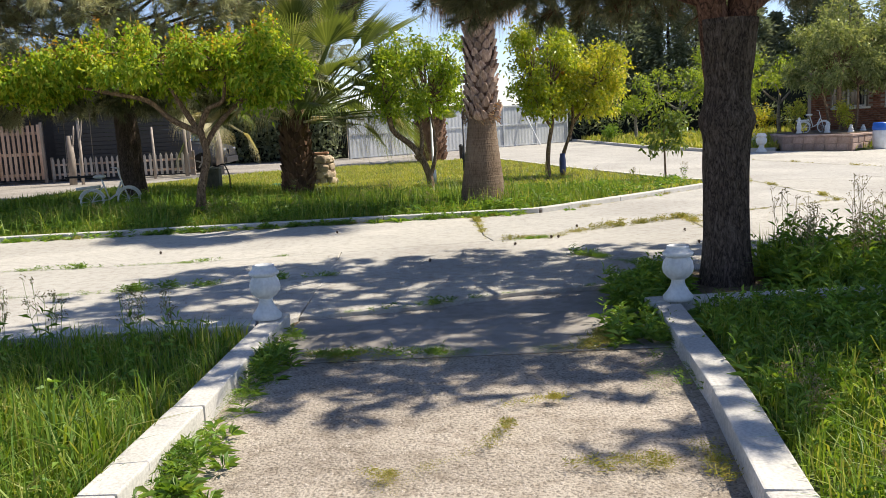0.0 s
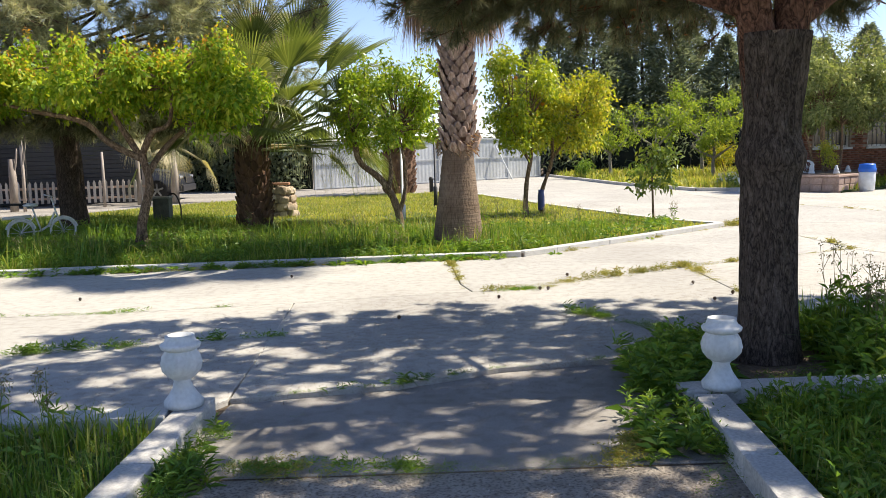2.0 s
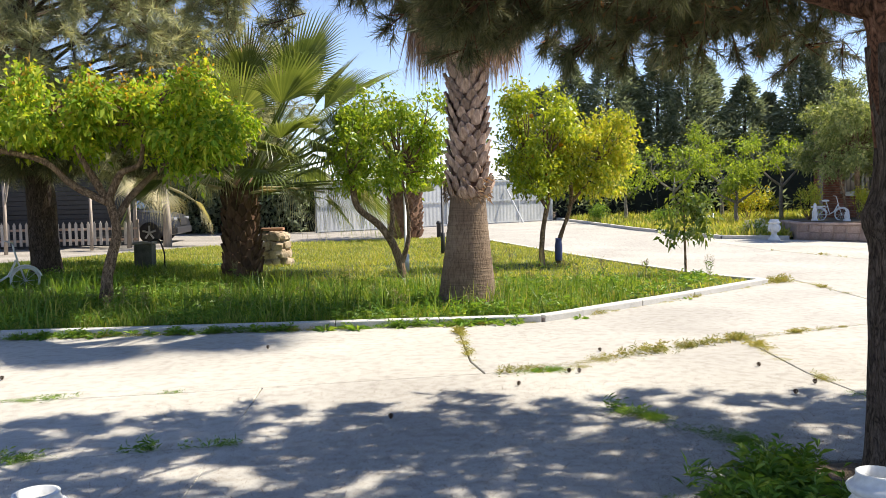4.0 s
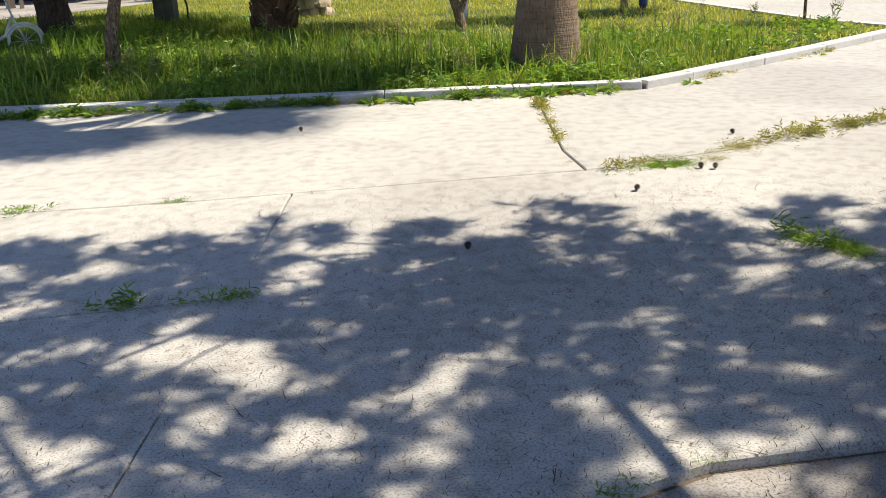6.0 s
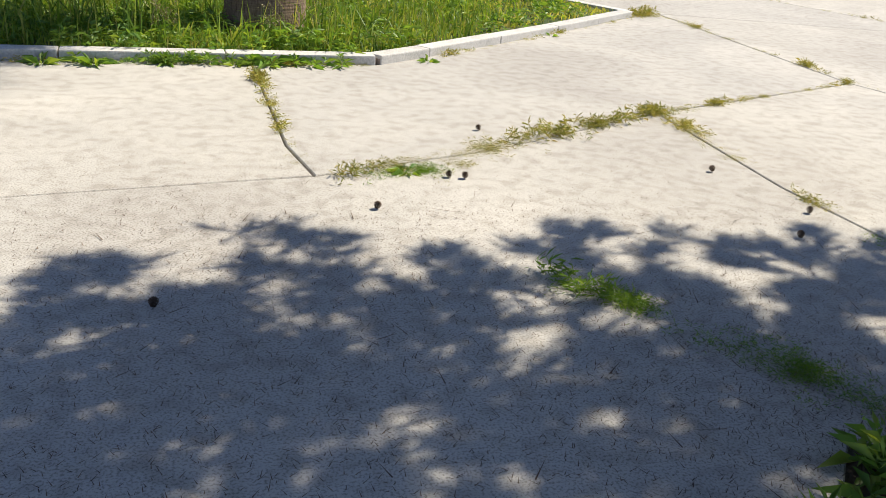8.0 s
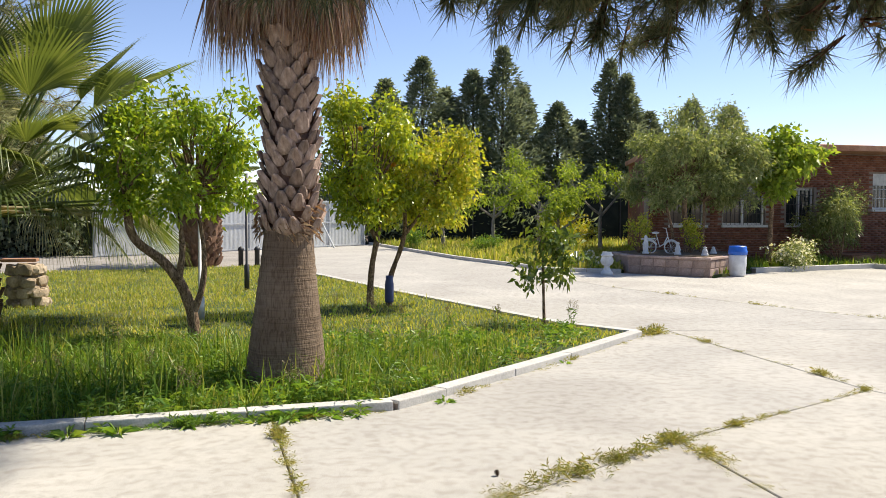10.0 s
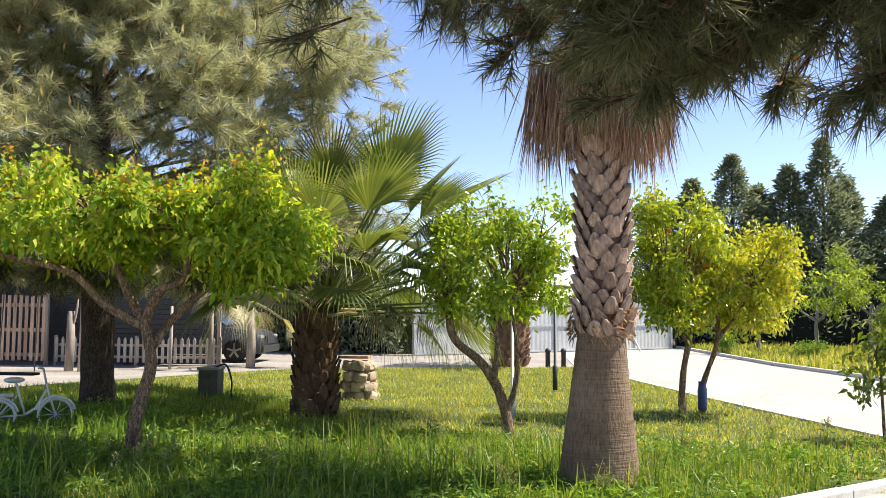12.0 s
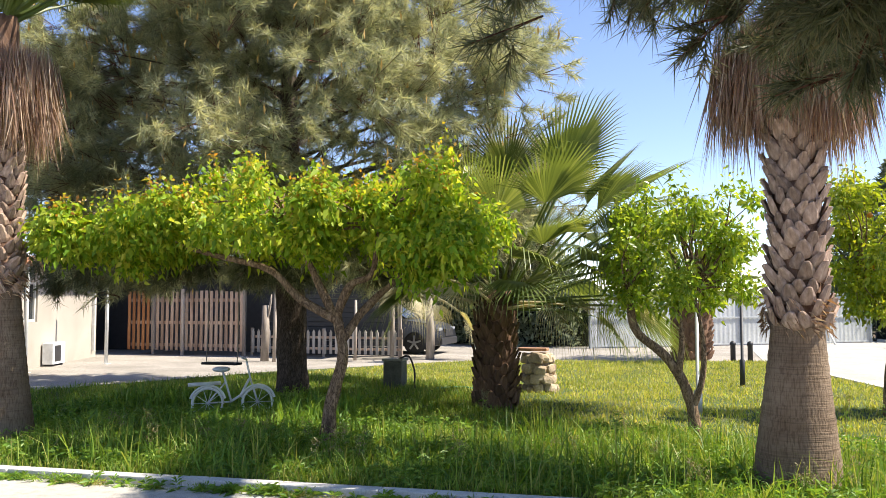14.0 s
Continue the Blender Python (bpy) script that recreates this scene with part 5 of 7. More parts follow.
def pallet_fence():
    t = base("pallet_fence", -17.75, 30.0, 0, "slatted fence of upright pallets, part orange, part pale", "fence")
    rng = random.Random(5)
    x = 0
    while x < 4.15:
        mat = PALLET_ORANGE if x < 0.85 else PALLET
        part("slat", box_bm((x, -0.012, 0.12 + rng.uniform(0, 0.03)), (x + 0.1, 0.012, 1.98 + rng.uniform(-0.02, 0.02)), 0.004), mat, t)
        x += 0.175
    for z in (0.25, 0.95, 1.65):
        part("rail", box_bm((0, 0.013, z), (4.2, 0.06, z + 0.1), 0.005), PALLET, t)
    for x in (0.95, 2.0, 4.16):
        part("post", box_bm((x, -0.1, 0), (x + 0.09, -0.013, 2.05), 0.01), GREY_WOOD, t)


pallet_fence()


def picket_fence():
    t = base("picket_fence", -13.5, 30.25, 0, "low weathered white picket fence before the shed", "fence")
    x = 0.05
    while x < 4.85:
        bm = bmesh.new()
        pts = [(x, 0.1), (x + 0.085, 0.1), (x + 0.085, 0.74), (x + 0.0425, 0.82), (x, 0.74)]
        f0 = [bm.verts.new((a, -0.01, b)) for a, b in pts]
        f1 = [bm.verts.new((a, 0.01, b)) for a, b in pts]
        bm.faces.new(f0)
        bm.faces.new(f1[::-1])
        for i in range(5):
            bm.faces.new((f0[i], f1[i], f1[(i + 1) % 5], f0[(i + 1) % 5]))
        part("picket", bm, PICKET, t)
        x += 0.185
    for z in (0.22, 0.55):
        part("rail", box_bm((0, 0.011, z), (4.9, 0.05, z + 0.07), 0.005), PALLET, t)
    for x in (0.0, 2.4, 4.85):
        part("post", box_bm((x, 0.012, 0), (x + 0.08, 0.09, 0.85), 0.008), GREY_WOOD, t)


picket_fence()


def log_post(x, y, h, r, seed, label, branch=False):
    t = base("log_post", x, y, 0, label, "post", "log posts")
    bm = bmesh.new()
    tube(bm, [(0, 0, 0), (0.02, 0, h * 0.5), (0.01, 0.02, h)], [r, r * 0.92, r * 0.85], 10, 0.3, seed)
    part("trunk", bm, GREY_WOOD, t, "", True)
    if branch:
        bm = bmesh.new()
        tube(bm, curve_points([(0.0, 0, h * 0.6), (0.12, 0, h * 0.85), (0.2, 0, h * 1.2)], 4), [0.03] * 8 + [0.015], 6, 0.3, seed)
        part("branch", bm, GREY_WOOD, t, "", True)


log_post(-11.9, 28.2, 1.55, 0.11, 1, "grey bleached log post standing in the yard", True)
log_post(-11.5, 28.0, 2.1, 0.05, 2, "thin bare log post beside the yard", True)
log_post(-9.6, 29.2, 1.7, 0.045, 3, "thin bare log post beside the picket fence")
log_post(-8.75, 29.9, 1.9, 0.07, 4, "rough timber post at the fence's end")


def white_house():
    a, b = Vector((-15.9, 23.4, 0)), Vector((-17.75, 28.5, 0))
    d = b - a
    t = base("white_outbuilding", *a, "white rendered outbuilding with a tiled eave", "building")
    t.matrix_world = Matrix.Translation(a) @ Matrix.Rotation(math.atan2(d.y, d.x), 4, 'Z')
    L, h = d.length, 2.55
    w0, w1, s0, s1 = 0.35, 1.15, 1.15, 2.15
    for lo, hi in (((-2.5, 0, 0), (w0, 0.2, h)), ((w1, 0, 0), (L, 0.2, h)), ((w0, 0, 0), (w1, 0.2, s0)), ((w0, 0, s1), (w1, 0.2, h))):
        part("wall", box_bm(lo, hi), PLASTER, t)
    part("end_wall", box_bm((L - 0.2, 0.2, 0), (L, 4.5, h)), PLASTER, t)
    part("near_wall", box_bm((-2.5, 0.2, 0), (-2.3, 4.5, h)), PLASTER, t)
    part("rear_wall", box_bm((-2.5, 4.5, 0), (L, 4.7, h)), PLASTER, t)
    win = part("window", box_bm((w0 + 0.06, 0.1, s0 + 0.06), (w1 - 0.06, 0.12, s1 - 0.06)), GLASS_DARK, t)
    for lo, hi in (((w0, 0.05, s0), (w0 + 0.06, 0.15, s1)), ((w1 - 0.06, 0.05, s0), (w1, 0.15, s1)), ((w0 + 0.06, 0.05, s0), (w1 - 0.06, 0.15, s0 + 0.06)), ((w0 + 0.06, 0.05, s1 - 0.06), (w1 - 0.06, 0.15, s1))):
        part("window_frame", box_bm(lo, hi, 0.006), STEEL_WHITE, win)
    part("roof", box_bm((-2.8, -0.55, h), (L + 0.1, 4.9, h + 0.1), 0.02), TILE, t)
    me = bpy.data.meshes.new("roof_tile")
    bm = bmesh.new()
    bmesh.ops.create_cone(bm, segments=10, radius1=0.09, radius2=0.075, depth=0.7, cap_ends=True, matrix=Matrix.Rotation(math.pi / 2, 4, 'X'))
    bm.to_mesh(me)
    bm.free()
    me.materials.append(TILE)
    for k in range(int((L + 2.8) / 0.2)):
        o = new("roof_tile", me)
        o.parent = t
        o.matrix_basis = Matrix.Translation((-2.7 + k * 0.2, -0.25, h + 0.13)) @ Matrix.Rotation(0.12, 4, 'X')
    part("downpipe", box_bm((L - 0.4, -0.1, 0.2), (L - 0.33, -0.004, h - 0.05), 0.02), STEEL_WHITE, t)
    unit_ = base("air_conditioner", *(t.matrix_world @ Vector((1.4, -0.32, 0))), "white air conditioner unit standing by the wall", "air conditioner", turn=math.degrees(math.atan2(d.y, d.x)))
    part("case", box_bm((0, 0, 0.05), (0.8, 0.28, 0.6), 0.02), PVC, unit_)
    part("grille", box_bm((0.1, -0.008, 0.12), (0.5, -0.001, 0.53), 0.002), DARK_METAL, unit_)
    for x in (0.1, 0.64):
        part("foot", box_bm((x, 0.02, 0), (x + 0.06, 0.26, 0.05)), DARK_METAL, unit_)
    for x, y in ((-15.4, 23.15), (-15.4, 26.0)):
        p = base("porch_post", x, y, 0, "slim white steel porch post", "post", "porch posts")
        bm = bmesh.new()
        lathe(bm, [(0.045, 0.012), (0.045, 2.9)], 10)
        part("pole", bm, STEEL_WHITE, p, "", True)
        part("foot_plate", box_bm((-0.09, -0.09, 0), (0.09, 0.09, 0.012)), STEEL_WHITE, p)


white_house()


def suv():
    t = base("parked_car", -8.0, 32.2, 0, "dark grey SUV parked behind the shed", "car")
    side = [(0.0, 0.35), (0.02, 0.62), (-0.12, 0.88), (-0.45, 0.98), (-1.25, 1.08), (-1.95, 1.5), (-2.4, 1.62), (-3.7, 1.6), (-4.4, 1.1), (-4.6, 0.95), (-4.62, 0.35), (-4.3, 0.28), (-0.3, 0.24)]
    bm = bmesh.new()
    rows = []
    for y, k in ((0.0, 0.0), (0.12, 1.0), (1.73, 1.0), (1.85, 0.0)):
        rows.append([bm.verts.new((x * (1 if k else 0.985) - (0 if k else 0.04), y, z - (0 if k else (0.06 if z > 1.2 else 0.0)))) for x, z in side])
    n = len(side)
    for r0, r1 in zip(rows, rows[1:]):
        for i in range(n):
            bm.faces.new((r0[i], r1[i], r1[(i + 1) % n], r0[(i + 1) % n]))
    bm.faces.new(rows[0])
    bm.faces.new(rows[-1][::-1])
    bmesh.ops.recalc_face_normals(bm, faces=bm.faces)
    bmesh.ops.bevel(bm, geom=bm.edges[:], offset=0.03, segments=2, affect='EDGES')
    part("body", bm, CAR_PAINT, t, "grey metallic body", True)
    bm = bmesh.new()
    pts = [(-1.45, 1.12), (-2.0, 1.48), (-3.6, 1.5), (-3.9, 1.14)]
    a = [bm.verts.new((x, -0.012, z)) for x, z in pts]
    b = [bm.verts.new((x, 0.04, z)) for x, z in pts]
    bm.faces.new(a)
    bm.faces.new(b[::-1])
    for i in range(4):
        bm.faces.new((a[i], b[i], b[(i + 1) % 4], a[(i + 1) % 4]))
    part("side_window", bm, GLASS_DARK, t)
    bm = bmesh.new()
    w = [(-1.22, 0.2, 1.11), (-1.22, 1.65, 1.11), (-1.9, 1.55, 1.5), (-1.9, 0.3, 1.5)]
    a = [bm.verts.new((x + 0.02, y, z + 0.03)) for x, y, z in w]
    b = [bm.verts.new((x - 0.02, y, z - 0.01)) for x, y, z in w]
    bm.faces.new(a)
    bm.faces.new(b[::-1])
    for i in range(4):
        bm.faces.new((a[i], b[i], b[(i + 1) % 4], a[(i + 1) % 4]))
    part("windscreen", bm, GLASS_DARK, t)
    for y in (0.02, 1.43):
        part("headlight", box_bm((-0.26, y, 0.74), (-0.03, y + 0.36, 0.84), 0.03), LAMP_CLEAR, t)
    part("bumper", box_bm((-0.25, 0.06, 0.3), (0.05, 1.79, 0.52), 0.04), DARK_METAL, t)
    part("radiator_grille", box_bm((-0.1, 0.5, 0.56), (0.035, 1.35, 0.8), 0.015), DARK_METAL, t)
    part("mirror", box_bm((-1.6, -0.18, 1.1), (-1.45, -0.02, 1.24), 0.03), CAR_PAINT, t)
    for x in (-0.85, -3.7):
        for y in (-0.01, 1.64):
            bm = bmesh.new()
            rot = Matrix.Translation((x, y + 0.11, 0.36)) @ Matrix.Rotation(math.pi / 2, 4, 'X')
            lathe(bm, [(0.24, -0.11), (0.34, -0.11), (0.36, -0.07), (0.36, 0.07), (0.34, 0.11), (0.24, 0.11)], 28)
            bmesh.ops.transform(bm, matrix=rot, verts=bm.verts)
            wheel = part("wheel", bm, RUBBER, t, "", True)
            for k in range(5):
                bm = bmesh.new()
                put_cube(bm, (-0.03, 0, 0.112), (0.03, 0.23, 0.135), Matrix.Rotation(k * 2 * math.pi / 5, 4, 'Z'), 0.008)
                bmesh.ops.transform(bm, matrix=rot, verts=bm.verts)
                part("spoke", bm, ALLOY, wheel)


suv()


def bicycle(x, y, z, turn, label, size=1.0):
    """A small step-through bicycle, along its x axis."""
    t = base("bicycle", x, y, z, label, "bicycle", turn=turn)
    t.scale = (size, size, size)
    r, gap = 0.23, 0.76
    for wx in (0, gap):
        bm = bmesh.new()
        pts = [(wx + r * math.cos(a), 0, r + r * math.sin(a)) for a in [k * 2 * math.pi / 24 for k in range(25)]]
        for p, q in zip(pts, pts[1:]):
            tube(bm, [p, q], [0.022, 0.022], 6)
        wheel = part("wheel", bm, STEEL_WHITE, t, "white-painted wheel")
        for k in range(10):
            a = k * math.pi / 5
            bm = bmesh.new()
            tube(bm, [(wx, 0, r), (wx + r * math.cos(a), 0, r + r * math.sin(a))], [0.004, 0.004], 4)
            part("spoke", bm, STEEL_WHITE, wheel)
        bm = bmesh.new()
        gpts = [(wx + (r + 0.04) * math.cos(a), 0, r + (r + 0.04) * math.sin(a)) for a in [0.25 + k * 0.26 for k in range(11)]]
        tube(bm, gpts, [0.02] * len(gpts), 5)
        part("mudguard", bm, STEEL_WHITE, t)
    lines = (("down_tube", [(0.34, 0, 0.24), (0.5, 0, 0.34), (0.63, 0, 0.6)], 0.02), ("seat_tube", [(0.36, 0, 0.24), (0.22, 0, 0.72)], 0.017), ("fork", [(gap, 0, r), (0.65, 0, 0.58), (0.58, 0, 0.88)], 0.016),
             ("chain_stay", [(0, 0.03, r), (0.36, 0.03, 0.24)], 0.012), ("seat_stay", [(0, 0.03, r), (0.27, 0.03, 0.55)], 0.012), ("handlebar", [(0.5, -0.24, 0.93), (0.58, -0.1, 0.9), (0.58, 0.1, 0.9), (0.5, 0.24, 0.93)], 0.013),
             ("rack", [(-0.3, 0, 0.52), (0.2, 0, 0.54)], 0.03))
    for nm, pts, rr in lines:
        bm = bmesh.new()
        tube(bm, pts, [rr] * len(pts), 8)
        part(nm, bm, STEEL_WHITE, t, "", True)
    bm = bmesh.new()
    bmesh.ops.create_uvsphere(bm, u_segments=12, v_segments=8, radius=0.5, matrix=Matrix.Translation((0.2, 0, 0.75)) @ Matrix.Diagonal((0.28, 0.2, 0.09, 1)))
    part("saddle", bm, PVC, t, "pale saddle", True)
    return t


bicycle(-6.85, 17.3, 0.04, 33, "old white-painted bicycle standing in long grass", 0.9)

# pump box with hose
t = base("pump_box", -5.7, 21.8, 0.04, "small grey concrete pump box with a hose", "pump box")
part("body", box_bm((-0.18, -0.16, -0.02), (0.18, 0.16, 0.52), 0.02), surface("dull_concrete", (0.08, 0.08, 0.06), (0.13, 0.13, 0.1), (0.19, 0.18, 0.14), 3, 40, 0.9), t)
part("lid", box_bm((-0.2, -0.18, 0.522), (0.2, 0.18, 0.57), 0.01), surface("pale_concrete_lid", (0.2, 0.2, 0.17), (0.28, 0.27, 0.23), (0.34, 0.33, 0.29), 3, 40, 0.9), t)
bm = bmesh.new()
p = curve_points([(0.1, -0.1, 0.56), (0.32, -0.15, 0.62), (0.45, -0.2, 0.35), (0.5, -0.25, 0.03), (0.9, -0.3, 0.02), (1.5, -0.1, 0.02)], 5)
tube(bm, p, [0.018] * len(p), 6)
part("hose", bm, RUBBER, t, "black hose")
bm = bmesh.new()
p = curve_points([(-4.9, 21.9, 0.07), (-4.5, 22.2, 0.07), (-4.0, 22.0, 0.07), (-3.6, 22.3, 0.07), (-4.4, 22.5, 0.07)], 6)
tube(bm, p, [0.016] * len(p), 6)
tagged(part("garden_hose", bm, GREEN_HOSE), "thin green garden hose lying on the grass", "hose")


def rubble_pillar():
    t = base("rubble_pillar", -3.05, 22.15, 0.04, "tumbled pillar of mortared rubble stones", "stone pillar")
    rng = random.Random(9)
    for k in range(40):
        z = (k // 10) * 0.18 + rng.uniform(-0.02, 0.02)
        a = k * 2.4
        rr = 0.24 - 0.02 * (k // 10) + rng.uniform(-0.03, 0.03)
        bm = bmesh.new()
        bmesh.ops.create_icosphere(bm, subdivisions=2, radius=1)
        s = Vector((rng.uniform(0.08, 0.15), rng.uniform(0.08, 0.13), rng.uniform(0.07, 0.1)))
        for v in bm.verts:
            q = Vector([math.copysign(abs(c) ** 0.42, c) for c in v.co])
            v.co = Vector((q.x * s.x, q.y * s.y, q.z * s.z)) * (1 + 0.15 * noise.noise(v.co * 2 + Vector((k, 0, 0))))
        bmesh.ops.transform(bm, matrix=Matrix.Translation((rr * math.cos(a), rr * 0.8 * math.sin(a), z + 0.06)) @ Matrix.Rotation(a, 4, 'Z') @ Matrix.Rotation(rng.uniform(-0.25, 0.25), 4, 'X') @ Matrix.Rotation(rng.uniform(-0.25, 0.25), 4, 'Y'), verts=bm.verts)
        part("stone", bm, STONE, t)
    part("core", box_bm((-0.2, -0.17, -0.02), (0.2, 0.17, 0.62), 0.04), MORTAR, t)
    part("cap", box_bm((-0.38, -0.12, 0.73), (0.16, 0.14, 0.785), 0.015), TILE, t, "clay tile on top")


rubble_pillar()

# swing under the pine
t = base("swing", -7.85, 19.3, 0.62, "black swing seat hung on ropes from the pine", "swing")
part("seat", box_bm((-0.33, -0.1, 0), (0.33, 0.1, 0.04), 0.012), RUBBER, t)
for x in (-0.29, 0.29):
    bm = bmesh.new()
    tube(bm, [(x, 0, 0.03), (x * 0.97, 0.05, 1.2), (x * 0.9, 0.3, 2.9)], [0.009] * 3, 5)
    part("rope", bm, GREY_WOOD, t)

# old date palm by the drive, and a thin-stemmed fan palm
t = base("date_palm", -0.5, 32.2, 0, "short date palm with a thick orange-brown trunk", "palm tree")
bm = bmesh.new()
tube(bm, [(0, 0, 0), (0, 0, 0.5), (0, 0, 1.2), (0, 0, 1.8)], [0.45, 0.55, 0.56, 0.4], 16, 0.15, 4)
part("trunk", bm, FIBRE, t, "", True)
boots(t, (0, 0), 0.05, 1.6, lambda u: 0.54, 12, 11, 0.22, 0.2, 0.08, FIBRE, 61)
rng = np.random.default_rng(71)
for k in range(26):
    a = k * 2.4
    e = radians((75, 55, 38, 20)[k % 4])
    pts = [Vector((0, 0, 1.7)) + Vector((math.cos(a) * math.cos(e), math.sin(a) * math.cos(e), math.sin(e))) * s - Vector((0, 0, 0.16 * s * s)) for s in [i * 0.24 for i in range(12)]]
    n = 66
    u = np.linspace(0.15, 1, n)
    P = np.array([tuple(pts[min(11, int(x * 11))].lerp(pts[min(11, int(x * 11) + 1)], (x * 11) % 1)) for x in u])
    sd = np.array([-math.sin(a), math.cos(a), 0.25])
    fw = np.array([math.cos(a), math.sin(a), 0.3])
    ax = np.concatenate([fw * 0.6 + sd * 0.9, fw * 0.6 - sd * [0.9, 0.9, -0.9]])[None, :].reshape(2, 3)
    v, f = leaf_arrays(rng, np.repeat(P, 2, 0), np.tile(ax, (n, 1)), 0.42, 0.03, 0.2, 0.15)
    fr = tri_mesh("frond", v, f, FAN, t)
    bm = bmesh.new()
    tube(bm, pts, [0.025 * (1 - 0.8 * i / 11) for i in range(12)], 5)
    part("stalk", bm, FAN, fr)
t = base("fan_palm", -7.7, 30.2, 0, "thin pale-stemmed fan palm with drooping dry leaves", "palm tree")
bm = bmesh.new()
tube(bm, [(0, 0, 0), (0.03, 0, 0.9), (-0.05, 0, 1.9)], [0.13, 0.11, 0.12], 10, 0.2, 3)
part("trunk", bm, GREY_WOOD, t, "", True)
palm_fans(t, 81, (-0.05, 0, 1.9), [(k * 45 + 10, (-25, 15, -10, 40)[k % 4], 0.8, 0.95, 1.3, k % 3 != 1) for k in range(9)])
for x, y in ((0.6, 31.75), (1.05, 31.75)):
    t = base("bollard", x, y, 0, "short black bollard by the driveway", "bollard", "driveway bollards")
    bm = bmesh.new()
    lathe(bm, [(0.07, 0), (0.07, 0.45), (0.085, 0.46), (0.085, 0.5), (0.06, 0.55), (0.02, 0.57)], 12)
    part("post", bm, DARK_METAL, t, "", True)
t = base("thin_pole", 0.52, 24.15, 0.04, "thin dark steel pole standing in the lawn", "pole")
bm = bmesh.new()
lathe(bm, [(0.05, 0), (0.05, 0.5), (0.028, 0.52), (0.028, 2.3)], 10)
part("pole", bm, DARK_METAL, t, "", True)
t = base("thin_pole", -0.28, 19.6, 0.04, "thin grey pipe standing behind the citrus", "pole")
bm = bmesh.new()
lathe(bm, [(0.06, 0), (0.06, 0.35), (0.025, 0.37), (0.025, 1.9)], 10)
part("pole", bm, GALVANISED, t, "", True)


# ---- urns ----
def urn(x, y, z, label, s=1.0):
    t = base("garden_urn", x, y, z, label, "urn", "garden urns")
    t.scale = (0.92 * s, 0.92 * s, 1.04 * s)
    bm = bmesh.new()
    lathe(bm, [(0.115, 0), (0.118, 0.03), (0.09, 0.06), (0.062, 0.1), (0.05, 0.135), (0.06, 0.15)], 24)
    part("foot", bm, MARBLE, t, "", True)
    bm = bmesh.new()
    sides = 48
    rings = []
    for r, z2, fl in ((0.05, 0.145, 0), (0.085, 0.165, 0.02), (0.118, 0.2, 0.045), (0.126, 0.235, 0.05), (0.115, 0.275, 0.035), (0.095, 0.3, 0), (0.09, 0.31, 0)):
        rings.append([bm.verts.new((r * (1 - fl * abs(math.sin(a * 6)) ** 3) * math.cos(a), r * (1 - fl * abs(math.sin(a * 6)) ** 3) * math.sin(a), z2)) for a in [k * 2 * math.pi / sides for k in range(sides)]])
    for r0, r1 in zip(rings, rings[1:]):
        for k in range(sides):
            bm.faces.new((r0[k], r0[(k + 1) % sides], r1[(k + 1) % sides], r1[k]))
    part("bowl", bm, MARBLE, t, "fluted bowl", True)
    bm = bmesh.new()
    lathe(bm, [(0.088, 0.305), (0.115, 0.318), (0.122, 0.335), (0.112, 0.345), (0.098, 0.35), (0.086, 0.372), (0.088, 0.385), (0.072, 0.387), (0.068, 0.3), (0.01, 0.298)], 28)
    part("rim", bm, MARBLE, t, "", True)


urn(-1.41, 7.05, 0.088, "small white fluted stone urn on the kerb's corner")
urn(1.62, 7.0, 0.088, "small white fluted stone urn on the kerb's corner")


# ---- planter corner and house ----
def planter():
    poly = [(10.38, 27.3), (11.65, 25.5), (13.6, 27.1), (14.0, 28.9), (12.0, 29.6), (10.6, 28.8)]
    t = base("stone_planter", 0, 0, 0, "low raised planter faced with pinkish stone", "planter")
    bm = bmesh.new()
    prism(bm, poly, -0.05, 0.42)
    part("body", bm, STONE_PINK, t)
    bm = bmesh.new()
    prism(bm, inset(poly, -0.04), 0.424, 0.48, 0.012)
    part("coping", bm, STONE_PINK, t)
    bm = bmesh.new()
    prism(bm, inset(poly, 0.14), 0.484, 0.5)
    part("bed", bm, SOIL, t)
    rng = random.Random(12)
    for a, b in zip(poly[:3], poly[1:4]):
        d = Vector(b) - Vector(a)
        nrm = Vector((d.y, -d.x)).normalized()
        n = int(d.length / 0.36)
        for r in range(2):
            for k in range(n):
                u = (k + 0.5 + 0.3 * (r % 2) * rng.random()) / (n + 0.3)
                c = Vector(a) + d * u
                bm = box_bm((-0.16, -0.02, 0), (0.16, 0.012, 0.18), 0.012)
                o = part("facing_stone", bm, STONE_PINK, t)
                o.matrix_basis = Matrix.Translation((c.x, c.y, 0.02 + r * 0.2)) @ Matrix.Rotation(math.atan2(d.y, d.x), 4, 'Z') @ Matrix.Rotation(rng.uniform(-0.06, 0.06), 4, 'Y')


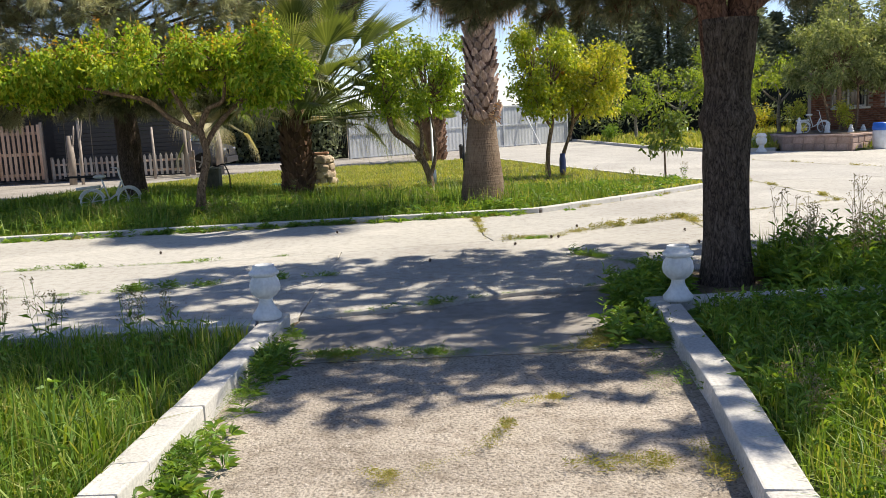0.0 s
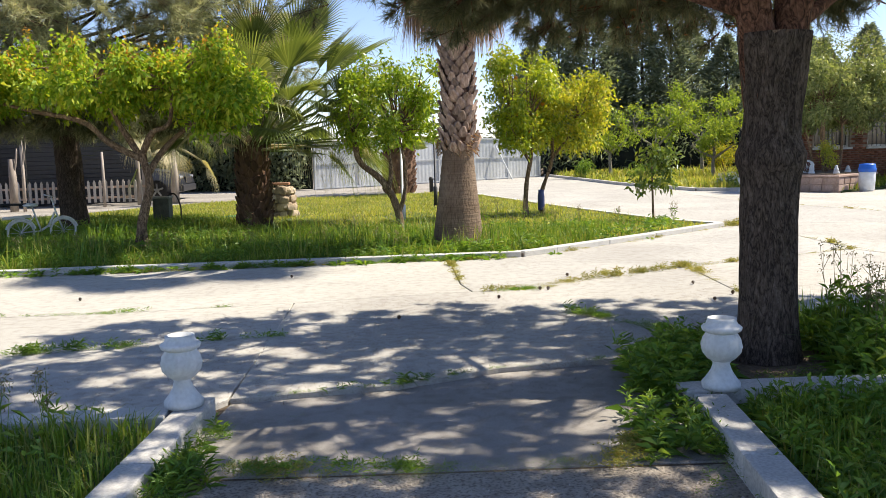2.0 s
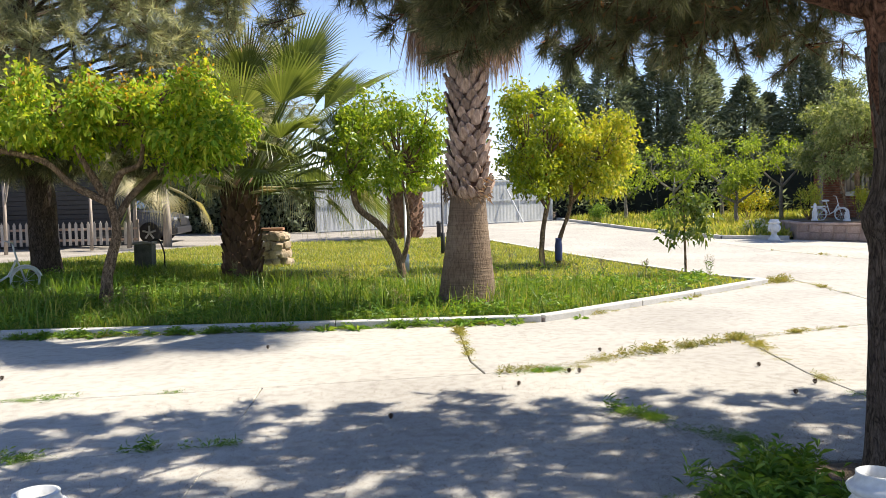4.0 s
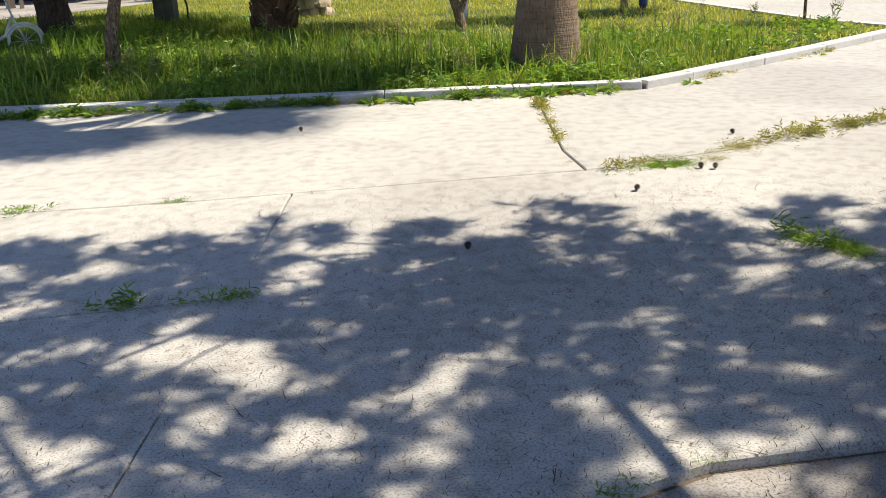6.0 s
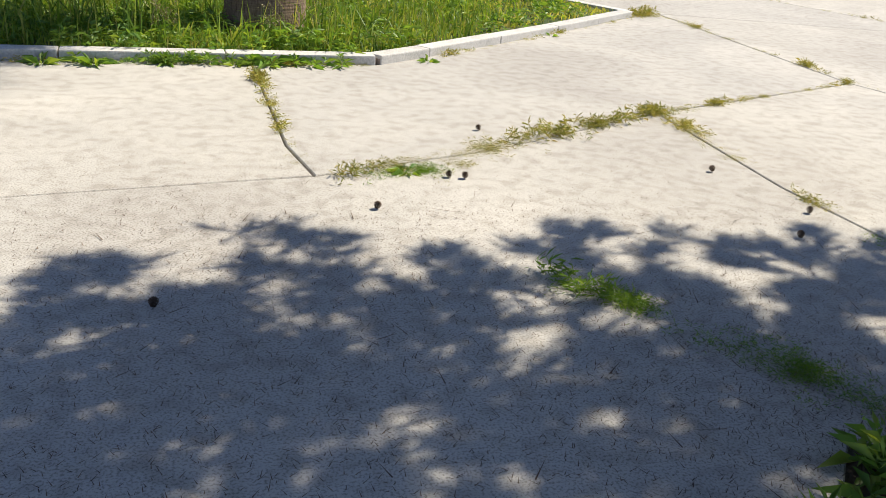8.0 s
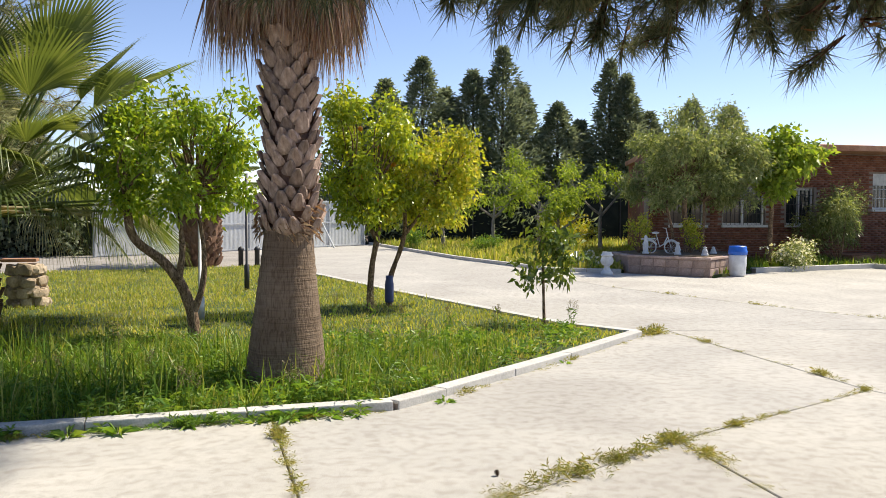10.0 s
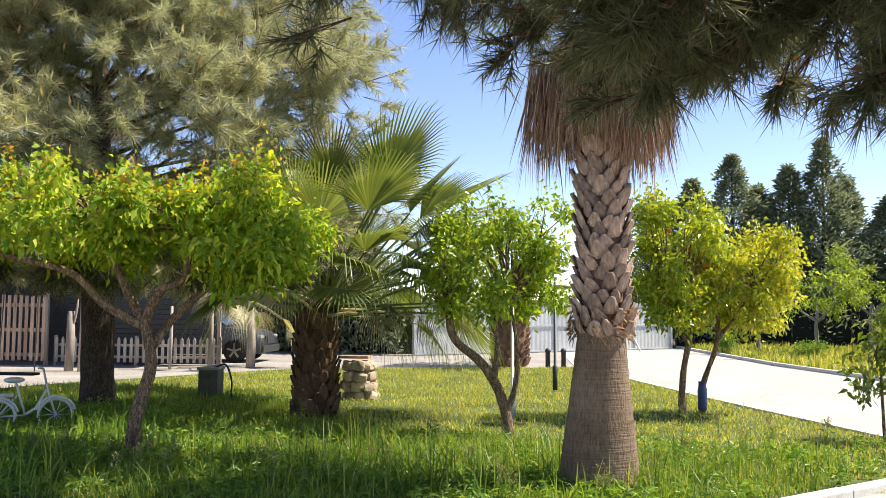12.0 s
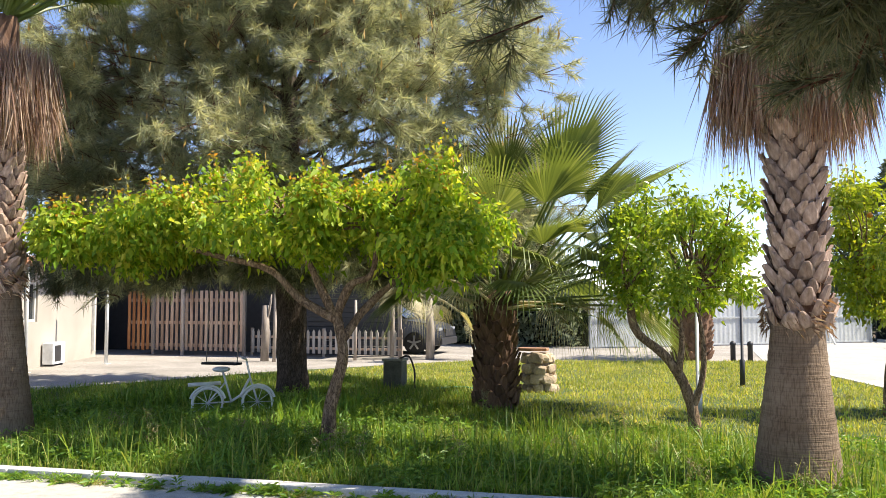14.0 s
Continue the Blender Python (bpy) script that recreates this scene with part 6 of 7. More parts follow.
planter()
bicycle(11.15, 27.6, 0.49, -20, "white ornamental bicycle standing in the planter", 0.74)
for i, (x, y) in enumerate(((11.0, 27.9), (12.2, 27.3))):
    b = bush("potted_shrub", "yellowish clipped shrub growing in the planter", x, y, 0.3, 1.1, LEMON, 330 + i, 150, 0.06)
    b.location.z = 0.5
for i, (x, y, h) in enumerate(((10.9, 27.35, 0.5), (11.5, 26.75, 0.34), (11.95, 26.2, 0.24), (12.7, 27.0, 0.2))):
    t = base("garden_statuette", x, y, 0.49, "small white stone garden ornament in the planter", "ornament", "planter ornaments")
    bm = bmesh.new()
    lathe(bm, [(0.09, 0), (0.09, 0.05), (0.06, 0.08), (0.075, h * 0.4), (0.05, h * 0.7), (0.03, h * 0.78), (0.05, h * 0.9), (0.01, h)], 12)
    bm2 = part("figure", bm, MARBLE, t, "", True)
urn(9.6, 26.95, 0.0, "white stone garden urn beside the planter", 1.45)


def bin_():
    t = base("plastic_bin", 12.6, 25.75, 0, "white plastic barrel bin with a blue lid", "bin")
    bm = bmesh.new()
    lathe(bm, [(0.17, 0), (0.2, 0.05), (0.215, 0.3), (0.215, 0.52), (0.205, 0.54)], 20)
    part("barrel", bm, PVC, t, "", True)
    bm = bmesh.new()
    lathe(bm, [(0.21, 0.54), (0.235, 0.55), (0.235, 0.64), (0.22, 0.66), (0.22, 0.72), (0.2, 0.76), (0.02, 0.77)], 20)
    part("lid", bm, BLUE, t, "bright blue lid", True)


bin_()


def brick_house():
    t = base("brick_house", 12.4, 30.0, 0, "single-storey red brick house with barred white windows", "house")
    L, h = 16.0, 3.45
    holes = [(0.7, 1.9, 1.2, 2.35), (2.5, 4.0, 1.2, 2.35), (4.75, 5.75, 1.2, 2.35), (7.95, 9.55, 1.7, 2.85), (11.0, 12.6, 1.7, 2.85)]
    x = 0.0
    for x0, x1, z0, z1 in holes + [(L, L, 0, 0)]:
        part("wall", box_bm((x, 0.02, 0), (x0, 0.3, h)), MORTAR, t)
        if x0 < L:
            part("wall", box_bm((x0, 0.02, 0), (x1, 0.3, z0)), MORTAR, t)
            part("wall", box_bm((x0, 0.02, z1), (x1, 0.3, h)), MORTAR, t)
        x = x1
    # brickwork: courses laid in half bond
    V, F = [], []
    unit_v = [(0, 0, 0), (1, 0, 0), (1, 1, 0), (0, 1, 0), (0, 0, 1), (1, 0, 1), (1, 1, 1), (0, 1, 1)]
    unit_f = [(0, 1, 5), (0, 5, 4), (1, 2, 6), (1, 6, 5), (3, 0, 4), (3, 4, 7), (4, 5, 6), (4, 6, 7), (0, 3, 2), (0, 2, 1)]
    rng = random.Random(15)
    r = 0
    z = 0.02
    while z + 0.06 < h:
        xx = -0.13 * (r % 2)
        while xx < L:
            a, b = max(xx, 0), min(xx + 0.25, L)
            xx += 0.26
            if b - a < 0.06 or any(x0 - 0.02 < b and a < x1 + 0.02 and z0 - 0.07 < z < z1 + 0.01 for x0, x1, z0, z1 in holes):
                continue
            y0 = rng.uniform(-0.004, 0.004)
            i = len(V)
            V += [(a + p * (b - a), y0 + q * (0.018 - y0), z + s * 0.062) for p, q, s in unit_v]
            F += [(i + p, i + q, i + s) for p, q, s in unit_f]
        z += 0.074
        r += 1
    tagged(tri_mesh("brickwork", V, F, BRICK, t), "red brick courses", kind="stuff")
    for k, (x0, x1, z0, z1) in enumerate(holes):
        win = part("window", box_bm((x0 + 0.06, 0.16, z0 + 0.06), (x1 - 0.06, 0.18, z1 - 0.06)), GLASS_DARK, t)
        for lo, hi in (((x0, 0.1, z0), (x0 + 0.06, 0.2, z1)), ((x1 - 0.06, 0.1, z0), (x1, 0.2, z1)), ((x0 + 0.06, 0.1, z0), (x1 - 0.06, 0.2, z0 + 0.06)), ((x0 + 0.06, 0.1, z1 - 0.06), (x1 - 0.06, 0.2, z1)), (((x0 + x1) / 2 - 0.04, 0.1, z0 + 0.06), ((x0 + x1) / 2 + 0.04, 0.2, z1 - 0.06))):
            part("window_frame", box_bm(lo, hi, 0.005), STEEL_WHITE, win)
        if k > 2:
            part("shutter", box_bm((x0 + 0.061, 0.08, z1 - 0.38), (x1 - 0.061, 0.098, z1 - 0.061), 0.004), STEEL_WHITE, win, "half-lowered white roller shutter")
        part("window_sill", box_bm((x0 - 0.06, -0.08, z0 - 0.07), (x1 + 0.06, 0.1, z0 - 0.003), 0.008), STEEL_WHITE, win)
        n = int((x1 - x0) / 0.14)
        for q in range(1, n):
            part("bar", box_bm((x0 + q * (x1 - x0) / n - 0.006, 0.03, z0 + 0.01), (x0 + q * (x1 - x0) / n + 0.006, 0.042, z1 - 0.01)), STEEL_WHITE if k > 2 else DARK_METAL, win)
        for q in (0.3, 0.55, 0.8):
            part("bar", box_bm((x0 + 0.01, 0.043, z0 + q * (z1 - z0)), (x1 - 0.01, 0.055, z0 + q * (z1 - z0) + 0.012)), STEEL_WHITE if k > 2 else DARK_METAL, win)
    bm = bmesh.new()
    prism(bm, [(0, 0.304), (0.4, 0.304), (4.2, 8.5), (3.8, 8.5)], 0, h)
    part("side_wall", bm, BRICK, t)
    part("side_wall", box_bm((L - 0.3, 0.304, 0), (L, 8.5, h)), BRICK, t)
    part("rear_wall", box_bm((3.8, 8.504, 0), (L, 8.8, h)), BRICK, t)
    # roof drawn 1.3 m forward, an added overhang that shades the brick front
    bm = bmesh.new()
    prism(bm, [(-0.1, -1.3), (L + 0.3, -1.3), (L + 0.3, 9.1), (3.8, 9.1)], h + 0.004, h + 0.18, 0.02)
    part("roof", bm, TILE, t)
    part("step", box_bm((6.2, -1.2, 0), (7.7, -0.05, 0.3), 0.02), TILE, t)


brick_house()

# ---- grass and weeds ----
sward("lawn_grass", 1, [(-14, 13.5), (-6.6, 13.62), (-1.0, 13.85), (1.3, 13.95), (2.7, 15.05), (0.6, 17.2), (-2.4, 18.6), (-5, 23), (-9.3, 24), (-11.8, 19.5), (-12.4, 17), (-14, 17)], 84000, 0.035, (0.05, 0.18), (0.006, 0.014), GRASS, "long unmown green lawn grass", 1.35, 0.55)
# open part of the lawn in the paler blades coloured for sun
sward("lawn_grass", 2, [(-2.8, 16.6), (0.4, 15.6), (1.4, 14.1), (5.1, 17.08), (4.6, 18.0), (3.2, 23.3), (1.4, 31.4), (-6, 29.5), (-7.2, 28.1), (-9, 24.5), (-5, 21)], 56000, 0.035, (0.03, 0.1), (0.008, 0.018), GRASS_SUNLIT, "sunlit yellow-green lawn grass", 1.0, 0.4)
sward("lawn_grass", 3, [(-6, 1.5), (-1.72, 1.5), (-1.55, 4.6), (-1.5, 6.84), (-6, 6.76)], 40000, 0.0, (0.05, 0.22), (0.006, 0.012), GRASS, "long lush green grass beside the path", 1.0, 0.5)
sward("lawn_grass", 4, [(1.1, 1.5), (5.5, 1.5), (5.5, 6.9), (1.7, 6.85), (1.27, 3.7)], 30000, 0.0, (0.05, 0.2), (0.006, 0.012), GRASS, "long lush green grass beside the path", 1.0, 0.5)
sward("grass_tufts", 10, [(-3.0, 3.2), (-1.62, 3.2), (-1.6, 5.3), (-3.0, 5.3)], 2600, 0.0, (0.16, 0.42), (0.008, 0.015), GRASS, "long arching grass tufts beside the path kerb", 1.0, 0.9)
sward("grass_tufts", 11, [(1.5, 3.2), (3.2, 3.2), (3.2, 5.2), (1.65, 5.2)], 1800, 0.0, (0.14, 0.36), (0.008, 0.015), GRASS, "long arching grass tufts beside the path kerb", 1.0, 0.9)
sward("grass_tufts", 12, [(-7, 13.7), (1.1, 13.98), (3.6, 16.0), (1.0, 16.8), (-7, 16)], 4200, 0.035, (0.2, 0.42), (0.008, 0.016), GRASS, "long seeding grass tufts in the palm lawn", 1.0, 0.9)
sward("lawn_grass", 7, [(-16, -9), (-1.54, -9), (-1.54, 1.5), (-6, 1.5), (-6, 6.5), (-16, 6.4)], 20000, 0.0, (0.06, 0.2), (0.02, 0.045), GRASS, "long lush green grass further from the path", 1.0, 0.5)
sward("lawn_grass", 8, [(0.9, -9), (14, -9), (14, 6.9), (5.5, 6.9), (5.5, 1.5), (1.1, 1.5)], 20000, 0.0, (0.06, 0.2), (0.02, 0.045), GRASS, "long lush green grass further from the path", 1.0, 0.5)
sward("lawn_weeds", 13, [(-9.5, 15.4), (-4.9, 15.2), (-4.6, 17.2), (-5.4, 19.5), (-9.0, 19.5)], 4200, 0.03, (0.1, 0.3), (0.02, 0.04), WEED, "dark rank weeds round the old bicycle and pine", 1.0, 0.9, "weeds")
sward("bed_weeds", 9, [(2.55, 7.15), (9, 7.2), (9, 8.2), (5, 8.35), (2.7, 8.5)], 9000, 0.0, (0.12, 0.42), (0.008, 0.02), WEED, "tall green weeds round the pine's foot", 1.0, 0.6, "weeds")
sward("lawn_grass", 5, FAR_LAWN, 18000, 0.05, (0.12, 0.38), (0.025, 0.06), GRASS_SUNLIT, "sunny grass of the far lawn", 1.6, 0.5)
sward("lawn_grass", 6, HOUSE_BED, 12000, 0.05, (0.1, 0.3), (0.02, 0.04), GRASS, "grass of the bed before the house", 1.0, 0.5)


def weeds_along(name, seed, pts, clumps, width, h, leaf_len, material, label):
    """Small weeds grown out of a joint."""
    rng = np.random.default_rng(seed)
    clumps, leaf_len = int(clumps * 1.5), leaf_len * 0.68
    pts = np.array(pts, float)
    seg = np.linalg.norm(np.diff(pts, axis=0), axis=1)
    cum = np.concatenate([[0], np.cumsum(seg)])
    u = np.sort(rng.random(clumps)) * cum[-1]
    u = u + 0.12 * np.sin(u * 9)
    c = np.stack([np.interp(u, cum, pts[:, 0]), np.interp(u, cum, pts[:, 1])], 1) + rng.normal(size=(clumps, 2)) * width * 0.35
    big = rng.uniform(0.4, 1.3, clumps) * (0.6 + 0.5 * np.sin(u * 3.1 + seed))
    per = 13
    at = np.repeat(c, per, 0) + rng.normal(size=(clumps * per, 2)) * 0.018
    k = np.repeat(np.maximum(big, 0.25), per)
    z = rng.random(clumps * per) * h * 0.5 * k
    p = np.column_stack([at, z])
    ax = rng.normal(size=(clumps * per, 3)) * [1, 1, 0.5] + [0, 0, 0.75]
    v, f = leaf_arrays(rng, p, ax, leaf_len * k * rng.uniform(0.6, 1.3, clumps * per), leaf_len * 0.15 * k, 0.2, 0.2)
    return tagged(tri_mesh(name, v, f, material), label, "weeds", kind="stuff")


def leafy_patch(name, seed, poly, plants, z, h, leaf_len, slim, material, label, per=14, clump=0.6):
    """Upright plants, each a stem with lance-shaped leaves that arch outwards, larger towards the foot."""
    rng = np.random.default_rng(seed)
    q = np.array(poly)
    c = q.min(0) + rng.random((plants * 4, 2)) * (q.max(0) - q.min(0))
    c = c[inside(poly, c)]
    c = c[rng.random(len(c)) < 1 - clump + clump * 1.6 * value_noise(c, 0.4, seed + 3)][:plants]
    n = len(c)
    tall = rng.uniform(h[0], h[1], n) * (0.6 + 0.8 * value_noise(c, 0.6, seed + 9))
    lean = rng.normal(size=(n, 2)) * 0.22
    u = rng.random((n, per)) ** 1.3
    a = rng.uniform(0, 2 * math.pi, (n, 1)) + np.arange(per)[None, :] * 2.4
    up = 0.25 + 1.0 * u
    at = np.stack([c[:, :1] + lean[:, :1] * u * tall[:, None], c[:, 1:] + lean[:, 1:] * u * tall[:, None], z + u * tall[:, None]], 2).reshape(-1, 3)
    axis = np.stack([np.cos(a), np.sin(a), up], 2).reshape(-1, 3)
    L = (leaf_len * rng.uniform(0.6, 1.25, (n, per)) * (1.15 - 0.7 * u)).reshape(-1)
    v, f = leaf_arrays(rng, at, axis, L, L * slim, 0.22, 0.3)
    return tagged(tri_mesh(name, v, f, material), label, "weeds", kind="stuff")


leafy_patch("leafy_weeds", 1501, [(1.12, 7.1), (1.45, 7.15), (1.8, 7.3), (2.05, 8.4), (1.75, 8.6), (1.35, 8.0)], 105, 0.0, (0.08, 0.26), 0.13, 0.24, WEED, "rank broad-leaved weeds at the corner of the path", 16)
leafy_patch("leafy_weeds", 1502, [(1.0, 6.2), (1.28, 6.2), (1.45, 7.0), (1.05, 7.0)], 34, -0.03, (0.06, 0.2), 0.12, 0.22, WEED, "broad-leaved weeds leaning over the path's edge", 16)
leafy_patch("leafy_weeds", 1503, [(1.45, 4.9), (4.6, 4.9), (4.6, 6.9), (1.65, 6.9)], 900, 0.0, (0.08, 0.26), 0.13, 0.24, WEED, "dense broad-leaved weeds among the shaded grass", 14, 0.4)
leafy_patch("leafy_weeds", 1504, [(1.3, 3.4), (4.2, 3.4), (4.6, 4.9), (1.45, 4.9)], 420, 0.0, (0.06, 0.2), 0.1, 0.22, WEED, "broad-leaved weeds among the sunny grass", 12, 0.7)
leafy_patch("leafy_weeds", 1505, [(-1.42, 3.3), (-1.2, 3.3), (-1.15, 4.4), (-1.25, 5.0), (-1.34, 5.0)], 34, -0.03, (0.03, 0.14), 0.11, 0.2, WEED, "bright leafy weeds growing along the path's kerb", 14, 0.2)
leafy_patch("leafy_weeds", 1506, [(-1.33, 5.2), (-1.15, 5.2), (-1.02, 6.4), (-1.08, 6.9), (-1.26, 7.15)], 18, -0.03, (0.05, 0.16), 0.1, 0.12, WEED, "narrow-leaved weeds growing along the path's kerb", 16, 0.3)
leafy_patch("leafy_weeds", 1507, [(2.5, 7.2), (6.5, 7.25), (6.5, 8.2), (2.7, 8.5)], 420, 0.0, (0.16, 0.5), 0.17, 0.22, WEED, "tall rank weeds round the pine's foot", 18, 0.5)
leafy_patch("leafy_weeds", 1508, [(-10, 14.6), (-4.8, 14.6), (-3.2, 16.0), (-4.4, 18.6), (-5.4, 20), (-9.5, 20)], 800, 0.03, (0.06, 0.24), 0.13, 0.24, WEED, "rank broad-leaved weeds under the apricot and pine", 14, 0.6)
leafy_patch("leafy_weeds", 1509, [(-9, 13.75), (1.2, 13.85), (2.2, 14.7), (0.5, 15.8), (-9, 15.6)], 900, 0.03, (0.05, 0.2), 0.12, 0.2, WEED, "leafy weeds among the lawn's edge grass", 12, 0.8)

leafy_patch("leafy_weeds", 1510, [(-8, 13.26), (-5, 13.34), (-1, 13.54), (1.1, 13.64), (1.1, 13.74), (-1, 13.64), (-5, 13.44), (-8, 13.36)], 90, 0.0, (0.03, 0.12), 0.13, 0.2, WEED, "leafy weeds along the foot of the lawn kerb", 14, 0.9)

JOINTS = [
    ([(0.62, 11.05), (1.57, 11.5), (2.2, 11.85)], 210, 0.16, 0.12, 0.075, WEED_DRY), ([(0.75, 11.05), (1.3, 11.2)], 110, 0.14, 0.12, 0.09, WEED), ([(1.1, 11.0), (1.45, 11.35)], 40, 0.1, 0.08, 0.07, WEED_DRY),
    ([(2.2, 11.85), (3.2, 12.4), (3.5, 12.5)], 130, 0.13, 0.1, 0.07, WEED_DRY), ([(3.5, 12.5), (5.8, 13.5)], 120, 0.05, 0.06, 0.05, WEED_DRY), ([(3.2, 12.35), (3.12, 11.2)], 90, 0.12, 0.08, 0.06, WEED_DRY),
    ([(3.1, 10.7), (3.12, 10.5)], 26, 0.12, 0.06, 0.05, WEED_DRY), ([(3.15, 10.1), (3.22, 9.9)], 50, 0.16, 0.08, 0.07, WEED), ([(5.9, 17.4), (5.85, 13.6), (6.1, 12.5)], 130, 0.06, 0.07, 0.06, WEED_DRY), ([(5.3, 17.0), (5.8, 17.35)], 80, 0.2, 0.2, 0.12, WEED_DRY),
    ([(0.38, 13.5), (0.4, 12.4)], 80, 0.07, 0.07, 0.06, WEED_DRY), ([(0.4, 12.3), (0.44, 11.3)], 30, 0.06, 0.05, 0.05, WEED_DRY), ([(8.1, 23.7), (9.08, 20.15), (10.3, 16.6)], 90, 0.06, 0.06, 0.06, WEED_DRY),
    ([(-6, 10.5), (-3.0, 10.52), (-2.6, 10.6)], 110, 0.08, 0.08, 0.07, WEED), ([(-3.4, 10.52), (-2.9, 10.52)], 50, 0.1, 0.1, 0.08, WEED), ([(-2.3, 10.6), (-1.8, 10.7)], 16, 0.06, 0.06, 0.06, WEED), ([(-5.5, 8.8), (-3, 8.88), (-2.1, 9.08)], 170, 0.1, 0.1, 0.08, WEED), ([(-1.85, 9.1), (-1.7, 9.14)], 9, 0.08, 0.08, 0.08, WEED), ([(-1.55, 9.16), (-1.2, 9.22)], 12, 0.06, 0.08, 0.07, WEED),
    ([(1.27, 9.8), (1.42, 9.65), (1.62, 9.42)], 110, 0.12, 0.16, 0.11, WEED), ([(1.7, 9.3), (1.9, 8.97), (2.05, 8.6)], 160, 0.2, 0.14, 0.11, WEED), ([(-1.2, 7.47), (-0.22, 7.63), (0.45, 7.95), (1.3, 8.1)], 60, 0.05, 0.06, 0.06, WEED),
    ([(-1.2, 6.27), (-0.4, 6.2), (0.3, 6.15), (1.0, 6.18)], 190, 0.12, 0.05, 0.05, WEED), ([(-1.1, 6.27), (-0.1, 6.16), (0.95, 6.2)], 260, 0.16, 0.03, 0.035, WEED_DRY), ([(0.8, 6.1), (1.05, 6.5)], 90, 0.14, 0.05, 0.05, WEED_DRY), ([(-1.3, 4.4), (-1.24, 5.6), (-1.18, 7.0)], 200, 0.14, 0.12, 0.09, WEED), ([(-1.36, 3.6), (-1.3, 4.8)], 80, 0.12, 0.12, 0.1, WEED),
    ([(-0.35, 4.05), (-0.2, 4.35), (0.1, 4.6), (0.2, 4.85)], 110, 0.05, 0.02, 0.035, WEED_DRY), ([(-0.42, 3.95), (-0.35, 4.3), (-0.55, 4.4)], 60, 0.06, 0.02, 0.035, WEED_DRY), ([(0.15, 5.1), (0.5, 5.2)], 40, 0.05, 0.02, 0.035, WEED_DRY), ([(0.45, 4.35), (0.85, 4.3)], 60, 0.12, 0.02, 0.035, WEED_DRY),
    ([(1.02, 4.1), (1.05, 4.45)], 40, 0.1, 0.03, 0.05, WEED_DRY), ([(1.25, 5.2), (1.45, 6.6)], 120, 0.16, 0.12, 0.1, WEED), ([(1.0, 5.2), (1.2, 5.9)], 50, 0.12, 0.06, 0.06, WEED),
    ([(-9, 13.27), (-5, 13.4), (-1, 13.6), (1.2, 13.72)], 560, 0.08, 0.09, 0.09, WEED), ([(-6, 13.34), (-1, 13.58), (1.25, 13.71)], 260, 0.07, 0.05, 0.06, WEED_DRY), ([(1.9, 14.05), (5.2, 16.85)], 70, 0.06, 0.06, 0.06, WEED_DRY), ([(-6, 6.7), (-3.2, 6.85), (-1.6, 7.05)], 90, 0.1, 0.16, 0.11, WEED),
    ([(1.45, 6.9), (1.7, 7.5), (1.5, 8.2)], 260, 0.3, 0.2, 0.13, WEED), ([(2.0, 7.3), (3.2, 7.5), (4.6, 7.4)], 420, 0.4, 0.25, 0.14, WEED), ([(2.7, 8.2), (3.6, 7.7), (5.5, 7.7)], 420, 0.3, 0.3, 0.14, WEED), ([(-1.2, 7.05), (1.4, 7.0)], 1, 0.02, 0.02, 0.03, WEED),
]
for i, (pts, n, w, h, ll, mat) in enumerate(JOINTS):
    weeds_along("joint_weeds", 700 + i, pts, n, w, h, ll, mat, "low yellowing weeds grown in a concrete joint" if mat is WEED_DRY else "low green weeds grown along a kerb or joint")


def rosette(x, y, z, r, leaves, seed, label, upright=0.5):
    rng = np.random.default_rng(seed)
    a = rng.uniform(0, 2 * math.pi, leaves)
    at = np.stack([np.cos(a) * 0.015, np.sin(a) * 0.015, np.zeros(leaves) - 0.01], 1)
    ax = np.stack([np.cos(a), np.sin(a), rng.uniform(0.3, 1.6, leaves) * upright], 1)
    L = r * rng.uniform(0.4, 0.85, leaves)
    v, f = leaf_arrays(rng, at, ax, L, L * 0.2, 0.3, 0.35)
    ob = tagged(tri_mesh("weed_plant", v, f, WEED), label, "weed", "weed plants")
    ob.location = (x, y, z)
    return ob


for i, (x, y, r, n, up) in enumerate(((0.5, 13.66, 0.32, 26, 0.8), (0.25, 13.62, 0.2, 20, 0.8), (-0.75, 13.55, 0.24, 26, 0.9), (-1.1, 13.53, 0.22, 22, 0.9), (-2.6, 13.46, 0.18, 20, 0.8), (-3.6, 13.42, 0.2, 22, 0.8), (1.85, 13.95, 0.16, 18, 0.9), (3.6, 15.45, 0.14, 16, 0.9), (1.2, 6.35, 0.24, 34, 1.1), (1.35, 6.45, 0.22, 22, 1.0), (1.4, 7.2, 0.26, 24, 0.9),
        (-1.2, 3.75, 0.14, 40, 1.1), (-1.22, 4.0, 0.16, 40, 1.2), (-1.1, 4.5, 0.13, 34, 1.0), (-1.18, 4.9, 0.12, 30, 0.9), (-1.23, 4.25, 0.17, 40, 1.3), (-1.08, 4.15, 0.12, 30, 1.0), (1.0, 11.12, 0.17, 24, 0.5), (3.0, 7.9, 0.34, 30, 1.0), (3.3, 7.6, 0.34, 30, 1.0), (2.8, 7.4, 0.3, 26, 1.0), (3.7, 7.9, 0.3, 26, 1.0), (2.95, 9.35, 0.2, 22, 0.8), (3.1, 9.0, 0.24, 24, 0.8))):
    rosette(x, y, 0.0, r, n, 900 + i, "leafy green weed rosette at the concrete's edge", up)


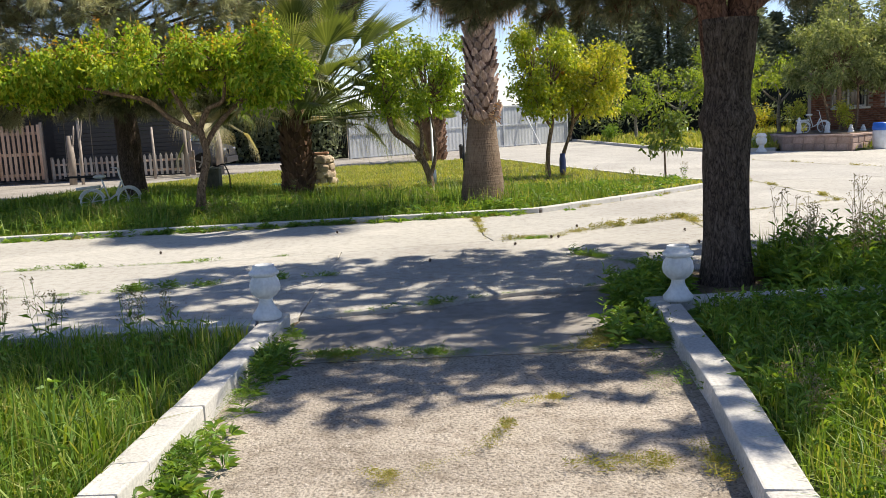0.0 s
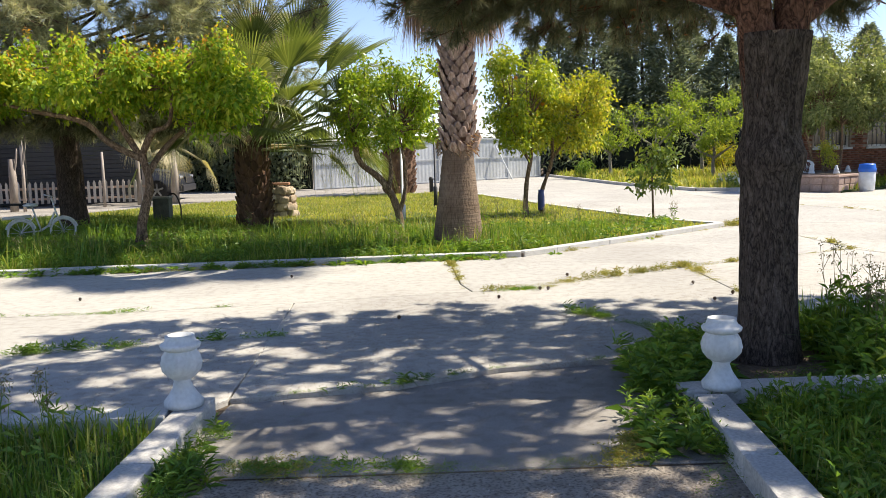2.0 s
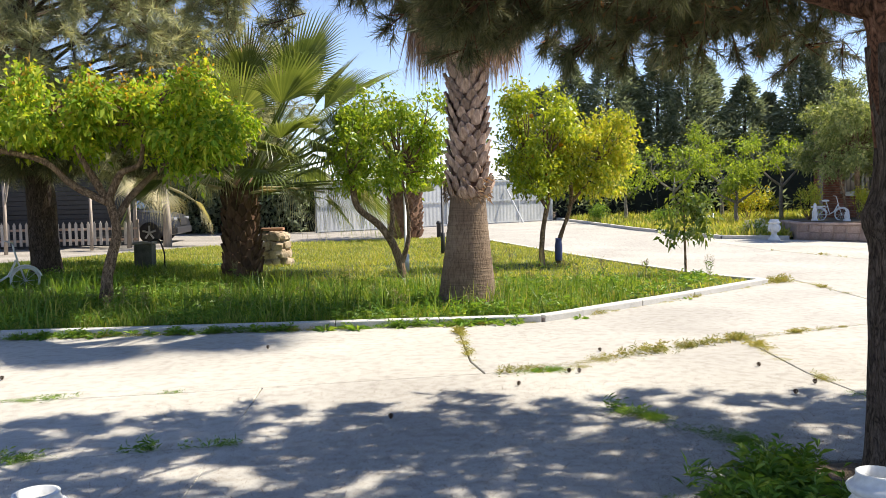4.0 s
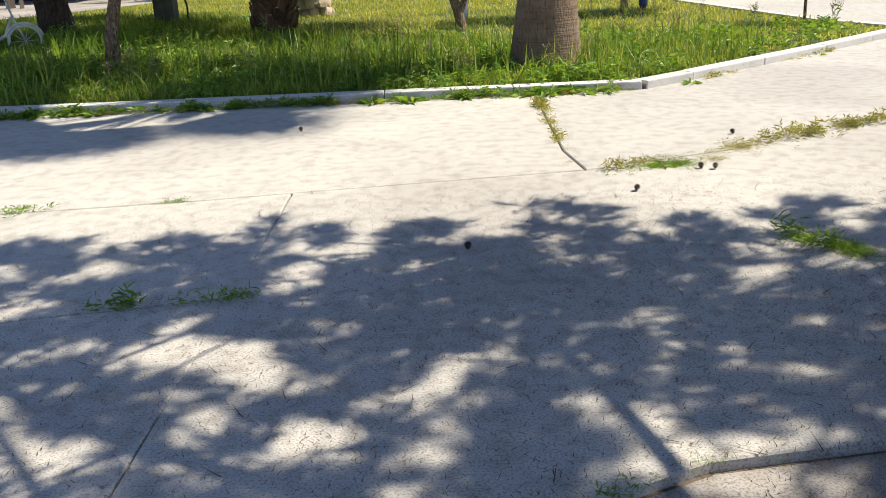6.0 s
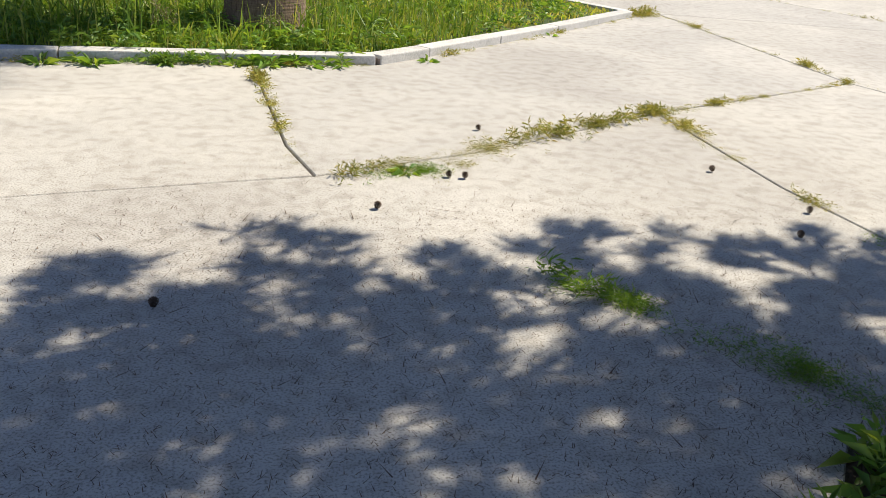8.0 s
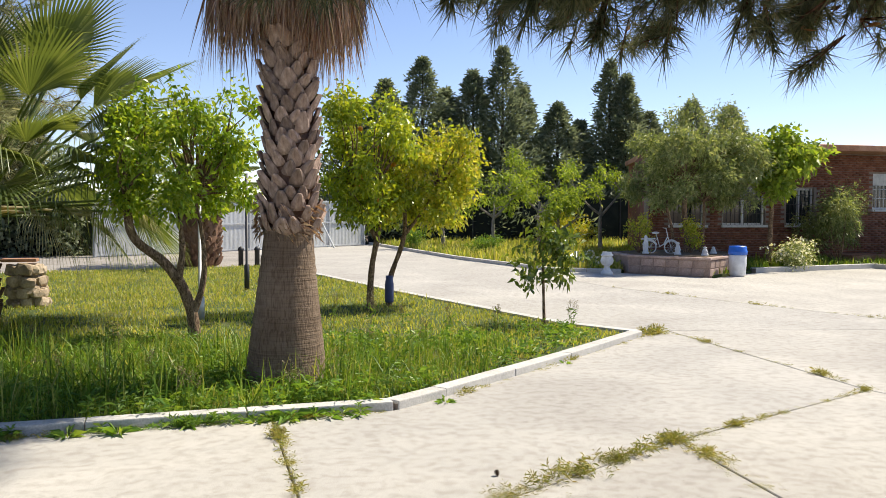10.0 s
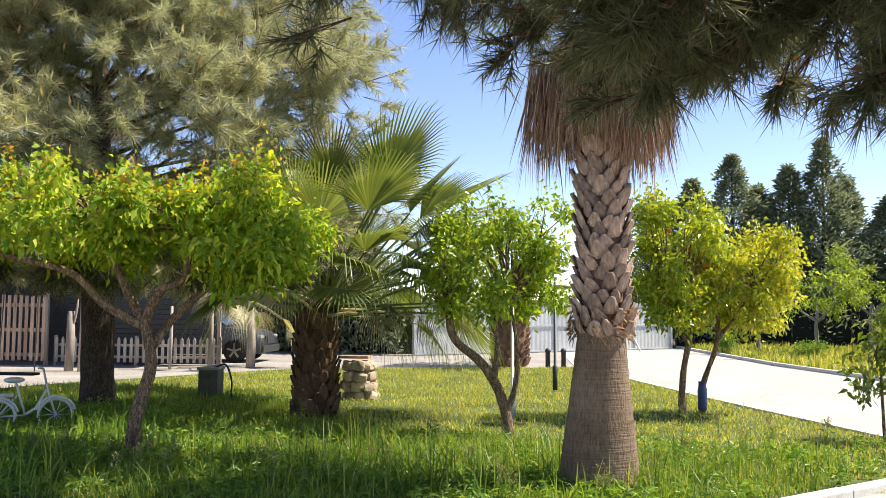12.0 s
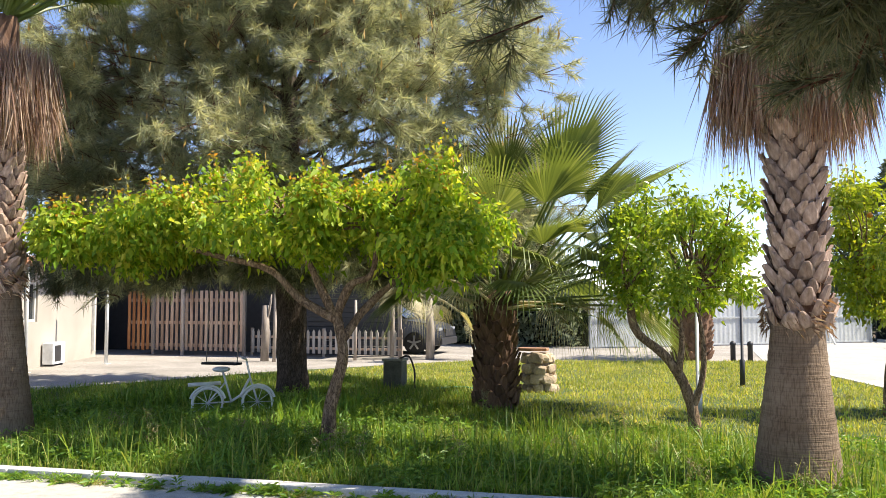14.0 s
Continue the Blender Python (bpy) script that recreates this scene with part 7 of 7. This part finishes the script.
def stem_plant(x, y, z, h, seed, material, label, heads=True):
    """A tall wiry weed: branched stems, sparse leaves and seed heads."""
    t = base("tall_weed", x, y, z, label, "weed", "tall weeds")
    rng = random.Random(seed)
    bm = bmesh.new()
    tips = []
    for k in range(rng.randint(3, 5)):
        a = rng.uniform(0, 2 * math.pi)
        d = Vector((math.cos(a), math.sin(a), 0)) * rng.uniform(0.05, 0.2) * h
        top = Vector((0, 0, h * rng.uniform(0.7, 1.0))) + d
        p = curve_points([(0, 0, -0.02), top * 0.5 + d * 0.15, top], 4)
        tube(bm, p, [0.0028 * (1 - 0.6 * i / len(p)) for i in range(len(p))], 4)
        tips.append(top)
        for q in range(3):
            s = p[rng.randint(4, 7)]
            e = s + Vector((rng.uniform(-1, 1), rng.uniform(-1, 1), 1.2)) * 0.09 * h
            tube(bm, [s, e], [0.002, 0.0014], 4)
            tips.append(e)
    part("stem", bm, material, t)
    r2 = np.random.default_rng(seed)
    P = np.array([tuple(q) for q in tips])
    if heads:
        at = np.repeat(P, 9, 0) + r2.normal(size=(len(P) * 9, 3)) * 0.012
        v, f = leaf_arrays(r2, at, r2.normal(size=(len(at), 3)) + [0, 0, 0.5], 0.02, 0.008)
        tagged(tri_mesh("seed_head", v, f, STRAW, t, "dry seed heads"), kind="stuff")
    lo = np.column_stack([r2.normal(size=(14, 2)) * 0.03, r2.uniform(0.05, 0.6, 14) * h])
    v, f = leaf_arrays(r2, lo, r2.normal(size=(14, 3)) + [0, 0, 0.6], 0.11, 0.02)
    tagged(tri_mesh("leaf", v, f, WEED, t), kind="stuff")


rng = random.Random(41)
for i in range(20):
    stem_plant(2.75 + rng.uniform(0, 1.3), 7.35 + rng.uniform(0, 0.9), 0, rng.uniform(0.55, 1.0), 1000 + i, STRAW, "tall dry wiry weed with seed heads under the pine")
for i in range(8):
    stem_plant(-3.6 + rng.uniform(0, 1.9), 6.35 + rng.uniform(0, 0.3), 0, rng.uniform(0.35, 0.6), 1100 + i, WEED, "tall green weed beside the driveway kerb")
for i in range(7):
    stem_plant(1.35 + rng.uniform(0, 0.7), 3.6 + rng.uniform(0, 1.2), 0, rng.uniform(0.3, 0.55), 1200 + i, WEED, "tall green weed beside the path kerb")
for i in range(16):
    stem_plant(-3.6 + rng.uniform(0, 8.3), 18 + rng.uniform(-2, 1.0), 0.03, rng.uniform(0.3, 0.5), 1300 + i, STRAW, "thin seeding weed in the lawn")
for i in range(26):
    x = rng.uniform(-7, 2.5)
    stem_plant(x, rng.uniform(14.0, 15.6) + max(0, x - 1.2) * 0.85, 0.03, rng.uniform(0.28, 0.45), 1400 + i, WEED, "leafy seeding weed in the lawn")


def pine_cone(x, y, seed, label="open brown pine cone on the concrete"):
    rng = random.Random(seed)
    bm = bmesh.new()
    for r in range(7):
        for k in range(8):
            a = 2 * math.pi * (k + 0.5 * (r % 2)) / 8
            z = 0.006 + r * 0.008
            rad = 0.026 * math.sin(0.6 + r * 0.33)
            d = Vector((math.cos(a), math.sin(a), 0.35))
            c = Vector((0, 0, z))
            s = Vector((-math.sin(a), math.cos(a), 0)) * 0.008
            v = [bm.verts.new(c), bm.verts.new(c + d * rad + s), bm.verts.new(c + d * rad * 1.15 + Vector((0, 0, 0.004))), bm.verts.new(c + d * rad - s)]
            bm.faces.new(v)
    ob = tagged(part("pine_cone", bm, CONE), label, "pine cone", "fallen pine cones")
    ob.matrix_world = pose(x, y, 0.0, rng.uniform(-20, 20), rng.uniform(-20, 20), rng.uniform(0, 360)) @ Matrix.Scale(0.65, 4)


for i, (x, y) in enumerate(((-0.245, 9.72), (-1.55, 12.47), (1.65, 11.9), (2.82, 11.07), (2.98, 10.4), (1.2, 11.02), (1.28, 11.0), (-3.6, 11.3), (-2.1, 6.95), (0.72, 10.6), (2.7, 10.1), (4.4, 9.2))):
    pine_cone(x, y, 50 + i)

# litter of fallen needles and twigs under the pine, and grit on the path
rng = np.random.default_rng(60)
n = 16000
x, y = rng.normal(0.6, 2.0, n), rng.normal(9.0, 1.5, n)
x[:1500], y[:1500] = rng.normal(1.95, 0.35, 1500), rng.normal(8.75, 0.45, 1500)
keep = (y > 7.3) & (y < 10.6 + 1.5 * rng.random(n) ** 3) & (x > -2.5)
p = np.column_stack([x, y, np.full(n, 0.004)])[keep]
a = rng.uniform(0, math.pi, len(p))
d = np.stack([np.cos(a), np.sin(a), np.zeros(len(p))], 1)
s = np.stack([-np.sin(a), np.cos(a), np.zeros(len(p))], 1) * 0.0016
L = rng.uniform(0.006, 0.034, (len(p), 1))
L[::90] = rng.uniform(0.05, 0.12, L[::90].shape)
s[::90] *= 1.6
v = np.stack([p - d * L / 2 - s, p - d * L / 2 + s, p + d * L / 2 + [0, 0, 0.006]], 1).reshape(-1, 3)
tagged(tri_mesh("needle_litter", v, np.arange(len(v)).reshape(-1, 3), CONE), "fallen brown pine needles on the concrete", "litter", kind="stuff")
n = 5200
p = np.column_stack([rng.uniform(-1.28, 1.3, n), rng.uniform(2.6, 6.0, n), np.full(n, -0.036)])
p = p[p[:, 0] < 1.02 + (p[:, 1] - 3.7) * 0.13]
r = rng.uniform(0.003, 0.011, (len(p), 1)) * rng.uniform(0.5, 1, (len(p), 1))
o = np.array([(1, 0, 0), (0, 1, 0), (-1, 0, 0), (0, -1, 0), (0, 0, 0.7)])
v = (p[:, None, :] + o[None] * r[:, None, :] * rng.uniform(0.7, 1.3, (len(p), 5, 1))).reshape(-1, 3)
i = np.arange(len(p))[:, None] * 5
GRIT = surface("loose_grit", (0.24, 0.20, 0.17), (0.42, 0.37, 0.32), (0.58, 0.52, 0.45), 40, 90, 0.9)
tagged(tri_mesh("path_grit", v, np.concatenate([i + [0, 1, 4], i + [1, 2, 4], i + [2, 3, 4], i + [3, 0, 4]], 1), GRIT), "loose grit and pebbles on the path", "grit", kind="stuff")

# broad-leaved weeds among the lawn grass
rng = np.random.default_rng(77)
c = rng.uniform((-9, 13.75), (4.5, 17.5), (3800, 2))
c = c[inside(LAWN, c)]
c = c[(rng.random(len(c)) < 1.6 * value_noise(c, 0.7, 5) - 0.25) & ((c[:, 1] > 13.8 + np.maximum(0, c[:, 0] - 1.2) * 0.85))]
e = np.concatenate([rng.uniform((1.9, 3.0), (5.2, 6.8), (420, 2)), rng.uniform((-5.0, 3.0), (-1.65, 6.4), (200, 2))])
e = e[rng.random(len(e)) < 1.7 * value_noise(e, 0.5, 8) - 0.2]
c = np.concatenate([c, e])
per = 12
at = np.column_stack([np.repeat(c, per, 0) + rng.normal(size=(len(c) * per, 2)) * 0.03, 0.03 + rng.random(len(c) * per) * 0.17])
v, f = leaf_arrays(rng, at, rng.normal(size=(len(at), 3)) * [1, 1, 0.4] + [0, 0, 0.5], rng.uniform(0.05, 0.12, len(at)) * np.where(at[:, 1] < 8, 0.75, 1.0), rng.uniform(0.012, 0.028, len(at)))
tagged(tri_mesh("lawn_weeds", v, f, WEED), "broad-leaved green weeds among the lawn grass", "weeds", kind="stuff")
